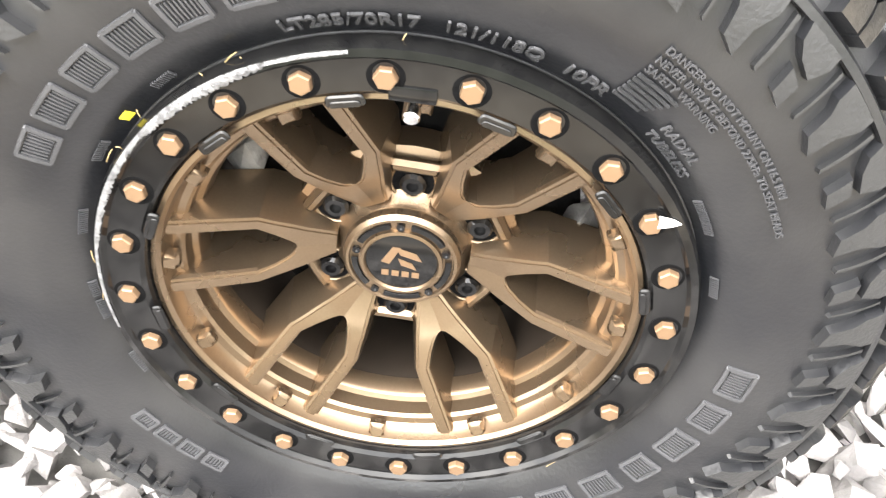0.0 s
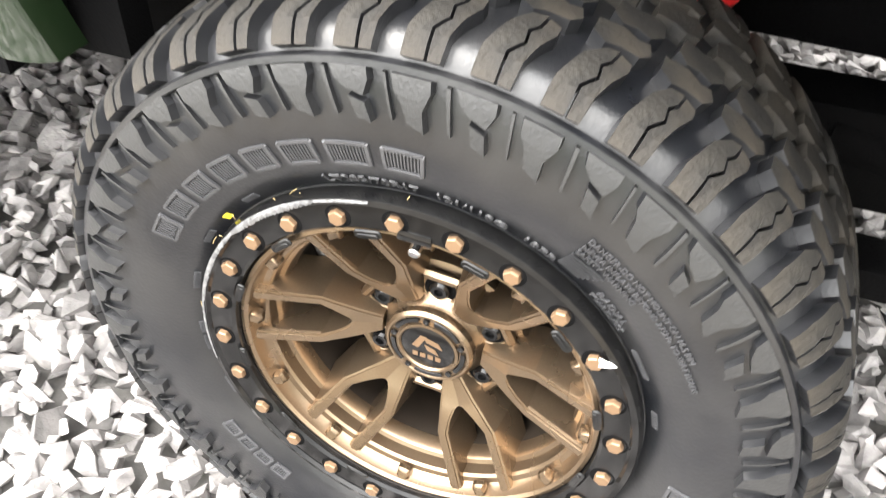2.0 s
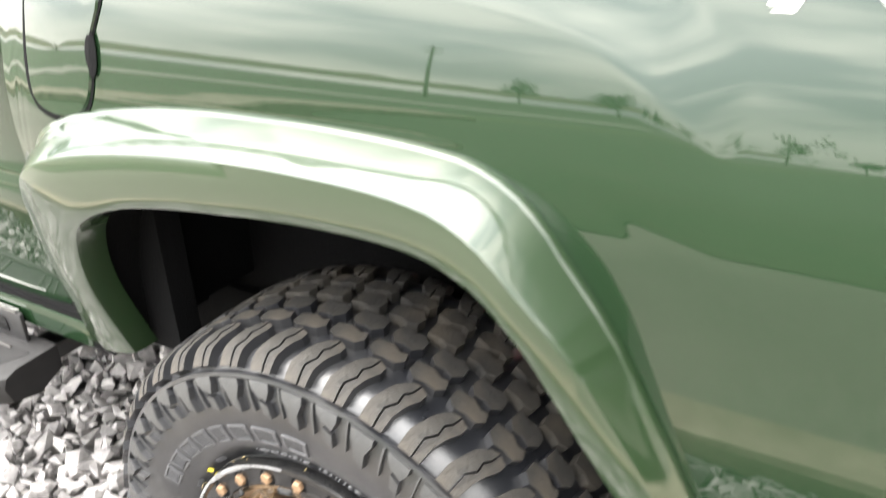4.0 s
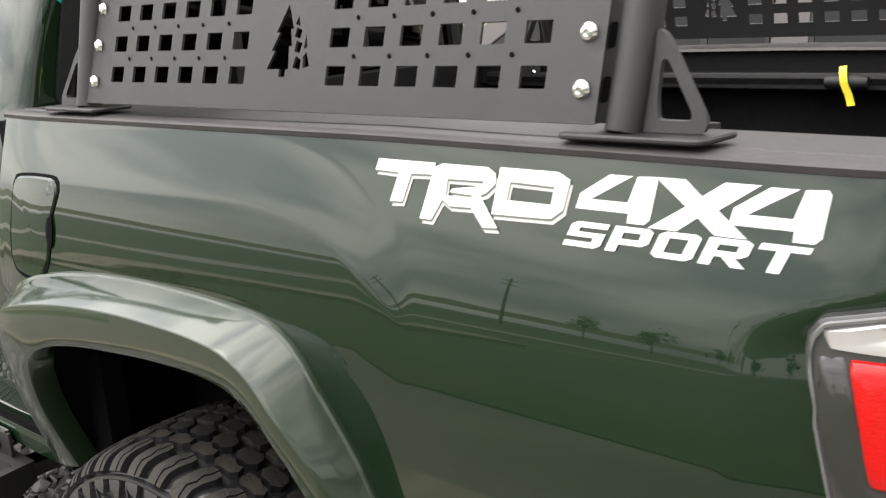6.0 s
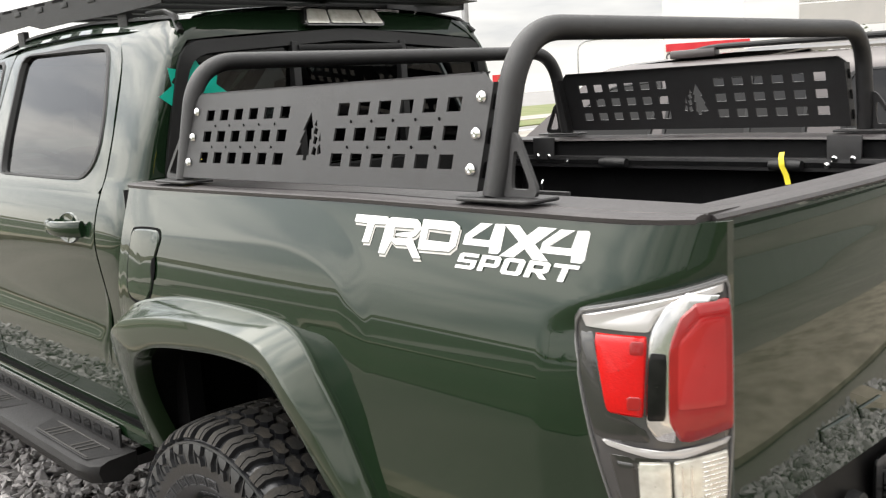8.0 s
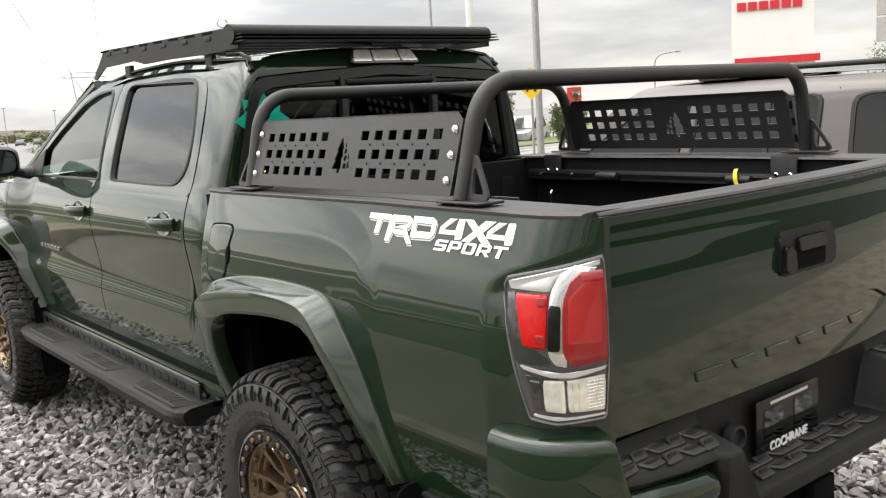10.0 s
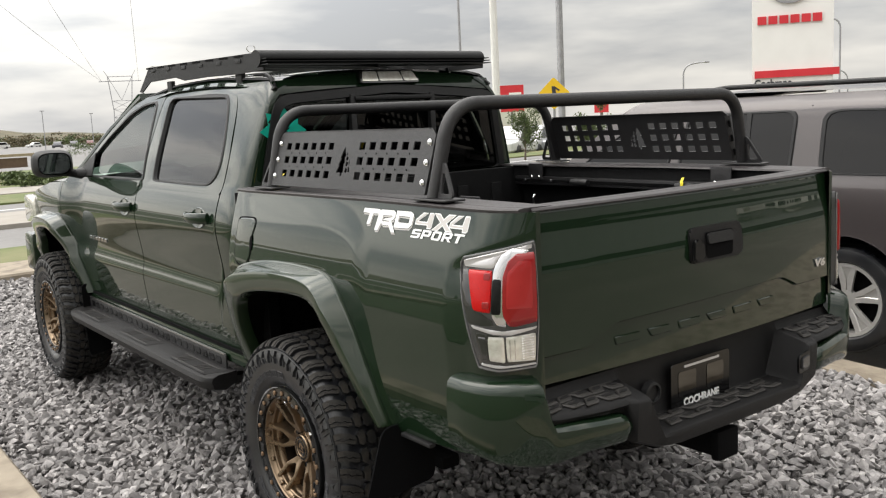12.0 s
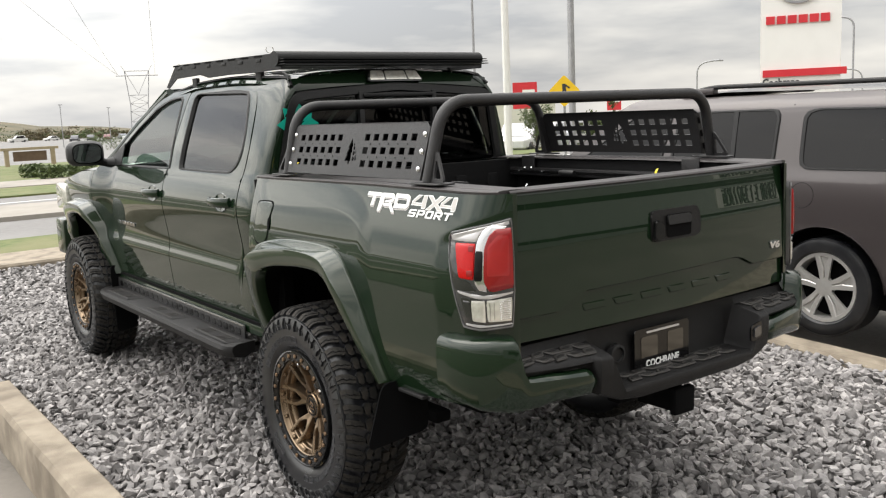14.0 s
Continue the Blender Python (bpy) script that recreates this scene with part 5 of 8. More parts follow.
def tyre_parts():
    prof = [(-x, r) for x, r in reversed(resample(TYRE, 30))] + [(x, r) for x, r in resample(TYRE, 30)[1:]]
    carcass = lathe(prof, 128)
    ridge = [lathe([(-x, r) for x, r in ((0.1355, 0.3620), (0.1400, 0.3640), (0.1385, 0.3690), (0.1320, 0.3700))], 128), lathe([(-x, r) for x, r in ((0.1120, 0.2350), (0.1165, 0.2350), (0.1170, 0.2320), (0.1110, 0.2295))], 128)]
    n = TREAD_N
    st, sl = s_of_radius(0.3635), s_of_radius(0.3185)
    far = s_of_radius(0.3700)
    blocks, walls = {}, {}
    for odd in (0, 1):
        w = 0.0 if odd else 0.003
        # shoulder block: two halves with a zigzag sipe between, then two middle rows hooked into one another
        blocks[odd] = [([(0.012 - w, 0.074), (0.022, 0.071), (0.019, 0.086), (0.013, 0.094), (0.015, 0.106), (0.006, 0.116), (0.007, far), (-0.013, far), (-0.013, 0.118), (-0.008, 0.106), (-0.002, 0.090)], 0.0135, 0.96),
                       ([(0.0235, 0.072), (0.034, 0.077), (0.034, 0.088), (0.026, 0.104), (0.021, 0.118), (0.020, far), (0.009, far), (0.008, 0.117), (0.017, 0.107), (0.015, 0.095), (0.021, 0.087)], 0.0128, 0.96),
                       ([(-0.004, 0.044), (0.016, 0.040), (0.030, 0.046), (0.040, 0.043), (0.044, 0.056), (0.036, 0.066), (0.020, 0.066), (0.008, 0.070), (-0.004, 0.062)], 0.0135, 0.985),
                       ([(0.006, 0.004), (0.022, 0.006), (0.034, 0.003), (0.046, 0.008), (0.048, 0.024), (0.038, 0.036), (0.026, 0.033), (0.014, 0.036), (0.004, 0.026)], 0.0135, 0.985)]
        # sidewall: a broad stepped lug, then a pair of ribs, turn about
        walls[odd] = [([(-0.021, 0.03), (0.017, 0.03), (0.019, 0.24), (0.013, 0.58), (0.017, 1.0), (-0.002, 0.86), (-0.010, 0.48), (-0.018, 0.30)], 0.0088), ([(0.0275, 0.06), (0.0315, 0.06), (0.041, 0.94), (0.037, 0.90)], 0.0050)] if odd else [([(-0.021, 0.03), (0.017, 0.03), (0.019, 0.24), (0.014, 0.52), (-0.004, 0.42), (-0.016, 0.26)], 0.0088), ([(-0.003, 0.50), (0.014, 0.60), (0.020, 0.98), (0.004, 0.90)], 0.0080), ([(0.0275, 0.06), (0.0305, 0.06), (0.040, 0.92), (0.037, 0.88)], 0.0042)]
    pitch = 2 * math.pi * 0.4 / n
    inner = []
    for k in range(n):
        b = (k + 0.5) * pitch
        inner += [lug([(b + p, -q) for p, q in pts], h, t) for pts, h, t in blocks[k % 2]]
    outer = {odd: ([lug(pts, h, t) for pts, h, t in blocks[odd]], [lug([(p, mix(st, sl, q)) for p, q in pts], h, 0.90) for pts, h in walls[odd]]) for odd in (0, 1)}
    return join(carcass, *ridge), inner, outer


TREAD_N = 44


def ring_text(text, radius, size, start, h=0.0016, bold=0.0, flip_in=False, squeeze=1.0):
    """Text round the outer sidewall, reading clockwise from the start angle (degrees, from the front over the top)."""
    v, f = letters(text, size, 0.0005, bold)
    out = []
    for x, y, z in v:
        a = radians(start) + (-1 if flip_in else 1) * x * squeeze / radius
        r = radius + (-y if flip_in else y)
        out.append(on_tyre(a, s_of_radius(r), h + z * 2))
    return out, f


def block_text(widths, radius, height, start, gap=0.010, h=0.0022, flip_in=False):
    """A maker's mark as plain raised blocks with a sunk, hatched middle."""
    got, a = [], radians(start)
    for w in widths:
        r0, r1 = radius, radius + height
        def frame_bar(x0, x1, q0, q1, hh=h):
            sg = -1 if flip_in else 1
            o = [(a * 0.4 + sg * x0 * 0.4 / radius, s_of_radius(q0)), (a * 0.4 + sg * x1 * 0.4 / radius, s_of_radius(q0)), (a * 0.4 + sg * x1 * 0.4 / radius, s_of_radius(q1)), (a * 0.4 + sg * x0 * 0.4 / radius, s_of_radius(q1))]
            return lug(o, hh, 0.86, 2)
        t, one = 0.0035, []
        one += [frame_bar(0, w, r0, r0 + t), frame_bar(0, w, r1 - t, r1), frame_bar(0, t, r0, r1), frame_bar(w - t, w, r0, r1)]
        m = int((w - 2 * t) / 0.0028)
        for i in range(m):
            x = t + (i + 0.2) * (w - 2 * t) / m
            one.append(frame_bar(x, x + 0.0014, r0 + t, r1 - t, h * 0.55))
        got.append(join(*one))
        a += (-1 if flip_in else 1) * (w + gap) / radius
    return got


RIM_N = 96
RING = [(-0.105, 0.2255), (-0.116, 0.2340), (-0.128, 0.2352), (-0.1345, 0.2325), (-0.1355, 0.2270), (-0.1320, 0.2240), (-0.1315, 0.2000), (-0.1285, 0.1965), (-0.118, 0.1940)]
BARREL = [(-0.1185, 0.1945), (-0.1225, 0.1935), (-0.1235, 0.1895), (-0.1200, 0.1865), (-0.1080, 0.1840), (-0.1040, 0.1815), (-0.1020, 0.1760), (-0.0990, 0.1735), (-0.0860, 0.1720), (-0.0835, 0.1675), (-0.0800, 0.1655), (-0.0640, 0.1640)]
INSIDE = [(-0.0640, 0.1640), (-0.02, 0.1640), (0.03, 0.180), (0.105, 0.185), (0.120, 0.215)]


def spoke_arm(side):
    """One half of a forked spoke: a flat plate at the hub that parts into an arm, with stepped edges and deep drafted walls."""
    stations = [((0.056, 0.0120), (0.056, 0.0), -0.0660), ((0.068, 0.0165), (0.074, 0.0), -0.0715), ((0.080, 0.0214), (0.0870, 0.0), -0.0770), ((0.0855, 0.0238), (0.0885, 0.0030), -0.0790), ((0.092, 0.0265), (0.0920, 0.0072), -0.0815), ((0.104, 0.0310), (0.103, 0.0152), -0.0860), ((0.1165, 0.0362), (0.1180, 0.0232), -0.0905), ((0.150, 0.0378), (0.151, 0.0240), -0.1025), ((0.192, 0.0396), (0.193, 0.0250), -0.1175)]
    rows = []
    for (uo, vo), (ui, vi), x in stations:
        wide = math.hypot(uo - ui, vo - vi)

        def at(out, dx):
            k = out / wide
            return (x + dx, mix(uo, ui, k), side * mix(vo, vi, k))
        c = 0.0 if vi < 0.0005 else 1.0
        rows.append([at(-0.0085, 0.055), at(-0.0010, 0.0050), at(0.0002, 0.0018), at(0.0028, 0.0014), at(0.0032, 0.0), at(wide - 0.0032 * c, 0.0), at(wide - 0.0027 * c, 0.0014 * c), at(wide - 0.0003 * c, 0.0018 * c), at(wide + 0.0008 * c, 0.0050 * c), at(wide + 0.0055 * c, 0.055 * c)])
    v, f = grid(rows)
    m = 10
    f += [tuple(reversed(range(m))), tuple(range(len(v) - m, len(v)))]
    return v, f if side > 0 else [tuple(reversed(q)) for q in f]


def make_wheel():
    w = raw("wheel", *lathe(BARREL, RIM_N), BRONZE, truck, "bronze six-spoke off-road wheel with black beadlock ring", smooth=28)
    # deep part of the barrel, its shade put into the colour
    raw("inner_barrel", *lathe(INSIDE, RIM_N), BARREL_SHADE, w, "dark sooty inside of the rim", smooth=28)
    body, inner, outer = tyre_parts()
    raw("tyre", *body, RUBBER, w, "black mud-terrain tyre", smooth=35)
    far_tread = raw("inner_tread", *join(*inner), TREAD, w, "tread blocks on the tyre's inner half", smooth=25)
    far_tread["kind"] = "stuff"
    shared = {}
    for k in range(TREAD_N):
        for name, index in (("tread_block", 0), ("sidewall_lug", 1)):
            for i, vf in enumerate(outer[k % 2][index]):
                key = (name, k % 2, i)
                if key not in shared:
                    o = raw(name, *vf, RUBBER, w, smooth=22)
                    two_tone(o, SIDE_TOP if index else TREAD, (len(vf[0]) - 1) // 3)
                    shared[key] = o.data
                else:
                    o = new(name, shared[key])
                    o.parent = w
                o.rotation_euler = (k * 2 * math.pi / TREAD_N, 0, 0)
    raw("beadlock_ring", *lathe(RING, RIM_N), GLOSS_BLACK, w, "gloss black beadlock ring")
    # bolts
    hexa = [(-0.1315, 0.0084), (-0.1362, 0.0081), (-0.1374, 0.0072), (-0.1374, 0.0)]
    bolt_mesh = None
    for k in range(24):
        a = radians(85.6 + 15 * k)
        if bolt_mesh is None:
            b = raw("bolt", *lathe(hexa, 6), BRONZE_BOLT, w, "bronze hex bolt", smooth=0)
            bolt_mesh = b.data
            # seat ring coloured near black for the shading round each bolt
            cup = raw("bolt_seat", *lathe([(-0.1318, 0.0128), (-0.1322, 0.0118), (-0.1317, 0.0084)], 20), LINER, w)
        else:
            b, cup = new("bolt", bolt_mesh), new("bolt_seat", cup.data)
            b.parent, cup.parent = w, w
        b.location = cup.location = (0, 0.2115 * math.cos(a), 0.2115 * math.sin(a))
        b.rotation_euler = (k * 0.7, 0, 0)
    # ring clips and rim tabs
    clip = join(slab(rounded([(0.189, -0.014), (0.198, -0.013), (0.198, 0.013), (0.189, 0.014)], 0.003, 2), lambda u, v, d: (-0.1300 - d, u, v), 0.0035, 0.0012), slab(rounded([(0.1895, -0.011), (0.1945, -0.010), (0.1945, 0.010), (0.1895, 0.011)], 0.002, 2), lambda u, v, d: (-0.1332 - d, u, v), 0.0015, 0.0006))
    tab = slab(rounded([(0.1740, -0.0075), (0.1880, -0.0068), (0.1880, 0.0068), (0.1740, 0.0075)], 0.003, 2), lambda u, v, d: (-0.1045 - d * (1.15 if u > 0.180 else 0.85), u, v), 0.0135, 0.003)
    cm = tm = None
    for k in range(12):
        a = radians(2.5 + 30 * k)
        if cm is None:
            o1, o2 = raw("ring_clip", *clip, GLOSS_BLACK, w), raw("rim_tab", *tab, BRONZE, w)
            cm, tm = o1.data, o2.data
        else:
            o1, o2 = new("ring_clip", cm), new("rim_tab", tm)
            o1.parent = o2.parent = w
        o1.rotation_euler, o2.rotation_euler = (a + radians(15), 0, 0), (a, 0, 0)
    # six split spokes
    bridge = slab(rounded([(0.078, -0.020), (0.090, -0.023), (0.090, 0.023), (0.078, 0.020)], 0.004, 2), lambda u, v, d: (-0.048 - d, u, v), 0.012, 0.004)
    sm = bm_ = None
    for k in range(6):
        a = radians(60 * k + 2.5)
        if sm is None:
            o1 = raw("spoke", *join(spoke_arm(1), spoke_arm(-1)), BRONZE, w, "forked bronze spoke", smooth=14)
            o2 = raw("spoke_bridge", *bridge, BRONZE, w)
            sm, bm_ = o1.data, o2.data
        else:
            o1, o2 = new("spoke", sm), new("spoke_bridge", bm_)
            o1.parent = o2.parent = w
        o1.rotation_euler, o2.rotation_euler = (a, 0, 0), (a + radians(30), 0, 0)
    raw("hub", *lathe([(-0.020, 0.098), (-0.044, 0.096), (-0.050, 0.080), (-0.054, 0.060), (-0.062, 0.052), (-0.066, 0.050), (-0.066, 0.0)], 48), BRONZE, w)
    for k in range(6):
        a = radians(32.5 + 60 * k)
        c = Matrix.Translation((0, 0.0690 * math.cos(a), 0.0690 * math.sin(a)))
        raw("lug_nut", *moved(lathe([(-0.040, 0.0115), (-0.059, 0.0110), (-0.062, 0.0085), (-0.062, 0.005), (-0.057, 0.0045), (-0.057, 0)], 12), c), GLOSS_BLACK, w, "black lug nut")
        raw("lug_pocket", *moved(lathe([(-0.0500, 0.0205), (-0.0560, 0.0198), (-0.0568, 0.0186), (-0.0560, 0.0172), (-0.0500, 0.0168)], 24), c), BRONZE, w)
        raw("pocket_shadow", *moved(lathe([(-0.0545, 0.0170), (-0.0542, 0.0)], 20), c), LINER, w)
    cap = raw("centre_cap", *lathe([(-0.060, 0.050), (-0.074, 0.0495), (-0.0775, 0.0465), (-0.0775, 0.0440), (-0.0755, 0.0430), (-0.0755, 0.0350), (-0.0785, 0.0345), (-0.0790, 0.0315), (-0.0765, 0.0300), (-0.0760, 0)], 48), BRONZE, w, "bronze centre cap with dark middle", smooth=30)
    raw("cap_disc", *lathe([(-0.0768, 0.0300), (-0.0775, 0.0285), (-0.0775, 0.0)], 40), GLOSS_BLACK, cap)
    for k in range(5):
        a0 = radians(86 + 72 * k)
        rows = [[(-0.0765 if r in (0.0362, 0.0423) else -0.0778, r * math.cos(a0 + t), r * math.sin(a0 + t)) for r in (0.0362, 0.0370, 0.0415, 0.0423)] for t in np.linspace(0.22, 1.04, 12)]
        raw("cap_insert", *grid(rows), GLOSS_BLACK, cap)
        raw("cap_screw", *moved(lathe([(-0.076, 0.0036), (-0.0788, 0.0034), (-0.0788, 0.0018), (-0.0775, 0.0)], 12), Matrix.Translation((0, 0.039 * math.cos(a0), 0.039 * math.sin(a0)))), GLOSS_BLACK, cap)
    mark = join(slab([(0.017, 0.000), (0.008, 0.017), (0.001, 0.017), (0.010, -0.002)], lambda u, v, d: (-0.0778 - d, u, v), 0.0006), slab([(0.006, 0.017), (-0.012, 0.012), (-0.017, 0.004), (0.001, 0.009)], lambda u, v, d: (-0.0778 - d, u, v), 0.0006), slab([(0.003, 0.005), (-0.009, 0.001), (-0.013, -0.006), (0.000, -0.002)], lambda u, v, d: (-0.0778 - d, u, v), 0.0006), *[slab([(0.016 - 0.0085 * k, -0.009), (0.010 - 0.0085 * k, -0.009), (0.010 - 0.0085 * k, -0.015), (0.016 - 0.0085 * k, -0.015)], lambda u, v, d: (-0.0778 - d, u, v), 0.0005) for k in range(4)])
    raw("cap_mark", *mark, BRONZE_BOLT, cap, smooth=0)
    # brake drum and disc behind the spokes, blackened in colour for the shade there
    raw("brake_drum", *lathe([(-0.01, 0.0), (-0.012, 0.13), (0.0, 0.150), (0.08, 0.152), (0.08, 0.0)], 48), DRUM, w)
    # valve
    va = radians(90.5)
    vd = Vector((0, math.cos(va), math.sin(va)))
    raw("valve_stem", *tube([Vector((-0.095, 0, 0)) + vd * 0.196, Vector((-0.112, 0, 0)) + vd * 0.188, Vector((-0.118, 0, 0)) + vd * 0.185], [0.0042, 0.0046, 0.0046], 12), STEEL, w, "steel valve stem")
    raw("valve_cap", *tube([Vector((-0.118, 0, 0)) + vd * 0.185, Vector((-0.131, 0, 0)) + vd * 0.181, Vector((-0.1325, 0, 0)) + vd * 0.1805], [0.0062, 0.0062, 0.005], 12), CHROME, w)
    raw("valve_block", *moved(box(-0.1335, -0.128, -0.016, 0.016, 0.194, 0.2055, 0.002), Matrix.Rotation(va - math.pi / 2, 4, "X")), GLOSS_BLACK, w)
    # outer lip of the ring: scrapes and its white reflection painted as one ragged bright band, broad over one quarter,
    # thin beyond
    rnd, strips = random.Random(8), []
    for a0, a1, wide in ((-14, 8, 0.0009), (8, 38, 0.0026), (38, 66, 0.0044), (66, 80, 0.0010)):
        n, rows = int((a1 - a0) * 3), []
        for k in range(n + 1):
            a, q = radians(mix(a0, a1, k / n)), math.sin(math.pi * (k + 0.4) / (n + 0.8)) ** 0.4
            wd = wide * q * rnd.uniform(0.55, 1.25)
            rows.append([(x - 0.0004, r * math.cos(a), r * math.sin(a)) for x, r in ((-0.1348, 0.2318 + 0.2 * wd), (-0.1356, 0.2300), (-0.1357, 0.2298 - 0.5 * wd), (-0.1354 + 0.3 * max(0.0, wd - 0.003), 0.2296 - wd))])
        strips.append(outward(grid(rows), (-1, 0, 0)))
    raw("scuffed_lip", *join(*strips), SCUFF_GLINT, w, "scraped pale lip of the black ring")
    for a in (24, 170):
        c = Vector((-0.030, 0.150 * math.cos(radians(a)), 0.150 * math.sin(radians(a))))
        p, q = stone_shapes(1, a)[0]
        raw("brake_bracket", [(c.x + x * 0.02, c.y + y * 0.024, c.z + z * 0.030) for x, y, z in p], [tuple(int(i) for i in t) for t in q], CAST, w, smooth=0)
    # raised marks on the sidewall
    names = block_text([0.028, 0.031, 0.030, 0.031, 0.030, 0.033, 0.038, 0.035], 0.2690, 0.026, 23.5, 0.0095)
    names2 = block_text([0.033, 0.030, 0.033, 0.028, 0.033, 0.033, 0.032, 0.033, 0.031], 0.2690, 0.026, 183, 0.0125)
    names3 = block_text([0.022, 0.022, 0.022, 0.022], 0.2720, 0.017, 302, 0.004)
    for mark in names + names2 + names3:
        raw("raised_letter_block", *mark, LETTER, w)
    rt = [ring_text("LT285/70R17   121/118Q   10PR", 0.2435, 0.0150, 70, bold=0.0002, squeeze=1.06), ring_text("RADIAL", 0.2545, 0.0100, 129.5, squeeze=1.1), ring_text("TUBELESS", 0.2425, 0.0100, 129.5, squeeze=1.1)]
    for k, (line, st) in enumerate((("DANGER-DO NOT MOUNT ON 16.5 RIM", 120), ("NEVER INFLATE BEYOND 275kPa TO SEAT BEADS", 120), ("SAFETY WARNING", 120))):
        rt.append(ring_text(line, 0.2960 - 0.0085 * k, 0.0078, st))
    for k in range(6):
        rt.append(ring_text("llllllllllllllllllllllllllllllllllllllllllll"[: 44 - 3 * k], 0.2735 - 0.0042 * k, 0.0036, 120))
    for st, m in ((8, 12), (26, 10), (46, 9), (146, 16), (164, 10), (330, 12), (346, 10), (-8, 8)):
        rt.append(ring_text("I" * m, 0.2430, 0.0085, st))
    raw("size_lettering", *join(*rt), LETTER, w, "raised size and warning lettering", smooth=0)
    raw("paint_dot", *lug([(0.4 * radians(36.4), s_of_radius(0.2400)), (0.4 * radians(38.6), s_of_radius(0.2400)), (0.4 * radians(38.6), s_of_radius(0.2465)), (0.4 * radians(36.4), s_of_radius(0.2465))], 0.0008, 0.9), YELLOW, w, "yellow balance dot")
    return w


wheel = make_wheel()
WHEEL_X = 0.775
wheel.matrix_basis = pose(-WHEEL_X, 0, HUB_Z, 2.4, 0, 0)


def copy_wheel(m):
    made = {}
    for o in (wheel, *wheel.children_recursive):
        made[o] = o.copy()
        scene.collection.objects.link(made[o])
        made[o].parent = made.get(o.parent, o.parent)
    made[wheel].matrix_basis = m


copy_wheel(pose(-WHEEL_X + 0.01, AXLE_F, HUB_Z, 24, 0, 0))
copy_wheel(pose(WHEEL_X, 0, HUB_Z, 40, 0, 180))
copy_wheel(pose(WHEEL_X - 0.01, AXLE_F, HUB_Z, 70, 0, 180))
# white marking paint dab by one bolt of the near rear wheel
raw("paint_dab", *moved(slab(rounded([(-0.010, 0.000), (-0.002, -0.003), (0.007, -0.006), (0.006, 0.000), (0.008, 0.006), (-0.004, 0.003)], 0.0015, 2), lambda u, v, d: (-0.1365 - d, u, v), 0.0015, 0.0005), Matrix.Translation((-WHEEL_X, -0.190, HUB_Z + 0.117))), WHITE_PAINT, truck, "white paint mark on the wheel ring")

# dry straw caught round the near wheel's ring
straws, srng = [], random.Random(12)
for k in range(20):
    a = radians(srng.choice([srng.uniform(205, 340), srng.uniform(20, 120), srng.uniform(-25, 10)]))
    e, n = srng.uniform(-0.06, 0.06), srng.uniform(0.006, 0.017)
    r = srng.uniform(0.234, 0.240)
    tilt = srng.uniform(-1.2, 1.2)
    p0 = Vector((-WHEEL_X - 0.126, r * math.cos(a), HUB_Z + r * math.sin(a)))
    d = Vector((srng.uniform(-0.25, -0.02), -math.sin(a + tilt), math.cos(a + tilt))).normalized()
    straws.append(tube([p0, p0 + d * n * 0.5 + Vector((-0.001, 0, 0.001)), p0 + d * n], 0.0004, 4))
tagged(raw("dry_straw", *join(*straws), STRAW), "bits of dry straw caught round a bronze wheel", "straw", kind="stuff")


# ---- bed rack: two tubular hoops and perforated side panels ----
rack = tagged(new("bed_rack"), "black powder-coated tubular bed rack with perforated side panels", "bed rack")
HOOP_R, HOOP_F, RAIL_Z = -0.707, 0.305, 1.309


def hoop(y, top, lean):
    p = arc_path([(-0.735, y, RAIL_Z + 0.004), (-0.722, y + lean * 0.4, RAIL_Z + 0.06), (-0.672, y + lean, top), (0.672, y + lean, top), (0.722, y + lean * 0.4, RAIL_Z + 0.06), (0.735, y, RAIL_Z + 0.004)], 0.12, 12)
    raw("hoop", *tube(p, 0.0212, 20), POWDER, rack, "bent black steel hoop", smooth=60)


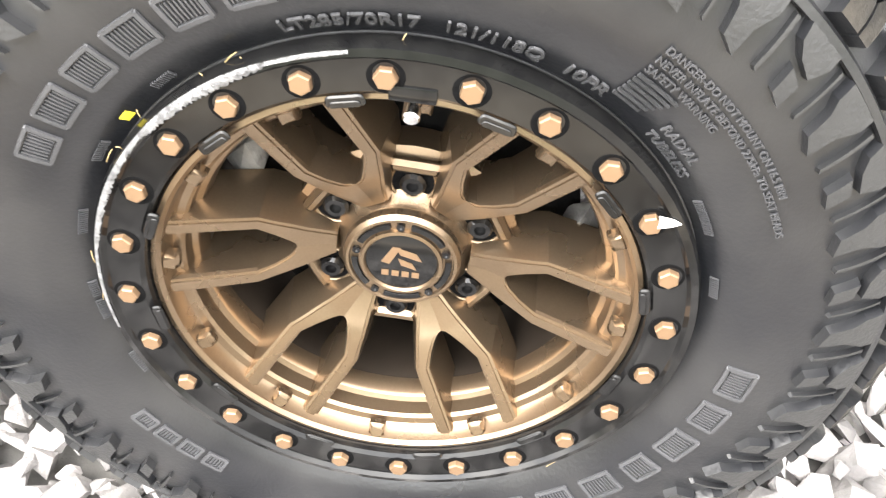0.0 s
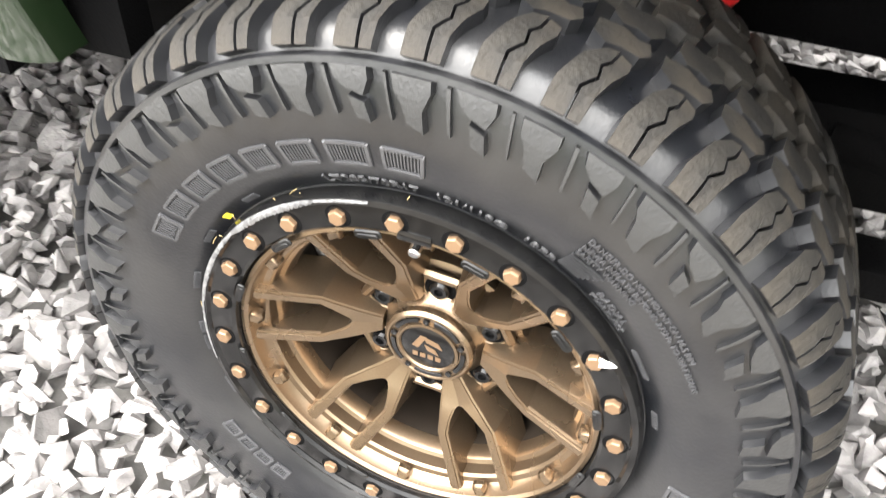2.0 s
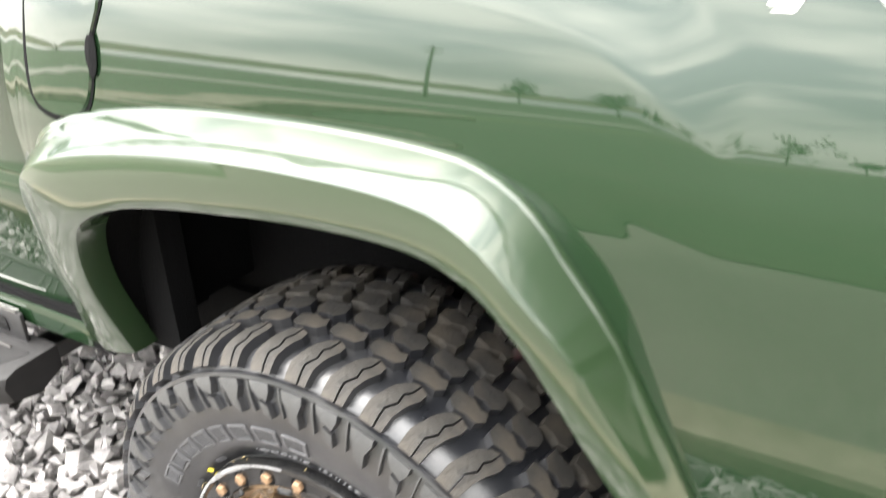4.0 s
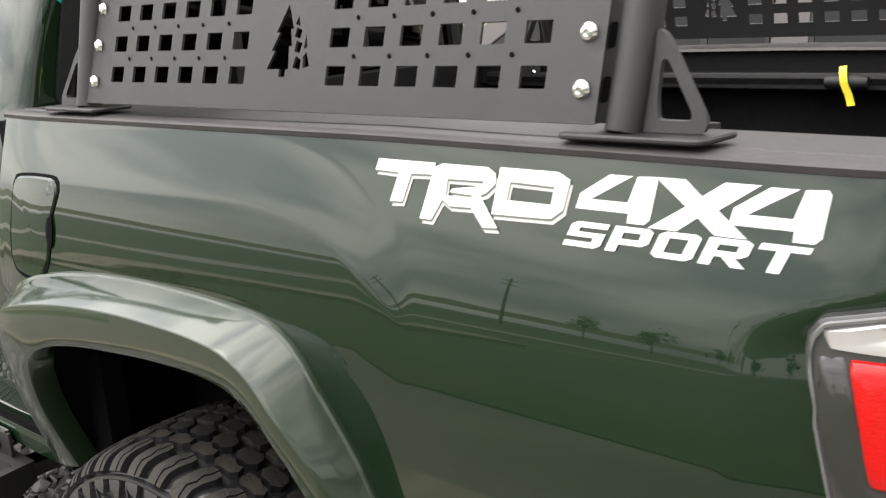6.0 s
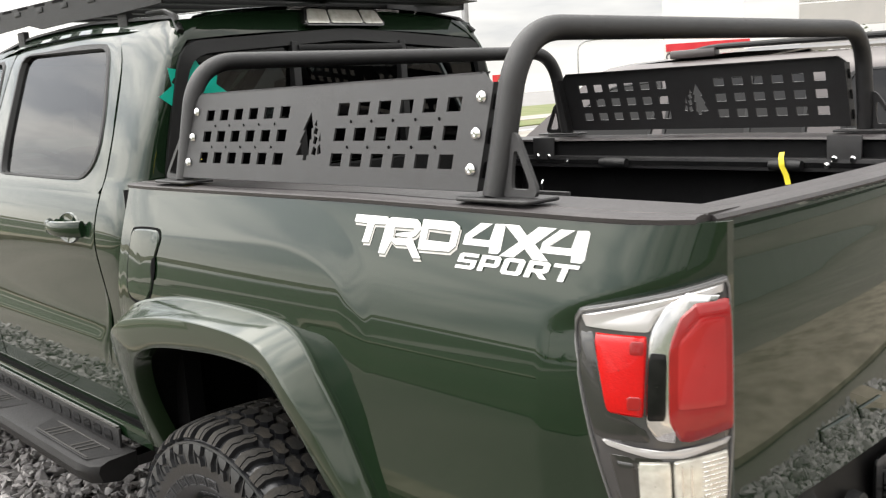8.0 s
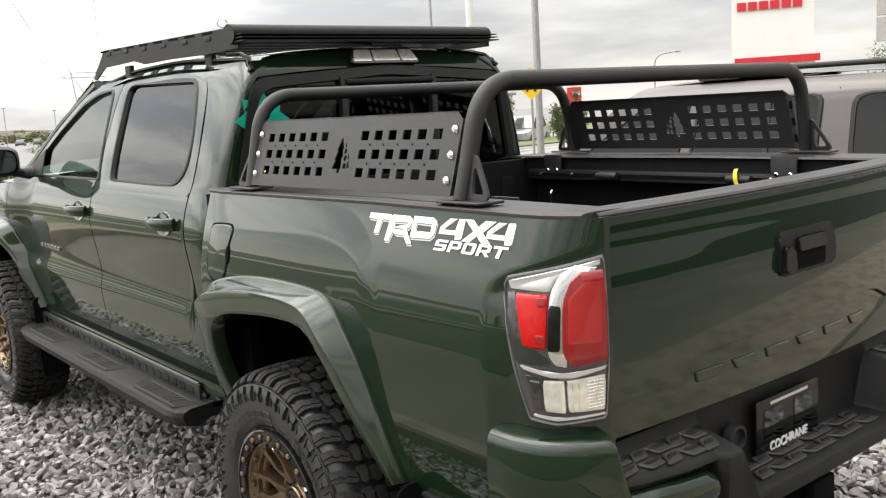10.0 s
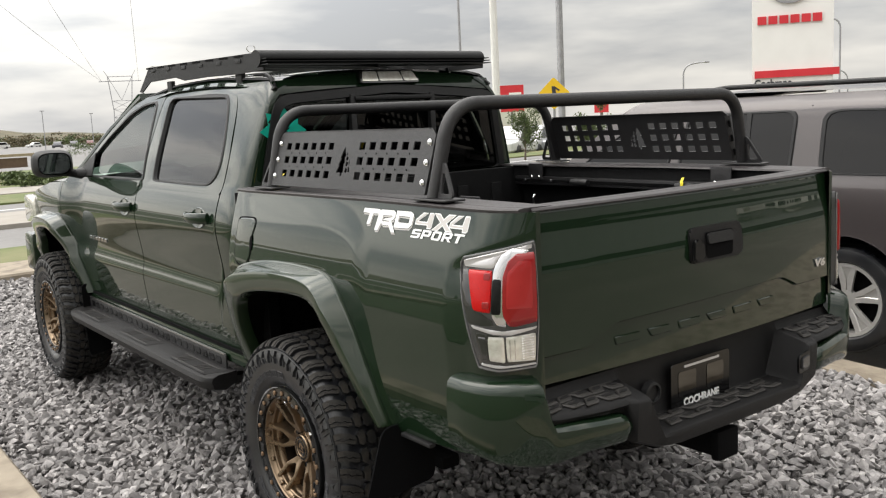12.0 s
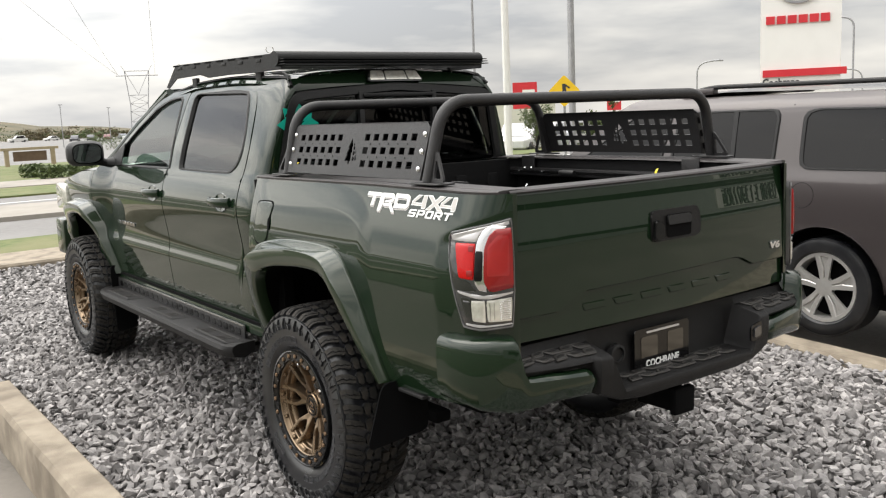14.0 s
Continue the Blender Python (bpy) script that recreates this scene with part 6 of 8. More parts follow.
hoop(HOOP_R, 1.577, -0.012)
hoop(HOOP_F, 1.590, 0.004)
for y, sg in ((HOOP_R, -1), (HOOP_F, 1)):
    for s in (-1, 1):
        raw("foot_plate", *slab(rounded([(s * 0.698, y + sg * 0.106), (s * 0.768, y + sg * 0.096), (s * 0.768, y - sg * 0.062), (s * 0.698, y - sg * 0.076)], 0.010, 3), lambda u, v, d: (u, v, RAIL_Z - 0.001 + d), 0.0065, 0.002), POWDER, rack)
        o = [(0.016, 0.006), (0.086, 0.006), (0.088, 0.018), (0.040, 0.098), (0.030, 0.106), (0.018, 0.104)]
        i = [(0.036, 0.018), (0.070, 0.018), (0.072, 0.024), (0.040, 0.078), (0.034, 0.076), (0.033, 0.040)]
        oo, ii = even(rounded(o, 0.006, 2), 40), even(rounded(i, 0.005, 2), 40)
        rows = [[(s * (0.735 - 0.20 * v) + d, y + sg * u, RAIL_Z + v) for u, v in q] for q, d in ((oo, -0.004), (oo, 0.004), (ii, 0.004), (ii, -0.004))]
        raw("gusset", *grid(rows, closed_u=True, closed_v=True), POWDER, rack, "triangular black gusset", smooth=20)
        raw("weld_bead", *tube([(s * (0.734 - 0.20 * 0.006 * k), y + sg * 0.0205, RAIL_Z + 0.010 + 0.006 * k) for k in range(16)], [0.0030 + 0.0014 * (k % 2) for k in range(16)], 8), POWDER, rack)

        clamp = raw("foot_clamp", *box(s * 0.603 - 0.004, s * 0.603 + 0.004, y - 0.045, y + 0.045, 1.215, RAIL_Z - 0.002, 0.002), POWDER, rack, "black clamp plate under the rack foot")
        for d in (-0.024, 0.024):
            raw("clamp_bolt", *moved(lathe([(0.0, 0.009), (-0.003, 0.009), (-0.006, 0.006), (-0.006, 0.0)], 12), Matrix.Translation((s * 0.5985, y + d, 1.245)) @ Matrix.Rotation(0 if s > 0 else math.pi, 4, "Z")), CHROME, clamp)

PANEL_L, PANEL_TREE = 0.960, (0.425, 0.520)


def perforated(s):
    """A leaning sheet with cut-through squares, small holes and a tree cut-out; u from rear to front, v up."""
    def top(u):
        return linear(u, [(0.0, 0.172), (0.022, 0.190), (0.935, 0.192), (0.95, 0.186), (PANEL_L, 0.172)])

    def at(u, v, d):
        return (s * (0.748 - 0.31 * v - d), u - 0.675, 1.322 + v)

    holes = [(g + 0.0605 * i, 0.034 + 0.0470 * j, 0.034, 0.0240) for j in range(3) for i in range(6) for g in (0.062, 0.562)]
    t0, t1 = PANEL_TREE
    us = sorted({0.0, 0.022, 0.935, 0.95, PANEL_L, t0, t1, *(h[0] for h in holes), *(h[0] + h[2] for h in holes)})
    vs = sorted({0.0, 0.016, 0.164, *(h[1] for h in holes), *(h[1] + h[3] for h in holes)}) + [1.0]
    bm, made = bmesh.new(), {}

    def vert(u, v):
        k = (round(u, 5), round(v, 5))
        if k not in made:
            made[k] = bm.verts.new(at(u, v if v < 0.9 else top(u), 0.0))
        return made[k]

    for u0, u1 in zip(us, us[1:]):
        for v0, v1 in zip(vs, vs[1:]):
            mu, mv = (u0 + u1) / 2, (v0 + min(v1, 0.185)) / 2
            if any(h[0] < mu < h[0] + h[2] and h[1] < mv < h[1] + h[3] for h in holes) or (t0 < mu < t1 and 0.016 < mv < 0.164):
                continue
            bm.faces.new((vert(u0, v0), vert(u1, v0), vert(u1, v1), vert(u0, v1)))
    # the sheet round the tall tree and the smaller broken one beside it
    ov = [bm.verts.new(at(u, v, 0.0)) for u, v in ((t0, 0.016), (t1, 0.016), (t1, 0.164), (t0, 0.164))]
    edges = [bm.edges.new((ov[i], ov[(i + 1) % 4])) for i in range(4)]
    tall = [(0.030, 0.000), (0.030, 0.010), (0.004, 0.010), (0.017, 0.034), (0.010, 0.034), (0.023, 0.058), (0.016, 0.058), (0.035, 0.094), (0.050, 0.062), (0.044, 0.062), (0.050, 0.040), (0.044, 0.040), (0.048, 0.010), (0.042, 0.010), (0.042, 0.000)]
    parts_of_tree = [tall, [(0.056, 0.012), (0.070, 0.009), (0.071, 0.022), (0.060, 0.027)], [(0.056, 0.033), (0.066, 0.029), (0.070, 0.043), (0.058, 0.047)], [(0.053, 0.052), (0.064, 0.048), (0.067, 0.060), (0.056, 0.064)], [(0.052, 0.068), (0.062, 0.065), (0.057, 0.079)], [(0.076, 0.011), (0.088, 0.014), (0.080, 0.032), (0.074, 0.026)], [(0.074, 0.036), (0.081, 0.038), (0.075, 0.055)]]
    for o in parts_of_tree:
        vv = [bm.verts.new(at(t0 + ((t1 - t0) - a if s < 0 else a), 0.044 + b, 0.0)) for a, b in o]
        edges += [bm.edges.new((vv[i], vv[(i + 1) % len(vv)])) for i in range(len(vv))]
    bmesh.ops.triangle_fill(bm, edges=edges, use_beauty=True)
    bmesh.ops.remove_doubles(bm, verts=bm.verts, dist=0.0002)
    bmesh.ops.recalc_face_normals(bm, faces=bm.faces)
    bmesh.ops.solidify(bm, geom=bm.faces[:], thickness=0.004)
    p = part("side_panel", bm, POWDER, rack, "flat black perforated steel panel with a tree cut-out", smooth=0)
    hole = None
    for j in range(2):
        for i in range(5):
            for g in (0.062, 0.562):
                if hole is None:
                    hole = raw("small_hole", *lathe([(-0.0006, 0.0034), (-0.0006, 0.0)], 10), LINER, p)
                else:
                    hole = new("small_hole", hole.data)
                    hole.parent = p
                hole.matrix_basis = Matrix.Translation(at(g + 0.0605 * i + 0.0473, 0.0695 + 0.0470 * j, -0.0005)) @ Matrix.Rotation(0 if s < 0 else math.pi, 4, "Z")
    for v in (0.034, 0.091, 0.149):
        for u in (0.016, 0.944):
            raw("panel_bolt", *moved(lathe([(0.0, 0.0105), (-0.002, 0.0105), (-0.0055, 0.0075), (-0.0065, 0.004), (-0.004, 0.0035), (-0.004, 0)], 16), Matrix.Translation(at(u, v, -0.001)) @ Matrix.Rotation(0 if s < 0 else math.pi, 4, "Z")), CHROME, p, "bright button-head bolt")
    # bent end flanges against the hoops, with slots in the rear one
    for u0, u1 in ((-0.004, 0.0), (PANEL_L, PANEL_L + 0.004)):
        raw("panel_flange", *slab([(u0, 0.0), (u1, 0.0), (u1, 0.172), (u0, 0.172)], lambda u, v, d: at(u, v, d), 0.034), POWDER, p)
    for v in (0.020, 0.074, 0.128):
        raw("flange_slot", *slab(rounded([(0.006, v), (0.020, v), (0.020, v + 0.026), (0.006, v + 0.026)], 0.004, 2), lambda a, b, d: at(-0.0045 - d, b, a), 0.001), LINER, p)
    raw("panel_lip", *slab([(0.022, 0.1900), (0.935, 0.1920), (0.935, 0.1885), (0.022, 0.1865)], lambda u, v, d: at(u, v, d), 0.016), POWDER, p)


perforated(-1)
perforated(1)
body_on[0] = True

# yellow tags
def ribbon(pts, w, mat, label, name="tag_ribbon"):
    rows = [[(x, y - w / 2, z), (x + 0.004, y + w / 2, z - 0.003)] for x, y, z in pts]
    v, f = grid(rows)
    rows2 = [[(x - 0.0012, y - w / 2, z), (x + 0.0028, y + w / 2, z - 0.003)] for x, y, z in pts]
    v2, f2 = grid(rows2)
    tagged(raw(name, *join((v, f), (v2, [tuple(reversed(q)) for q in f2])), mat, None, label, 60), label, "tag")


ribbon([(0.575, -0.47, 1.225), (0.560, -0.475, 1.21), (0.556, -0.480, 1.185), (0.562, -0.490, 1.16), (0.556, -0.500, 1.135)], 0.019, YELLOW, "yellow and white paper tag hanging from the bed rail cleat")
ribbon([(-0.64, 0.50, 1.34), (-0.655, 0.52, 1.32), (-0.66, 0.54, 1.28)], 0.05, YELLOW, "crumpled yellow tag behind the rack foot")

# sticker in the rear window
petal = []
for ang in (-70, -25, 20, 65, 110):
    a = radians(ang + 70)
    petal.append([(-0.535 + 0.105 * math.cos(a) * t + 1.2 * w * math.sin(a), 1.50 + 0.105 * math.sin(a) * t - 1.2 * w * math.cos(a)) for t, w in ((0.15, 0.0), (0.55, 0.028), (1.0, 0.0), (0.55, -0.028))])
raw("window_sticker", *join(*[slab(p, lambda u, v, d, k=k: (u, back_y(v) - 0.001 - d - 0.0004 * k, v), 0.0005) for k, p in enumerate(petal)]), TEAL, truck, "teal leaf-shaped window sticker", smooth=0)

# ---- roof rack ----
roof_rack = tagged(new("roof_rack"), "low black aluminium roof rack with slotted sides", "roof rack")
for s in (-1, 1):
    def rk(u, v, d):
        return (s * (0.572 - d), u, v)
    o = [(0.70, 1.750), (0.695, 1.820), (0.75, 1.829), (1.96, 1.858), (2.12, 1.735), (2.08, 1.728), (1.96, 1.780), (1.62, 1.782), (1.51, 1.758), (1.24, 1.758), (0.94, 1.750)]
    raw("side_rail", *slab(o, rk, 0.006, 0.0015), ROOF_BLACK, roof_rack, "slotted black aluminium side rail")
    for k in range(8):
        u = 0.90 + 0.15 * k
        z = 1.838 + (u - 0.75) * 0.025 - 0.016
        raw("rail_slot", *slab(rounded([(u - 0.045, z - 0.006), (u + 0.045, z - 0.004), (u + 0.040, z + 0.005), (u - 0.040, z + 0.003)], 0.004, 2), lambda a, b, d: (s * (0.5735 - d), a, b), 0.009), LINER, roof_rack)
    for u in (0.95, 1.75):
        raw("rack_foot", *box(s * 0.545 - 0.010, s * 0.545 + 0.010, u - 0.03, u + 0.03, 1.700, 1.770, 0.003), ROOF_BLACK, roof_rack)
    for u, z in ((0.78, 1.836), (1.90, 1.862)) if s < 0 else ():
        raw("tie_ring", *moved(lathe([(0.0022 * math.cos(a), 0.016 + 0.0022 * math.sin(a)) for a in np.linspace(0, 2 * math.pi, 8, endpoint=False)], 20, closed=True), Matrix.Translation((s * 0.575, u, z + 0.014)) @ Matrix.Rotation(math.pi / 2 * 0.8, 4, "Z")), STEEL, roof_rack)
raw("rear_fairing", *moved(lathe([(-0.575, 0.0), (-0.575, 0.036), (0.575, 0.036), (0.575, 0.0)], 20), Matrix.Translation((-0.03, 0.700, 1.798))), ROOF_BLACK, roof_rack, "black cross tube")
raw("fairing_rib", *join(*[box(-0.600, 0.540, 0.628 + 0.004 * k, 0.70, 1.768 + 0.012 * k, 1.772 + 0.012 * k) for k in range(3)]), ROOF_BLACK, roof_rack)
for k in range(6):
    y = mix(0.90, 1.90, k / 5)
    raw("cross_bar", *box(-0.575, 0.575, y - 0.025, y + 0.025, 1.796 + 0.006 * k, 1.814 + 0.006 * k, 0.003), ROOF_BLACK, roof_rack)


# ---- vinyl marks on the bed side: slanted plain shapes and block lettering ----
body_on[0] = False


def on_side(u, v, off):
    """u metres behind y = -0.400, v metres above z = 1.205, just off the bed's skin."""
    y, z = -0.400 - 1.015 * u, 1.205 + v
    a, b = as_drawn(y, z)
    return (-(1.01 * bed_half(a, b) + off), y, z)


def vinyl(name, shape, mat, off, hole=None, du=0.0, dv=0.0):
    """A film cut to an outline, with a hole if one is given."""
    bm, edges = bmesh.new(), []
    for o in [shape] + ([hole] if hole else []):
        fine = []
        for (a, b), (c, d) in zip(o, o[1:] + o[:1]):
            n = max(1, int(math.hypot(c - a, d - b) / 0.010))
            fine += [(mix(a, c, k / n), mix(b, d, k / n)) for k in range(n)]
        vs = [bm.verts.new((a, b, 0)) for a, b in fine]
        edges += [bm.edges.new((vs[i], vs[(i + 1) % len(vs)])) for i in range(len(vs))]
    bmesh.ops.triangle_fill(bm, edges=edges, use_beauty=True)
    v, f = from_bm(bm)
    raw(name, *outward(([on_side(a + du, b + dv, off) for a, b, _ in v], f), (-1, 0, 0)), mat, truck, smooth=60)


def shrunk(o, by_much):
    """An outline drawn in evenly."""
    out, n = [], len(o)
    area = sum(a[0] * b[1] - b[0] * a[1] for a, b in zip(o, o[1:] + o[:1]))
    for i in range(n):
        a, b, c = (Vector((*o[(i + k) % n], 0)) for k in (-1, 0, 1))
        p, q = (b - a).normalized(), (c - b).normalized()
        sg = 1 if area > 0 else -1
        m = Vector((-p.y - q.y, p.x + q.x, 0)) * sg
        m = m.normalized() * by_much / max(0.5, math.cos(p.angle(q) / 2)) if m.length > 1e-6 else Vector((0, 0, 0))
        out.append(((b + m).x, (b + m).y))
    return out


# the mark: three slanted plain shapes with a grey drop line
MARK = [
    ([(0.001, 0.070), (0.088, 0.070), (0.085, 0.057), (0.054, 0.056), (0.046, 0.024), (0.027, 0.023), (0.035, 0.056), (-0.002, 0.057)], None),
    ([(0.098, 0.070), (0.161, 0.070), (0.172, 0.064), (0.173, 0.053), (0.163, 0.043), (0.155, 0.040), (0.166, 0.027), (0.183, 0.008), (0.164, 0.007), (0.145, 0.026), (0.116, 0.025), (0.104, 0.031), (0.092, 0.008), (0.075, 0.008), (0.084, 0.052), (0.088, 0.066)], [(0.108, 0.054), (0.157, 0.055), (0.159, 0.050), (0.116, 0.044), (0.113, 0.040), (0.148, 0.039), (0.140, 0.036), (0.108, 0.036)]),
    ([(0.177, 0.071), (0.249, 0.071), (0.264, 0.064), (0.260, 0.034), (0.247, 0.024), (0.173, 0.022)], [(0.192, 0.057), (0.247, 0.056), (0.245, 0.038), (0.190, 0.038)]),
]
for shape, hole in MARK:
    vinyl("vinyl_shadow", shape, GREY_VINYL, 0.0010, hole, 0.0035, -0.0055)
    vinyl("vinyl_gap", [(a, b) for a, b in shape], VINYL_GAP, 0.0014, hole, 0.0012, -0.0024)
    vinyl("vinyl_mark", shape, WHITE_VINYL, 0.0018, hole)
# "4X4": grey film inside a white edge
FOUR = [(0.033, 0.045), (0.058, 0.045), (0.016, 0.020), (0.056, 0.020), (0.063, 0.045), (0.081, 0.046), (0.084, 0.042), (0.081, 0.006), (0.076, 0.001), (0.058, 0.001), (0.058, 0.010), (0.000, 0.010), (0.003, 0.025)]
CROSS = [(0.082, 0.046), (0.111, 0.046), (0.129, 0.032), (0.149, 0.046), (0.182, 0.046), (0.146, 0.021), (0.175, -0.001), (0.146, -0.001), (0.128, 0.013), (0.109, -0.001), (0.080, -0.001), (0.115, 0.022)]
for o, du in ((FOUR, 0.0), (CROSS, 0.0), (FOUR, 0.157)):
    o = [(0.274 + du + a, 0.0275 + b) for a, b in o]
    vinyl("vinyl_outline", o, WHITE_VINYL, 0.0010)
    vinyl("vinyl_letter", shrunk(o, 0.0030), GREY_VINYL, 0.0016)
# block capitals, each cut from straight strokes, with a thin inner line
STROKES = {
    "S": [[(0, 0), (0.86, 0), (1, 0.12), (1, 0.60), (0.27, 0.60), (0.27, 0.78), (1, 0.78), (1, 1), (0.14, 1), (0, 0.88), (0, 0.40), (0.73, 0.40), (0.73, 0.22), (0, 0.22)]],
    "P": [[(0, 0), (0.27, 0), (0.27, 1), (0, 1)], [(0.27, 0.78), (0.73, 0.78), (0.73, 0.52), (0.27, 0.52), (0.27, 0.30), (0.86, 0.30), (1, 0.42), (1, 0.88), (0.86, 1), (0.27, 1)]],
    "O": [[(0.5, 0), (0.5, 0.22), (0.27, 0.22), (0.27, 0.78), (0.5, 0.78), (0.5, 1), (0.14, 1), (0, 0.88), (0, 0.12), (0.14, 0)], [(0.5, 0), (0.86, 0), (1, 0.12), (1, 0.88), (0.86, 1), (0.5, 1), (0.5, 0.78), (0.73, 0.78), (0.73, 0.22), (0.5, 0.22)]],
    "R": [[(0, 0), (0.27, 0), (0.27, 1), (0, 1)], [(0.27, 0.78), (0.73, 0.78), (0.73, 0.55), (0.27, 0.55), (0.27, 0.34), (0.86, 0.34), (1, 0.46), (1, 0.88), (0.86, 1), (0.27, 1)], [(0.45, 0.34), (0.74, 0.34), (1.06, 0), (0.76, 0)]],
    "T": [[(-0.02, 0.78), (1.04, 0.78), (1.04, 1), (-0.02, 1)], [(0.37, 0), (0.64, 0), (0.64, 0.78), (0.37, 0.78)]],
}
for k, ch in enumerate("SPORT"):
    for o in STROKES[ch]:
        vinyl("vinyl_letter", [(0.265 + 0.0475 * k + 0.041 * a + 0.009 * b, 0.001 + 0.0245 * b) for a, b in o], WHITE_VINYL, 0.0020)

body_on[0] = False
# ---- ground ----
GX0, GX1, GY0, GY1 = -1.50, 2.62, -2.4, 7.95
tagged(raw("ground", *grid([[(x, y, -0.16 - 0.0065 * max(0.0, y - 9.0)) for x in np.linspace(-400, 400, 9)] for y in (-400, -200, 0, 9, 100, 200, 300, 400)]), ASPHALT, None, "grey asphalt ground", 0), "worn grey asphalt lot", "ground", kind="structure")
tagged(raw("gravel_bed", *box(GX0, GX1, GY0, GY1, -0.15, -0.045), DIRT), "dark dirt under the gravel", "ground", kind="structure")


def scatter(name, spots, sizes, seed, material, label):
    """Many stones in one mesh."""
    rng = np.random.default_rng(seed)
    shapes = stone_shapes(24, seed)
    V, F, n = [], [], 0
    for (x, y, z), size in zip(spots, sizes):
        p, f = shapes[rng.integers(len(shapes))]
        q = rng.normal(size=4)
        q /= np.linalg.norm(q)
        w, a, b, c = q
        R = np.array([[1 - 2 * (b * b + c * c), 2 * (a * b - c * w), 2 * (a * c + b * w)], [2 * (a * b + c * w), 1 - 2 * (a * a + c * c), 2 * (b * c - a * w)], [2 * (a * c - b * w), 2 * (b * c + a * w), 1 - 2 * (a * a + b * b)]])
        k = (p * np.array([1.15, 0.85, 0.62])) @ R.T * size
        k[:, 2] = k[:, 2] * 0.85 + z
        k[:, 0] += x
        k[:, 1] += y
        V.append(k)
        F.append(f + n)
        n += len(p)
    V, F = np.concatenate(V), np.concatenate(F)
    me = bpy.data.meshes.new(name)
    me.vertices.add(len(V))
    me.vertices.foreach_set("co", V.ravel())
    me.loops.add(F.size)
    me.loops.foreach_set("vertex_index", F.ravel().astype(np.int32))
    me.polygons.add(len(F))
    me.polygons.foreach_set("loop_start", np.arange(0, F.size, 3, dtype=np.int32))
    me.update(calc_edges=True)
    me.shade_flat()
    me.materials.append(material)
    return tagged(new(name, me), label, "gravel", kind="stuff")


rng = np.random.default_rng(7)


def spots_in(x0, x1, y0, y1, step, z0, z1):
    xs, ys = np.meshgrid(np.arange(x0, x1, step), np.arange(y0, y1, step))
    p = np.stack([xs.ravel(), ys.ravel()], 1) + rng.uniform(-0.45, 0.45, (xs.size, 2)) * step
    return np.c_[p, rng.uniform(z0, z1, len(p))]


near = spots_in(GX0 + 0.02, GX1 - 0.02, GY0 + 0.02, 6.0, 0.035, -0.026, -0.006)
scatter("gravel", near, rng.uniform(0.019, 0.035, len(near)) * rng.choice([0.8, 1.0, 1.3], len(near)), 3, STONE, "loose crushed grey gravel")
under = spots_in(GX0 + 0.02, GX1 - 0.02, GY0 + 0.02, 6.0, 0.055, -0.05, -0.04)
scatter("gravel", under, rng.uniform(0.03, 0.042, len(under)), 4, STONE, "lower layer of crushed grey gravel")
far = spots_in(GX0 + 0.02, GX1 - 0.02, 6.0, GY1, 0.055, -0.028, -0.004)
scatter("gravel", far, rng.uniform(0.026, 0.046, len(far)), 5, STONE, "loose crushed grey gravel further off")


# ---- kerbs ----
def kerb(x0, y0, x1, y1, wide, top, name="kerb"):
    d = Vector((x1 - x0, y1 - y0, 0))
    n = Vector((-d.y, d.x, 0)).normalized()
    sec = [(-wide / 2, -0.16), (-wide / 2, top - 0.025), (-wide / 2 + 0.02, top), (wide / 2 - 0.02, top), (wide / 2, top - 0.025), (wide / 2, -0.16)]
    steps = max(2, int(d.length / 0.25))
    rows = [[tuple(Vector((x0, y0, 0)) + d * (k / steps) + n * (a + random.uniform(-0.002, 0.002)) + Vector((0, 0, z + random.uniform(-0.002, 0.002)))) for a, z in sec] for k in range(steps + 1)]
    v, f = grid(rows)
    f += [tuple(range(6)), tuple(reversed(range(len(v) - 6, len(v))))]
    return tagged(raw(name, v, f, CONCRETE, None, "", 35), "weathered tan concrete kerb beside the gravel", "kerb", kind="structure")


kerb(-1.585, -1.0, -1.585, 2.52, 0.17, 0.10)
kerb(2.72, 0.9, 2.28, -2.4, 0.19, 0.02)
kerb(2.72, 0.9, 2.80, 7.9, 0.19, 0.02)
kerb(-14, 8.1, 2.7, 8.75, 1.1, 0.03, "pavement")


# ---- strips of road, pavement and grass ahead of the truck ----
def strip(name, y0, y1, z, mat, label, category, x0=-120, x1=160, skew=0.03):
    rows = [[(xx, mix(y0, y1, k) + skew * xx, h - 0.0063 * max(0.0, mix(y0, y1, k) - 9.0)) for xx in np.linspace(x0, x1, 60)] for k, h in [(0.0, -0.18)] + [(k / 6, z) for k in range(7)] + [(1.0, -0.18)]]
    return tagged(raw(name, *grid(rows), mat), label, category, kind="structure")


PALE = shader("pale_concrete", (0.27, 0.25, 0.22), 0.85, bump=0.3, bump_scale=60, second=(0.32, 0.295, 0.26), scale=3, blotch=(0.22, 0.20, 0.175), blotch_scale=0.4)
ROAD = shader("grey_road", (0.16, 0.155, 0.15), 0.85, bump=0.3, bump_scale=90, second=(0.19, 0.185, 0.18), scale=8, blotch=(0.22, 0.215, 0.21), blotch_scale=0.3)
strip("grass_verge", 9.0, 12.4, -0.130, GRASS, "short patchy green verge", "grass")
strip("road", 12.4, 15.9, -0.150, ROAD, "grey asphalt road", "road")
strip("median", 15.9, 19.2, -0.060, PALE, "pale concrete median", "pavement")
strip("road", 19.2, 23.4, -0.150, ROAD, "grey asphalt road beyond the median", "road")
strip("road_line", 21.2, 21.35, -0.144, WHITE_VINYL, "white road line", "road")
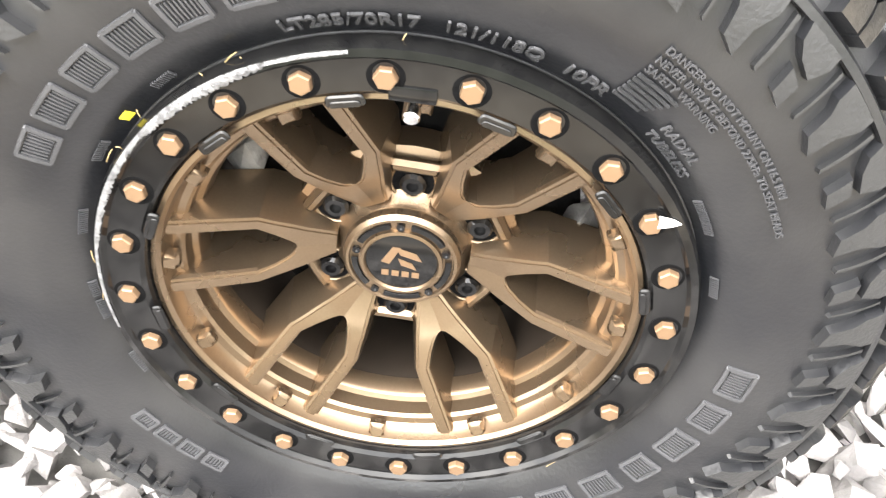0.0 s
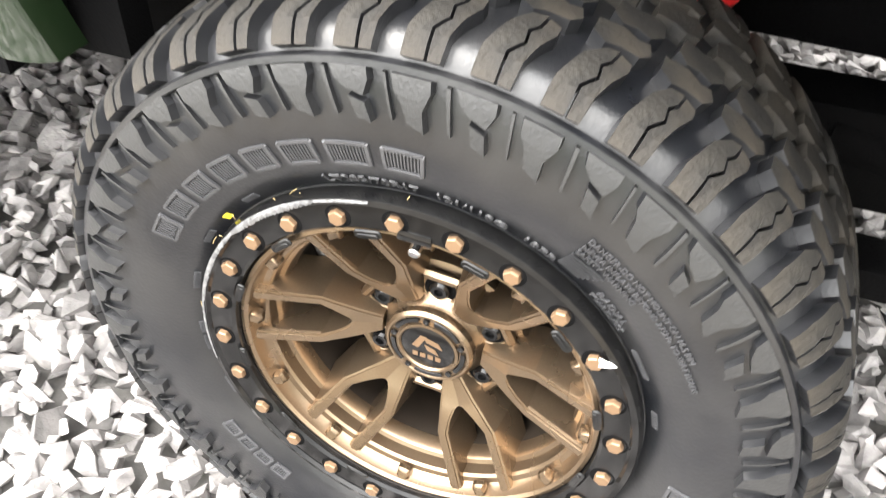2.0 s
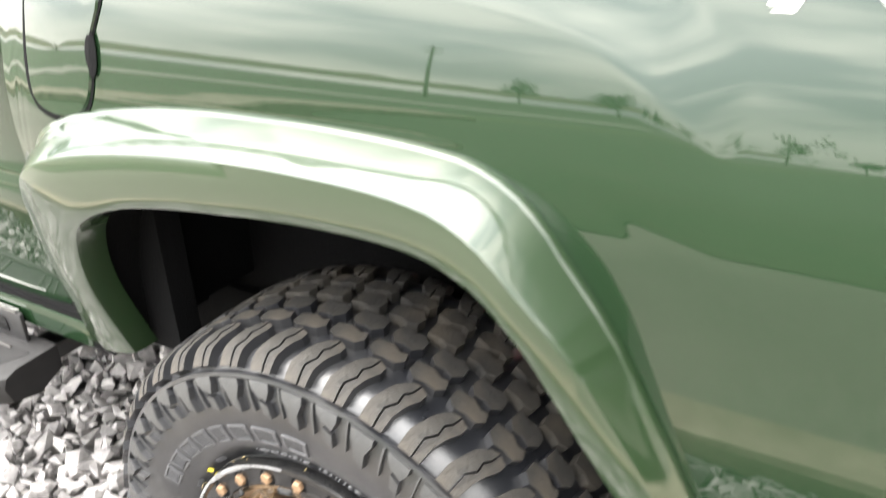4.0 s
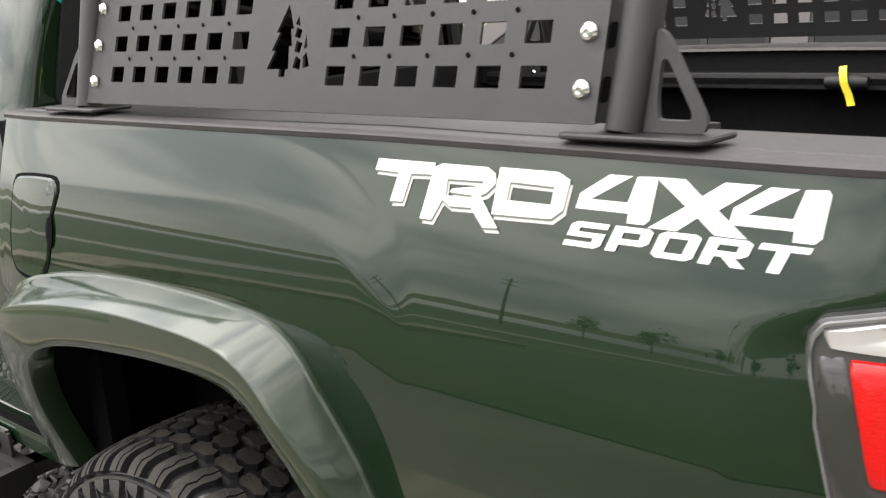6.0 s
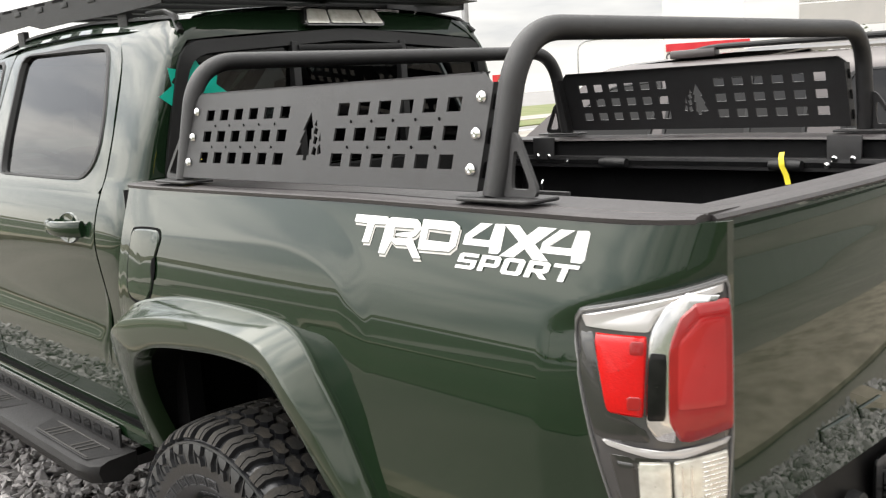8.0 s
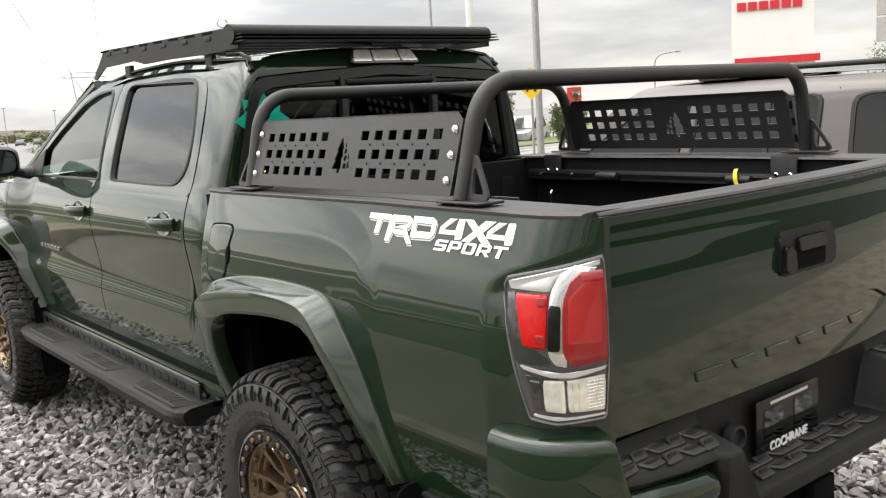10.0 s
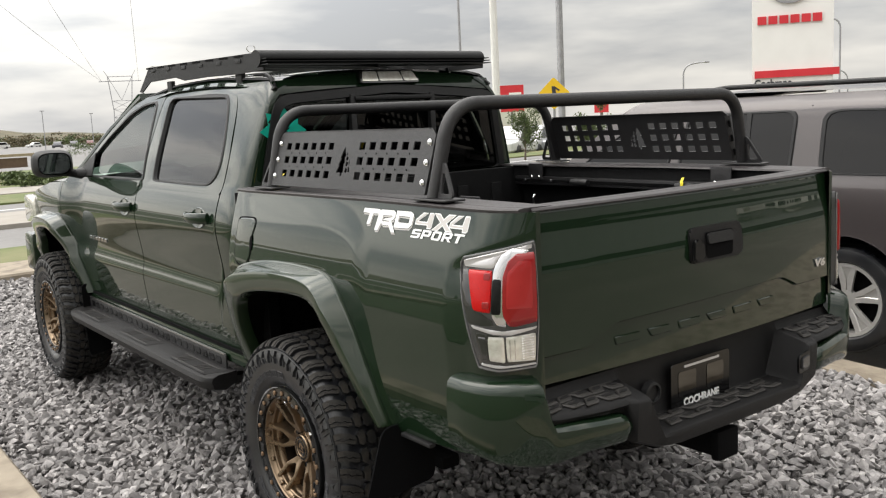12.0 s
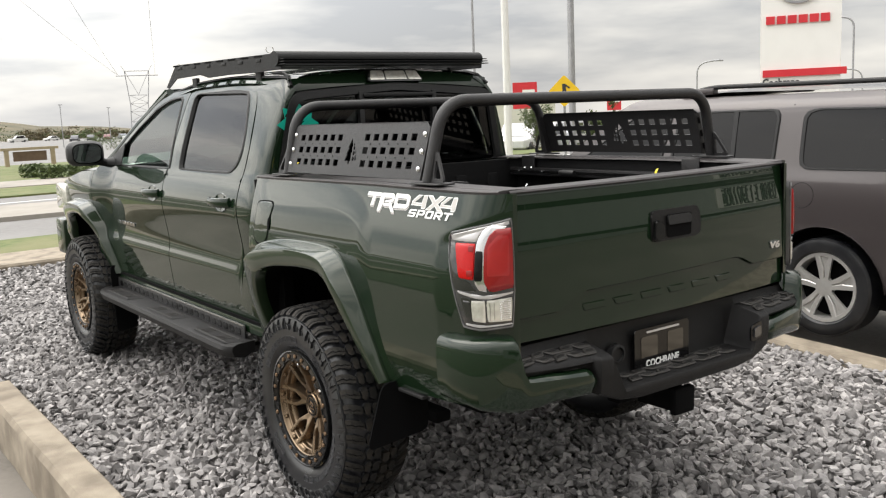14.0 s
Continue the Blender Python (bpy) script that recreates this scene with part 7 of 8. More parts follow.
strip("grass_bank", 23.4, 27.7, -0.100, GRASS, "green grass bank", "grass")
strip("path", 27.7, 31.9, -0.080, PALE, "pale footpath", "pavement")
strip("grass_bank", 31.9, 52.0, -0.090, GRASS, "green grass beyond the path", "grass")
strip("parking_lot", 52.0, 330.0, -0.120, ROAD, "wide grey parking lot", "road", -300, 420)


def by(bearing, far_off, z=0.0):
    """Bearing (degrees from north) and distance from the camera's stand, fitted to its view."""
    turn = radians(18 + (bearing - 18) * 1.041)
    return Vector((-2.41 + far_off * math.sin(turn), -2.99 + far_off * math.cos(turn), z + 0.087 - far_off * math.tan(radians(0.36 + 0.0115 * (bearing - 12)))))


# grass darkened in colour so that the lower body reflects dark
FIELD = shader("dark_rough_field", (0.035, 0.048, 0.022), 0.95, bump=0.8, bump_scale=30, second=(0.058, 0.070, 0.034), scale=6, blotch=(0.070, 0.072, 0.042), blotch_scale=0.7)
# ---- low hills on the skyline ----
HILL = shader("dry_hill", (0.10, 0.085, 0.05), 0.95, bump=0.4, bump_scale=2, second=(0.15, 0.125, 0.075), scale=0.03, blotch=(0.05, 0.055, 0.03), blotch_scale=0.05)
rows = []
for k in range(5):
    r = []
    for j in range(160):
        b = mix(-75, 80, j / 159)
        h = linear(b, [(-75, 5), (-20, 8), (4, 11), (11, 10), (14, 7), (18, 4), (24, 3), (34, 4), (48, 4), (80, 3)]) + 1.6 * noise.noise((b * 0.35, 0, 3.0)) + 0.7 * noise.noise((b * 1.7, 1, 3.0))
        t = k / 4
        r.append(tuple(by(b, mix(420, 640, t), -0.3 + max(0.0, h) * math.sin(t * math.pi / 2) * 1.1)))
    rows.append(r)
tagged(raw("hills", *grid(rows), HILL), "low dry brown hills on the skyline", "hill", kind="structure")

# ---- foliage ----
BARK = shader("bark", (0.09, 0.07, 0.05), 0.9, bump=0.6, bump_scale=40, second=(0.13, 0.10, 0.075), scale=12)
LEAF = shader("leaf_green", (0.055, 0.085, 0.022), 0.6, second=(0.09, 0.12, 0.035), scale=3, island=0.4)
LEAF_DULL = shader("dull_autumn_leaf", (0.075, 0.065, 0.028), 0.7, second=(0.11, 0.085, 0.04), scale=0.3, island=0.45)


def leaf_cloud(centre, size, count, leaf, seed):
    """Many small folded leaves in an uneven cloud."""
    r = random.Random(seed)
    v, f = [], []
    clumps = [(r.gauss(0, 0.42), r.gauss(0, 0.42), r.gauss(0, 0.40)) for _ in range(14)]
    for _ in range(count):
        c = r.choice(clumps)
        p = Vector(centre) + Vector(((c[0] + r.gauss(0, 0.17)) * size[0], (c[1] + r.gauss(0, 0.17)) * size[1], (c[2] + r.gauss(0, 0.17)) * size[2]))
        a, b = Vector((r.gauss(0, 1), r.gauss(0, 1), r.gauss(0, 1))).normalized(), Vector((r.gauss(0, 1), r.gauss(0, 1), r.gauss(0, 1))).normalized()
        n = a.cross(b) * 0.3
        k = len(v)
        s = leaf * r.uniform(0.6, 1.3)
        v += [tuple(p - a * s), tuple(p + b * s * 0.5 + n * s), tuple(p + a * s), tuple(p - b * s * 0.5 + n * s)]
        f += [(k, k + 1, k + 2), (k, k + 2, k + 3)]
    return v, f


def tree(place, tall, wide, leaves, seed, leaf_mat, label, group="", leaf=None):
    r = random.Random(seed)
    base = Vector(place)
    t = tagged(new("tree"), label, "tree", group)
    t.location = base
    top = Vector((r.uniform(-0.03, 0.03) * tall, r.uniform(-0.03, 0.03) * tall, tall * 0.8))
    limbs = [tube([Vector((0, 0, 0)), top * 0.45 + Vector((0.02 * tall, 0, 0)), top], [tall * 0.022, tall * 0.015, tall * 0.004], 7)]
    for k in range(7):
        h = mix(0.3, 0.75, k / 6)
        a = r.uniform(0, 6.28)
        tip = top * h + Vector((math.cos(a), math.sin(a), 0.7)) * wide * r.uniform(0.25, 0.42)
        limbs.append(tube([top * h, (top * h + tip) / 2 + Vector((0, 0, -0.03 * tall)), tip], [tall * 0.009, tall * 0.006, tall * 0.002], 5))
    raw("trunk", *join(*limbs), BARK, t)
    raw("crown", *leaf_cloud((0, 0, tall * 0.66), (wide * 0.62, wide * 0.62, tall * 0.40), leaves, leaf or wide * 0.035, seed), leaf_mat, t)
    return t


for k, (b, d, h) in enumerate(((41.2, 34, 2.1), (44.9, 30, 1.75), (45.6, 33, 1.75), (64.3, 26, 2.9), (62.2, 40, 2.6))):
    tree(by(b, d, -0.16), h, h * 0.45, 2600, 20 + k, LEAF, "young green street tree with thin trunk", "street trees", 0.05)
# a woody belt along the skyline
belt = []
for k in range(46):
    b = 11.5 + k * 0.62 + random.uniform(-0.2, 0.2)
    d = random.uniform(330, 400)
    h = random.uniform(3.0, 5.5)
    c = by(b, d, -0.3)
    belt.append((leaf_cloud((c.x, c.y, c.z + h * 0.4), (random.uniform(5, 10), 4, h * 0.5), 420, 0.5, 100 + k), k % 3))
tagged(raw("far_woods", *join(*[m for m, j in belt if j]), LEAF_DULL), "dull green and rust coloured far trees on the skyline", "trees", kind="stuff")
tagged(raw("far_woods", *join(*[m for m, j in belt if not j]), LEAF), "green far trees on the skyline", "trees", kind="stuff")
# bushes on the verge
for k, (b, d, w, h) in enumerate(((12.2, 38, 1.5, 0.50), (13.3, 36, 1.8, 0.5), (14.2, 39, 1.3, 0.4), (16.2, 95, 6, 1.6), (18.5, 110, 5, 1.8))):
    tagged(raw("bush", *leaf_cloud((0, 0, h * 0.45), (w * 0.5, w * 0.4, h * 0.5), 900, 0.10, 60 + k), LEAF), "low green bush on the grass", "bush", "verge bushes").location = by(b, d, -0.10)

# tall things on the other side of the lot, seen mirrored in the doors
GREY_METAL = shader("galvanised_grey", (0.30, 0.30, 0.31), 0.5, 0.5, second=(0.36, 0.36, 0.37), scale=8)
WOOD_POLE = shader("weathered_pole_wood", (0.10, 0.08, 0.06), 0.9, second=(0.15, 0.12, 0.09), scale=6, stretch=(1, 1, 0.1))
for k in range(26):
    a = radians(mix(-170, -62, k / 25))
    d = random.uniform(100, 135)
    h = random.uniform(4.0, 8.0)
    tree((d * math.sin(a), d * math.cos(a), -0.16), h, h * 0.75, 420, 300 + k, LEAF, "leafy green tree across the lot", "far trees across the lot", 0.34)
for k in range(7):
    a = radians(-150 + 15.5 * k)
    x0, y0 = 85 * math.sin(a), 85 * math.cos(a)
    pole = tagged(new("utility_pole"), "weathered wooden utility pole with cross arms", "utility pole", "utility poles")
    pole.location = (x0, y0, -0.16)
    raw("post", *tube([(0, 0, 0), (0.2, 0, 11.5)], [0.20, 0.13], 8), WOOD_POLE, pole)
    for z in (9.6, 10.8):
        raw("cross_arm", *box(-1.3, 1.6, -0.07, 0.07, z, z + 0.16), WOOD_POLE, pole)
# out of view: pale slab added to brighten the tailgate's reflection
tagged(raw("concrete_apron", *box(-3, 24, -4.1, -2.75, -0.15, -0.12), CONCRETE), "unseen pale slab added behind the truck to brighten the tailgate's reflection", "pavement", kind="structure")
# out of view, brought close to darken what the truck's side reflects
tagged(raw("grass_field", *grid([[(xx, yy, -0.135) for yy in np.linspace(-160, 100, 30)] for xx in np.linspace(-170, -3.6, 15)]), FIELD), "unseen wide rough grass field, darkened to deepen the truck's reflections", "grass", kind="structure")

# ---- the building behind, seen only in the tailgate ----
WALL = shader("pale_cladding", (0.76, 0.74, 0.66), 0.6, second=(0.72, 0.70, 0.64), scale=2, stretch=(0.2, 1, 6))
SHOP_GREY = shader("grey_shop_wall", (0.27, 0.275, 0.26), 0.7, second=(0.31, 0.315, 0.30), scale=2)
DARKGLASS = shader("dark_window_glass", (0.006, 0.006, 0.007), 0.08, spec=0.22)

SIGN_DARK = shader("dark_sign_letters", (0.03, 0.03, 0.035), 0.5)
shop = tagged(new("dealership_building"), "long grey dealership building with a pale lettered fascia", "building")
raw("wall", *box(-12, 52, -27, -17, -0.16, 4.9, 0.02), SHOP_GREY, shop, "dull grey lower wall")
raw("roof", *box(-12.3, 52.3, -27.3, -16.7, 4.9, 5.1, 0.05), GREY_METAL, shop)
for k in range(10):
    raw("window", *box(-9 + 6 * k, -3.08 + 6 * k, -17.0, -16.94, 0.9, 2.1), DARKGLASS, shop)
raw("fascia", *box(24.2, 50, -17.0, -16.90, 2.95, 4.35), WALL, shop, "pale sign fascia")
t = letters("SERVICE CENTRE", 1.0, 0.04, 0.03)
t_wide = max(p[0] for p in t[0])
raw("sign_lettering", [(36.2 - a * 11.2 / t_wide, -16.85 + c, 3.12 + b * 1.45) for a, b, c in t[0]], [tuple(reversed(q)) for q in t[1]], SIGN_DARK, shop, smooth=0)
for k in range(6):
    raw("fascia_panel", *box(38.2 + 1.9 * k, 39.2 + 1.9 * k, -16.90, -16.86, 2.95, 4.35), SIGN_DARK, shop)

# ---- dealership pylon sign ----
SIGN_WHITE = shader("white_sign_panel", (0.82, 0.81, 0.78), 0.4, second=(0.78, 0.77, 0.74), scale=2)
SIGN_RED = shader("red_sign", (0.55, 0.02, 0.03), 0.4, second=(0.60, 0.03, 0.04), scale=3)
pylon = tagged(new("pylon_sign"), "tall white dealership pylon sign with red band", "sign")
pa, pb = by(54.1, 22.5), by(58.6, 22.5)
across = (pb - pa).normalized()
out = Vector((across.y, -across.x, 0))
if out.dot(Vector((-2.5, -3.1, 0)) - pa) < 0:
    out = -out
wide = (pb - pa).length


def on_sign(u, v, d):
    """u across the sign, v up, d proud of its face."""
    p = pa + across * u + out * d
    return (p.x, p.y, v - 0.28)


def sign_part(name, outline, d, thick, mat):
    return raw(name, *slab(outline, lambda a, b, k: on_sign(a, b, d + k), thick, 0.0), mat, pylon, smooth=0)


sign_part("panel", [(0, -0.16), (wide * 0.93, -0.16), (wide * 0.93, 6.2), (0, 6.2)], -0.35, 0.35, SIGN_WHITE)
sign_part("red_band", [(0.06, 2.315), (wide, 2.315), (wide, 2.475), (0.06, 2.475)], 0.004, 0.05, SIGN_RED)
for k in range(6):
    u = 0.12 + k * 0.232
    sign_part("mark", [(u, 3.50), (u + 0.19, 3.50), (u + 0.19, 3.68), (u, 3.68)], 0.004, 0.036, SIGN_RED)
em = [(0.80 + 0.42 * math.cos(a), 4.22 + 0.29 * math.sin(a)) for a in np.linspace(0, 2 * math.pi, 40, endpoint=False)]
ei = [(0.80 + 0.35 * math.cos(a), 4.22 + 0.225 * math.sin(a)) for a in np.linspace(0, 2 * math.pi, 40, endpoint=False)]
raw("emblem", *grid([[on_sign(a, b, d) for a, b in q] for q, d in ((em, 0.004), (em, 0.06), (ei, 0.06), (ei, 0.004))], closed_u=True), GREY_METAL, pylon)
t = letters("Cochrane", 0.235, 0.006, 0.006)
raw("lettering", [on_sign(0.05 + a * 0.86, 2.115 + b, 0.012 + c) for a, b, c in t[0]], t[1], SIGN_DARK, pylon, smooth=0)

# a second sign board further round, with a young tree below it
SIGN_PALE = shader("pale_grey_sign_panel", (0.44, 0.42, 0.40), 0.5, second=(0.40, 0.385, 0.37), scale=2)
tree(tuple(by(63.0, 44)[:2]) + (-0.6,), 4.4, 2.0, 1800, 91, LEAF, "small leafy street tree below a sign board", "", 0.06)
board2 = tagged(new("pylon_sign"), "grey and white multi-panel dealership sign", "sign")
qa, qb = by(61.6, 30, -0.03), by(65.7, 30, -0.03)
qd = (qb - qa).normalized()
for z0, z1 in ((3.05, 3.72), (3.78, 4.45), (4.51, 5.3)):
    v, f = slab([(0, z0), ((qb - qa).length, z0), ((qb - qa).length, z1), (0, z1)], lambda a, b, k: tuple(qa + qd * a + Vector((qd.y, -qd.x, 0)) * k + Vector((0, 0, b))), 0.25)
    raw("panel", v, f, SIGN_PALE, board2, smooth=0)
raw("post", *tube([qa + qd * 1.0, qa + qd * 1.0 + Vector((0, 0, 3.1))], 0.10), GREY_METAL, board2)
for a, w, z in ((0.3, 0.28, 3.25), (0.75, 0.5, 3.30)):
    v, f = slab([(a, z), (a + w, z), (a + w, z + 0.26), (a, z + 0.26)], lambda a, b, k: tuple(qa + qd * a - Vector((qd.y, -qd.x, 0)) * (0.01 + k) + Vector((0, 0, b))), 0.02)
    raw("mark", v, f, SIGN_DARK, board2, smooth=0)

# ---- poles and road signs ----
def post(bearing, d, z1, r, mat, label, name="street_pole"):
    p = by(bearing, d, -0.16)
    return tagged(raw(name, *tube([p, by(bearing, d, z1)], [r, r * 0.8], 12), mat), label, "pole")


WHITE_POLE = shader("white_pole_paint", (0.78, 0.77, 0.74), 0.5, second=(0.72, 0.71, 0.68), scale=5)
post(39.62, 19.5, 7.5, 0.085, WHITE_POLE, "plain white flag pole", "flag_pole")
post(43.45, 24.0, 8.5, 0.095, GREY_METAL, "grey galvanised lamp pole")
post(37.62, 34.0, 9.0, 0.05, GREY_METAL, "thin grey metal pole by the road")


def street_lamp(bearing, d, tall, reach):
    p = by(bearing, d)
    side = Vector((math.cos(radians(bearing)), -math.sin(radians(bearing)), 0))
    lampo = tagged(new("street_lamp"), "curved grey street lamp", "street lamp", "street lamps")
    pts = arc_path([p + Vector((0, 0, -0.16)), p + Vector((0, 0, tall)), p + side * reach + Vector((0, 0, tall + 0.15))], abs(reach) * 0.8, 8)
    raw("post", *tube(pts, 0.05, 8), GREY_METAL, lampo)
    e = p + side * reach + Vector((0, 0, tall + 0.12))
    raw("head", *box(e.x - 0.25, e.x + 0.25, e.y - 0.12, e.y + 0.12, e.z - 0.05, e.z + 0.04, 0.03), GREY_METAL, lampo)


street_lamp(50.5, 62, 4.8, 1.4)
street_lamp(58.75, 50, 6.0, -0.9)
street_lamp(59.2, 70, 4.3, -1.5)
street_lamp(13.8, 120, 5.0, 0.01)
street_lamp(16.3, 130, 4.8, 0.01)
street_lamp(62.9, 40, 3.2, -0.3)

YELLOW_SIGN = shader("yellow_sign", (0.80, 0.50, 0.01), 0.45, second=(0.84, 0.54, 0.02), scale=3)
yp = by(43.0, 22.0)
warn = tagged(new("road_sign"), "yellow diamond crossing sign on a grey post", "road sign")
va, vo = Vector((math.cos(radians(43.1)), -math.sin(radians(43.1)), 0)), Vector((-math.sin(radians(43.1)), -math.cos(radians(43.1)), 0))
raw("post", *tube([yp + Vector((0, 0, -0.16)), yp + Vector((0, 0, 2.3))], 0.03), GREY_METAL, warn)
def on_warn(a, b, k):
    return tuple(yp + va * a + vo * (0.04 + k) + Vector((0, 0, b)))
raw("plate", *slab(rounded([(-0.38, 2.12), (0, 1.74), (0.38, 2.12), (0, 2.50)], 0.05, 3), on_warn, 0.01), YELLOW_SIGN, warn, smooth=0)
raw("symbol", *join(*[slab(o, lambda a, b, k: on_warn(a, b - 0.05, 0.012 + k), 0.003) for o in ([(-0.05, 2.34), (0.03, 2.34), (0.05, 2.18), (-0.04, 2.18)], [(-0.05, 2.18), (0.0, 2.18), (-0.08, 1.98), (-0.13, 2.0)], [(0.0, 2.18), (0.05, 2.18), (0.12, 1.98), (0.06, 1.98)], [(0.03, 2.33), (0.14, 2.25), (0.12, 2.22), (0.03, 2.28)])]), SIGN_DARK, warn, smooth=0)
for b, d, z, w, h in ((40.55, 55, 2.15, 1.45, 1.55), (45.8, 48, 1.85, 0.72, 0.80)):
    p = by(b, d)
    sa, so = Vector((math.cos(radians(b)), -math.sin(radians(b)), 0)), Vector((-math.sin(radians(b)), -math.cos(radians(b)), 0))
    sg = tagged(new("shop_sign"), "red and white shop sign on a post", "sign")
    raw("panel", *slab([(-w / 2, z), (w / 2, z), (w / 2, z + h), (-w / 2, z + h)], lambda a, c, k: tuple(p + sa * a + so * k + Vector((0, 0, c))), 0.2), SIGN_RED, sg, smooth=0)
    raw("mark", *slab([(-w * 0.1, z + h * 0.5), (w * 0.4, z + h * 0.5), (w * 0.4, z + h * 0.72), (-w * 0.1, z + h * 0.72)], lambda a, c, k: tuple(p + sa * a + so * (0.205 + k) + Vector((0, 0, c))), 0.01), SIGN_WHITE, sg, smooth=0)
    raw("post", *tube([p + Vector((0, 0, -0.16)), p + Vector((0, 0, z))], 0.08), GREY_METAL, sg)
far_shop = tagged(new("far_shop"), "low grey shop behind parked cars", "building")
p = by(40.6, 70)
raw("wall", *box(p.x - 4, p.x + 3, p.y, p.y + 8, -0.16, 2.1, 0.02), WALL, far_shop)
raw("roof", *box(p.x - 4.2, p.x + 3.2, p.y - 0.2, p.y + 8.2, 2.1, 2.3, 0.02), GREY_METAL, far_shop)

# lattice pylon and its wires
lat = tagged(new("transmission_tower"), "far grey lattice transmission tower", "transmission tower")
p = by(18.0, 300)
ta = Vector((math.cos(radians(18)), -math.sin(radians(18)), 0))
legs = []
for s in (-1, 1):
    legs.append(([p + ta * s * 3.0 + Vector((0, 0, -0.3)), p + ta * s * 2.6 + Vector((0, 0, 10)), p + ta * s * 3.6 + Vector((0, 0, 20.5))], 0.13))
for z0, z1 in ((2, 5), (5, 8), (8, 10.5), (10.5, 13)):
    for s in (-1, 1):
        legs.append(([p + ta * s * 2.7 + Vector((0, 0, z0)), p - ta * s * 2.6 + Vector((0, 0, z1))], 0.07))
    legs.append(([p - ta * 2.7 + Vector((0, 0, z1)), p + ta * 2.7 + Vector((0, 0, z1))], 0.07))
for s in (-1, 1):
    legs += [([p + ta * s * 2.7 + Vector((0, 0, 13)), p + Vector((0, 0, 13.2)), p + ta * s * 3.6 + Vector((0, 0, 20.5))], 0.08), ([p + ta * s * 3.6 + Vector((0, 0, 20.5)), p + ta * s * 4.6 + Vector((0, 0, 22.2))], 0.08)]
legs += [([p - ta * 6.2 + Vector((0, 0, 19)), p + ta * 6.2 + Vector((0, 0, 19))], 0.14), ([p - ta * 3.6 + Vector((0, 0, 20.4)), p + ta * 3.6 + Vector((0, 0, 20.4))], 0.12)]
for pts, r in legs:
    raw("strut", *tube(pts, r, 5), GREY_METAL, lat)
for b0, b1 in ((16.97, 6.8), (16.97, 12.3), (19.03, 19.0)):
    ends = [Vector((-2.41 + d * math.sin(radians(b)), -2.99 + d * math.cos(radians(b)), 1.55 + d * math.tan(radians(e)))) for b, d, e in ((b0, 300, 2.93), (b1, 90, 12.0))]
    pts = [ends[0].lerp(ends[1], k / 24) + Vector((0, 0, -0.5 * math.sin(math.pi * k / 24))) for k in range(25)]
    tagged(raw("power_line", *tube(pts, 0.032, 5), SIGN_DARK), "thin dark overhead power line", "wire", "power lines")

# wooden entrance sign on the verge
stand = tagged(new("timber_sign"), "low timber entrance sign with a dark panel", "sign")
p = by(11.9, 46, 0.12)
TIMBER = shader("tan_timber", (0.30, 0.24, 0.16), 0.8, second=(0.36, 0.29, 0.20), scale=6)
BROWN_PANEL = shader("brown_sign_panel", (0.10, 0.06, 0.04), 0.7, second=(0.14, 0.09, 0.06), scale=4)
for dx in (-0.9, 1.1):
    raw("post", *box(p.x + dx - 0.09, p.x + dx + 0.09, p.y - 0.09, p.y + 0.09, p.z, p.z + 0.72), TIMBER, stand)
raw("beam", *box(p.x - 1.15, p.x + 1.35, p.y - 0.11, p.y + 0.11, p.z + 0.72, p.z + 0.84), TIMBER, stand)
raw("panel", *box(p.x - 0.62, p.x + 0.82, p.y - 0.05, p.y + 0.05, p.z + 0.22, p.z + 0.66), BROWN_PANEL, stand)


# ---- parked cars ----
def far_car(b, d, heading, colour, tall=1.45, length=4.5, label="parked car in the distance", box_back=False):
    mat = shader("far_car_paint", colour, 0.3, 0.2, 0.6, second=tuple(c * 0.9 for c in colour), scale=2)
    c = tagged(new("parked_car"), label, "car", "far parked cars")
    c.location = by(b, d, -0.12)
    c.rotation_euler = (0, 0, radians(heading))
    L, w = length / 2, 0.9
    belt = tall * 0.60
    body = [(-L, 0.35), (-L, belt * 0.92), (-L * 0.45, belt), (L * 0.8, belt), (L, belt * 0.95), (L, 0.35)]
    raw("body", *slab(body, lambda u, v, k: (u, -w + k, v), 2 * w, 0.08), mat, c)
    roof = [(-L * 0.40, belt), (-L * 0.12, tall), (L * (0.35 if box_back else 0.60), tall), (L * (0.42 if box_back else 0.85), belt)]
    raw("cabin", *slab(roof, lambda u, v, k: (u, -w * 0.88 + k, v), 1.76 * w, 0.06), mat, c)
    glassy = [(-L * 0.34, belt + 0.05), (-L * 0.11, tall - 0.09), (L * (0.32 if box_back else 0.54), tall - 0.09), (L * (0.36 if box_back else 0.74), belt + 0.05)]
    raw("side_glass", *slab(glassy, lambda u, v, k: (u, -w * 0.90 + k, v), 1.80 * w), DARKGLASS, c)
    for x in (-L * 0.62, L * 0.62):
        for y in (-w, w):
            raw("tyre", *moved(lathe([(-0.1, 0.0), (-0.1, 0.28), (-0.06, 0.33), (0.06, 0.33), (0.1, 0.28), (0.1, 0.0)], 16, "y"), Matrix.Translation((x, y * 0.93, 0.33))), RUBBER, c)


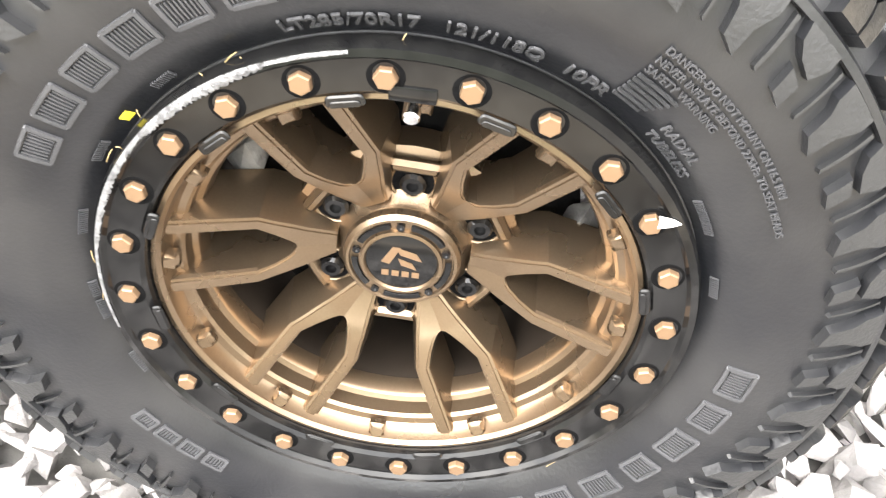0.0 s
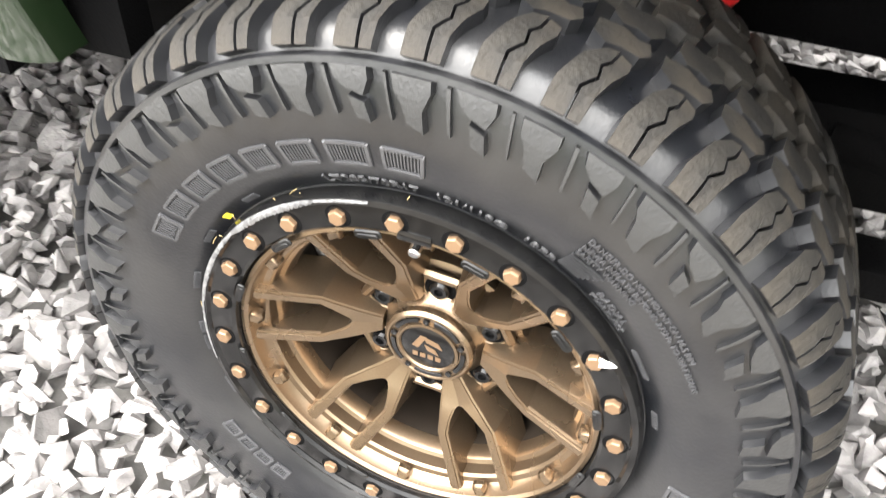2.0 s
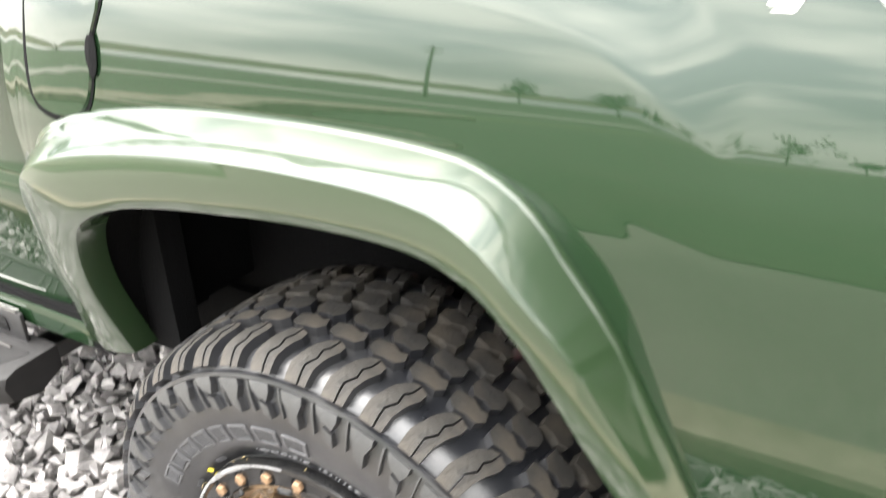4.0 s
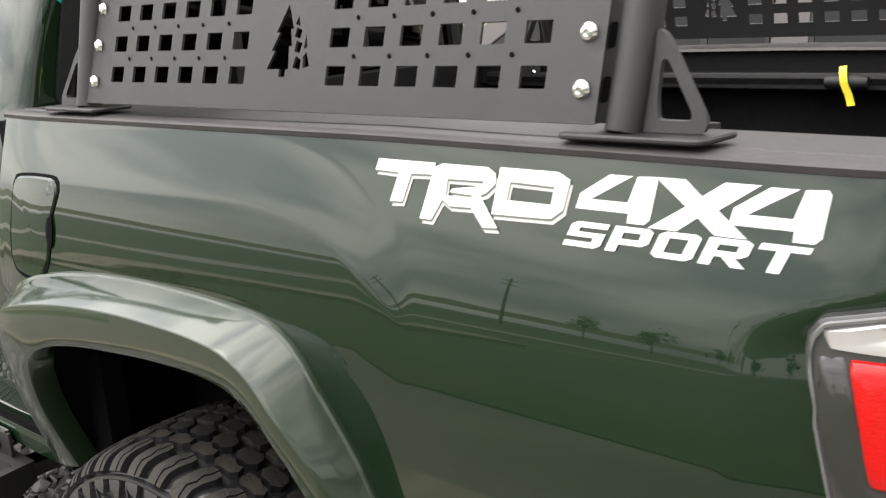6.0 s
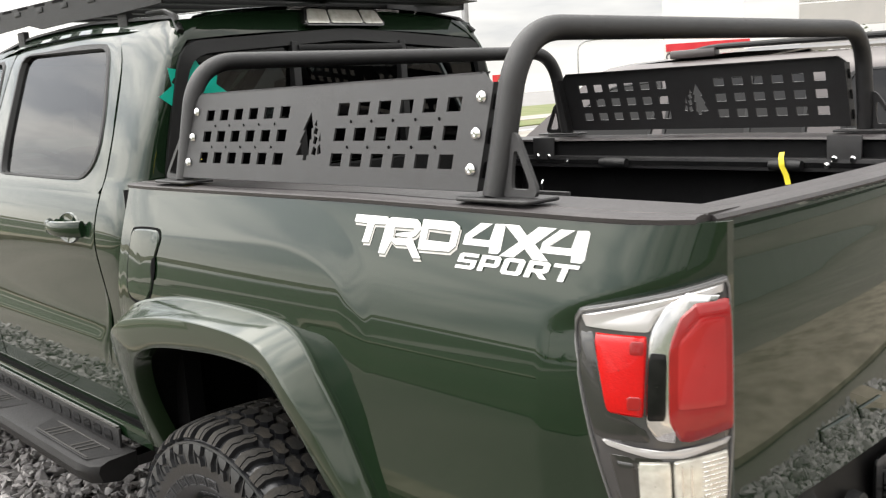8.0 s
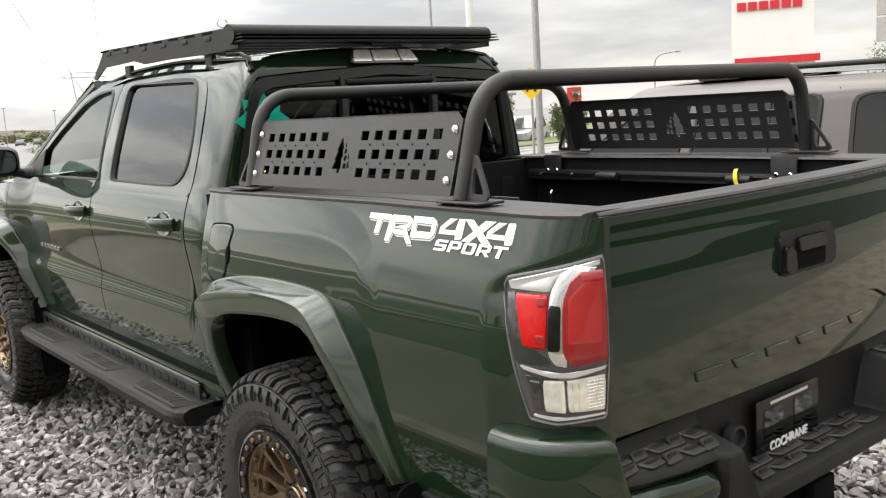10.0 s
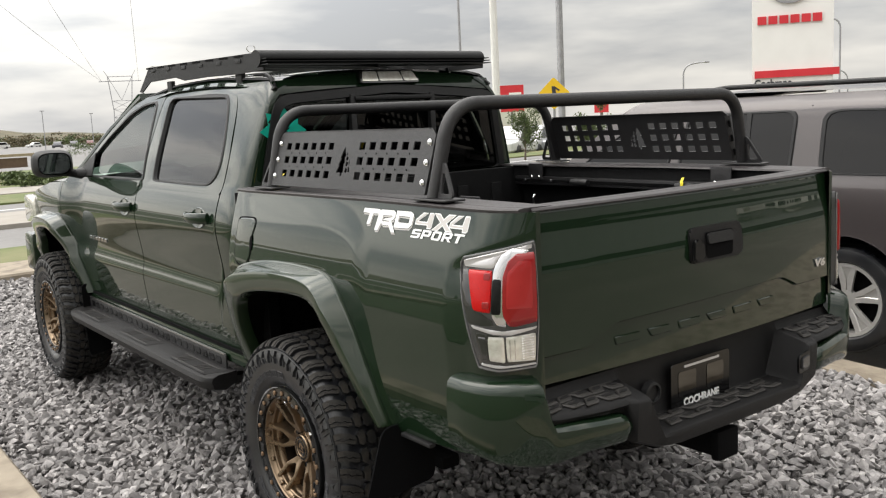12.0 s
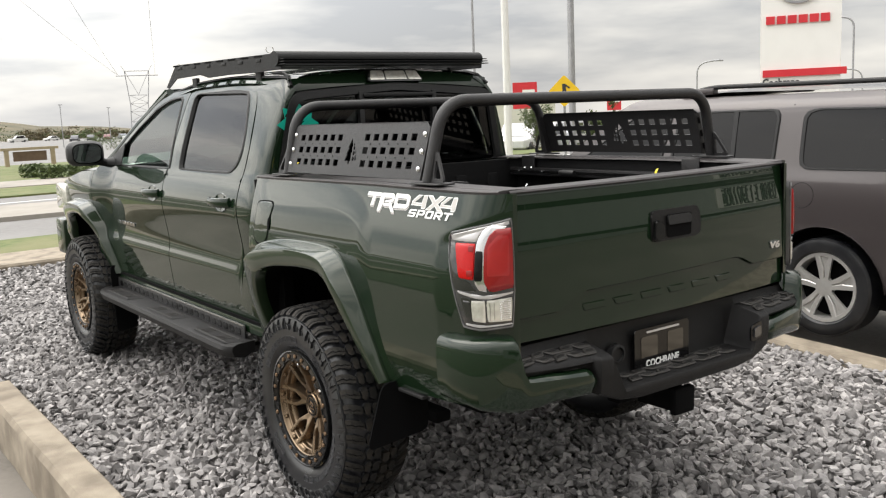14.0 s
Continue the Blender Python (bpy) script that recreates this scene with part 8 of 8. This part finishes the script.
far_car(11.5, 290, 8, (0.7, 0.7, 0.68), 1.9, 5.2, "white van parked across the road")
far_car(13.2, 300, 20, (0.72, 0.72, 0.70), 1.5, 4.4, "white car parked across the road")
for k in range(6):
    far_car(14.4 + 0.85 * k, 215 + 6 * k, 70 + 4 * k, random.choice([(0.05, 0.05, 0.06), (0.10, 0.11, 0.13), (0.25, 0.25, 0.26), (0.12, 0.03, 0.03)]), 1.5, 4.5, "dark car in a far parking row")
far_car(17.75, 190, 5, (0.72, 0.72, 0.71), 1.85, 5.6, "white pickup in the far parking row", True)
for k, b in enumerate((40.3, 41.5, 42.6)):
    far_car(b, 42 + k, 30, random.choice([(0.35, 0.36, 0.38), (0.6, 0.6, 0.6)]), 1.45, 4.4, "silver car parked by the shop")

# ---- the grey sport utility vehicle alongside ----
SUV_PAINT = shader("warm_grey_metallic", (0.052, 0.0435, 0.0440), 0.40, 0.3, 0.6, second=(0.060, 0.050, 0.050), scale=700)
suv = tagged(new("parked_suv"), "warm grey metallic sport utility vehicle parked alongside", "car")
SX, SY, SW = 2.86, 0.06, 1.72


def suv_half(z):
    return curve(z, [(0.20, 0.78), (0.35, 0.83), (0.60, 0.86), (0.85, 0.86), (1.00, 0.845), (1.08, 0.82), (1.45, 0.735), (1.52, 0.70), (1.56, 0.64)])


def suv_at(y, z, off=0.0, s=-1):
    return (SX + 0.86 + s * (suv_half(z) + off), SY + y, z)


rows = []
prof = [0.22, 0.30, 0.45, 0.60, 0.75, 0.90, 0.98, 1.04, 1.10, 1.20, 1.32, 1.44, 1.50, 1.54, 1.57]


def suv_low(y):
    low = 0.22
    for c in (0.0, 2.62):
        if abs(y - c) < 0.40:
            low = max(low, 0.32 + math.sqrt(max(0.0, 0.40**2 - (y - c) ** 2)))
    return low


def suv_top(y):
    return linear(y, [(-1.02, 1.30), (-0.95, 1.50), (-0.85, 1.57), (0.9, 1.60), (1.75, 1.56), (2.45, 1.06), (3.45, 0.92), (3.6, 0.6)])


ys = np.linspace(-1.02, 3.6, 120)
for s in (-1, 1):
    rows = []
    for y in ys:
        lo, hi = suv_low(y), min(suv_top(y), 1.57)
        rows.append([suv_at(y, z, 0.0, s) for z in (mix(lo, max(hi, lo + 0.02), k / 30) for k in range(31))])
    raw("side", *grid(rows), SUV_PAINT, suv, "warm grey metallic body side")
rows = []
for y in ys:
    hi = suv_top(y)
    e = suv_half(min(hi, 1.57))
    rows.append([(SX + 0.86 + e * u, SY + y, hi + 0.035 * (1 - u * u)) for u in np.linspace(-1, 1, 15)])
raw("roof", *grid(rows), SUV_PAINT, suv, smooth=40)
raw("tail", *grid([[(SX + 0.86 + suv_half(z) * u, SY - 1.02 - 0.06 * (1 - u * u), z) for u in np.linspace(-1, 1, 9)] for z in np.linspace(0.25, 1.31, 12)]), SUV_PAINT, suv)
raw("underbody", *box(SX + 0.15, SX + 1.57, SY - 1.0, SY + 3.5, 0.20, 0.60), LINER, suv)
for name, o in (("quarter_window", [(-0.88, 1.09), (-0.86, 1.36), (-0.78, 1.455), (0.12, 1.465), (0.20, 1.44), (0.19, 1.12), (0.15, 1.085)]), ("rear_door_window", [(0.40, 1.085), (0.395, 1.44), (0.43, 1.468), (1.18, 1.462), (1.22, 1.44), (1.26, 1.085)]), ("front_door_window", [(1.36, 1.085), (1.30, 1.45), (1.34, 1.465), (1.66, 1.44), (2.20, 1.10)])):
    for s in (-1, 1):
        w = even(rounded(o, 0.04, 3), 64)
        cy, cz = sum(q[0] for q in w) / 64, sum(q[1] for q in w) / 64
        raw(name, *grid([[suv_at(mix(cy, y, k), mix(cz, z, k), 0.003, s) for y, z in w] for k in (0.01, 0.5, 0.99)], closed_u=True), DARKGLASS, suv, "dark tinted window")
        raw("window_frame", *grid([[suv_at(mix(cy, y, k), mix(cz, z, k), q, s) for y, z in w] for k, q in ((0.97, 0.003), (0.975, 0.010), (1.02, 0.010), (1.035, 0.0))], closed_u=True), BLACK_PLASTIC, suv)
raw("window_divider", *slab([(0.70, 1.09), (0.735, 1.09), (0.75, 1.46), (0.715, 1.46)], lambda u, v, d: suv_at(u, v, 0.004 + d), 0.006), BLACK_PLASTIC, suv)
for y in (0.30, 1.31, 2.30):
    raw("door_gap", *slab([(y - 0.004, 0.36), (y + 0.004, 0.36), (y + 0.004, 1.06), (y - 0.004, 1.06)] if y > 0.5 else [(y - 0.004, 0.80), (y + 0.004, 0.80), (y + 0.004, 1.50), (y - 0.004, 1.50)], lambda u, v, d: suv_at(u, v, 0.0005 + d), 0.001), GLOSS_BLACK, suv)
fr = [(0.155 + 0.085 * math.cos(a), 0.915 + 0.082 * math.sin(a)) for a in np.linspace(0, 2 * math.pi, 40, endpoint=False)]
raw("fuel_flap", *grid([[suv_at(mix(0.155, y, k), mix(0.915, z, k), q) for y, z in fr] for k, q in ((0.965, 0.0004), (0.975, 0.0012), (1.0, 0.0012), (1.01, 0.0002))], closed_u=True), GLOSS_BLACK, suv)
for s in (-1, 1):
    x = SX + 0.86 + s * 0.62
    raw("roof_rail", *tube(arc_path([(x, SY - 0.75, 1.585), (x, SY - 0.62, 1.625), (x, SY + 1.05, 1.640), (x, SY + 1.25, 1.60)], 0.10), 0.017, 10), BLACK_PLASTIC, suv, "black roof rail")
    raw("rail_end", *box(x - 0.03, x + 0.03, SY + 1.0, SY + 1.3, 1.585, 1.635, 0.012), SUV_PAINT, suv)
    raw("rail_end", *box(x - 0.03, x + 0.03, SY - 0.9, SY - 0.55, 1.585, 1.630, 0.012), SUV_PAINT, suv)
ALLOY = shader("silver_alloy", (0.55, 0.54, 0.52), 0.3, 0.7, second=(0.60, 0.59, 0.57), scale=30)
for yy in (0.0, 2.62):
    for s in (-1, 1):
        m = Matrix.Translation((SX + 0.86 + s * 0.755, SY + yy, 0.325)) @ Matrix.Rotation(0 if s < 0 else math.pi, 4, "Z")
        wh = raw("wheel", *moved(lathe([(-0.070, 0.228), (-0.086, 0.226), (-0.084, 0.203), (-0.060, 0.196), (-0.03, 0.193), (0.08, 0.20)], 40), m), ALLOY, suv, "five-spoke silver alloy wheel")
        raw("tyre", *moved(lathe([(-0.075, 0.222), (-0.100, 0.240), (-0.108, 0.275), (-0.098, 0.310), (-0.080, 0.322), (0.08, 0.322), (0.10, 0.30), (0.10, 0.22)], 48), m), RUBBER, wh)
        for k in range(5):
            a = radians(90 + 72 * k)
            arms = [slab([(0.04, 0.002 * j), (0.04, 0.032 * j), (0.10, 0.033 * j), (0.205, 0.066 * j), (0.205, 0.030 * j), (0.12, 0.004 * j)][::j], lambda u, v, d: (-0.055 - d - 0.06 * u + 0.9 * (abs(v) - 0.02) ** 2, u, v), 0.018, 0.004) for j in (-1, 1)]
            web = slab([(0.04, -0.010), (0.12, -0.010), (0.206, -0.040), (0.206, 0.040), (0.12, 0.010), (0.04, 0.010)], lambda u, v, d: (-0.045 - d - 0.06 * u, u, v), 0.012)
            raw("spoke", *moved(join(*arms, web), m @ Matrix.Rotation(a, 4, "X")), ALLOY, wh)
            raw("wheel_nut", *moved(lathe([(-0.055, 0.011), (-0.072, 0.009), (-0.072, 0.0)], 6), m @ Matrix.Rotation(a + radians(36), 4, "X") @ Matrix.Translation((0, 0.052, 0))), LINER, wh)
        raw("hub", *moved(lathe([(-0.05, 0.065), (-0.075, 0.060), (-0.080, 0.03), (-0.080, 0.0)], 24), m), ALLOY, wh)
        raw("brake_disc", *moved(lathe([(-0.01, 0.19), (-0.012, 0.05)], 32), m), LINER, wh)
for yy in (0.0, 2.62):
    pts = [(yy + 0.40 * math.cos(a), 0.32 + 0.40 * math.sin(a)) for a in np.linspace(0.02, math.pi - 0.02, 30)]
    raw("arch_lip", *grid([[suv_at(y, max(0.24, z), q) for y, z in pts] for q in (-0.10, 0.004, 0.010)]), SUV_PAINT, suv)
    raw("arch_liner", *grid([[(SX + xx, SY + y, max(0.2, z)) for y, z in pts] for xx in (0.03, 0.35)]), LINER, suv)
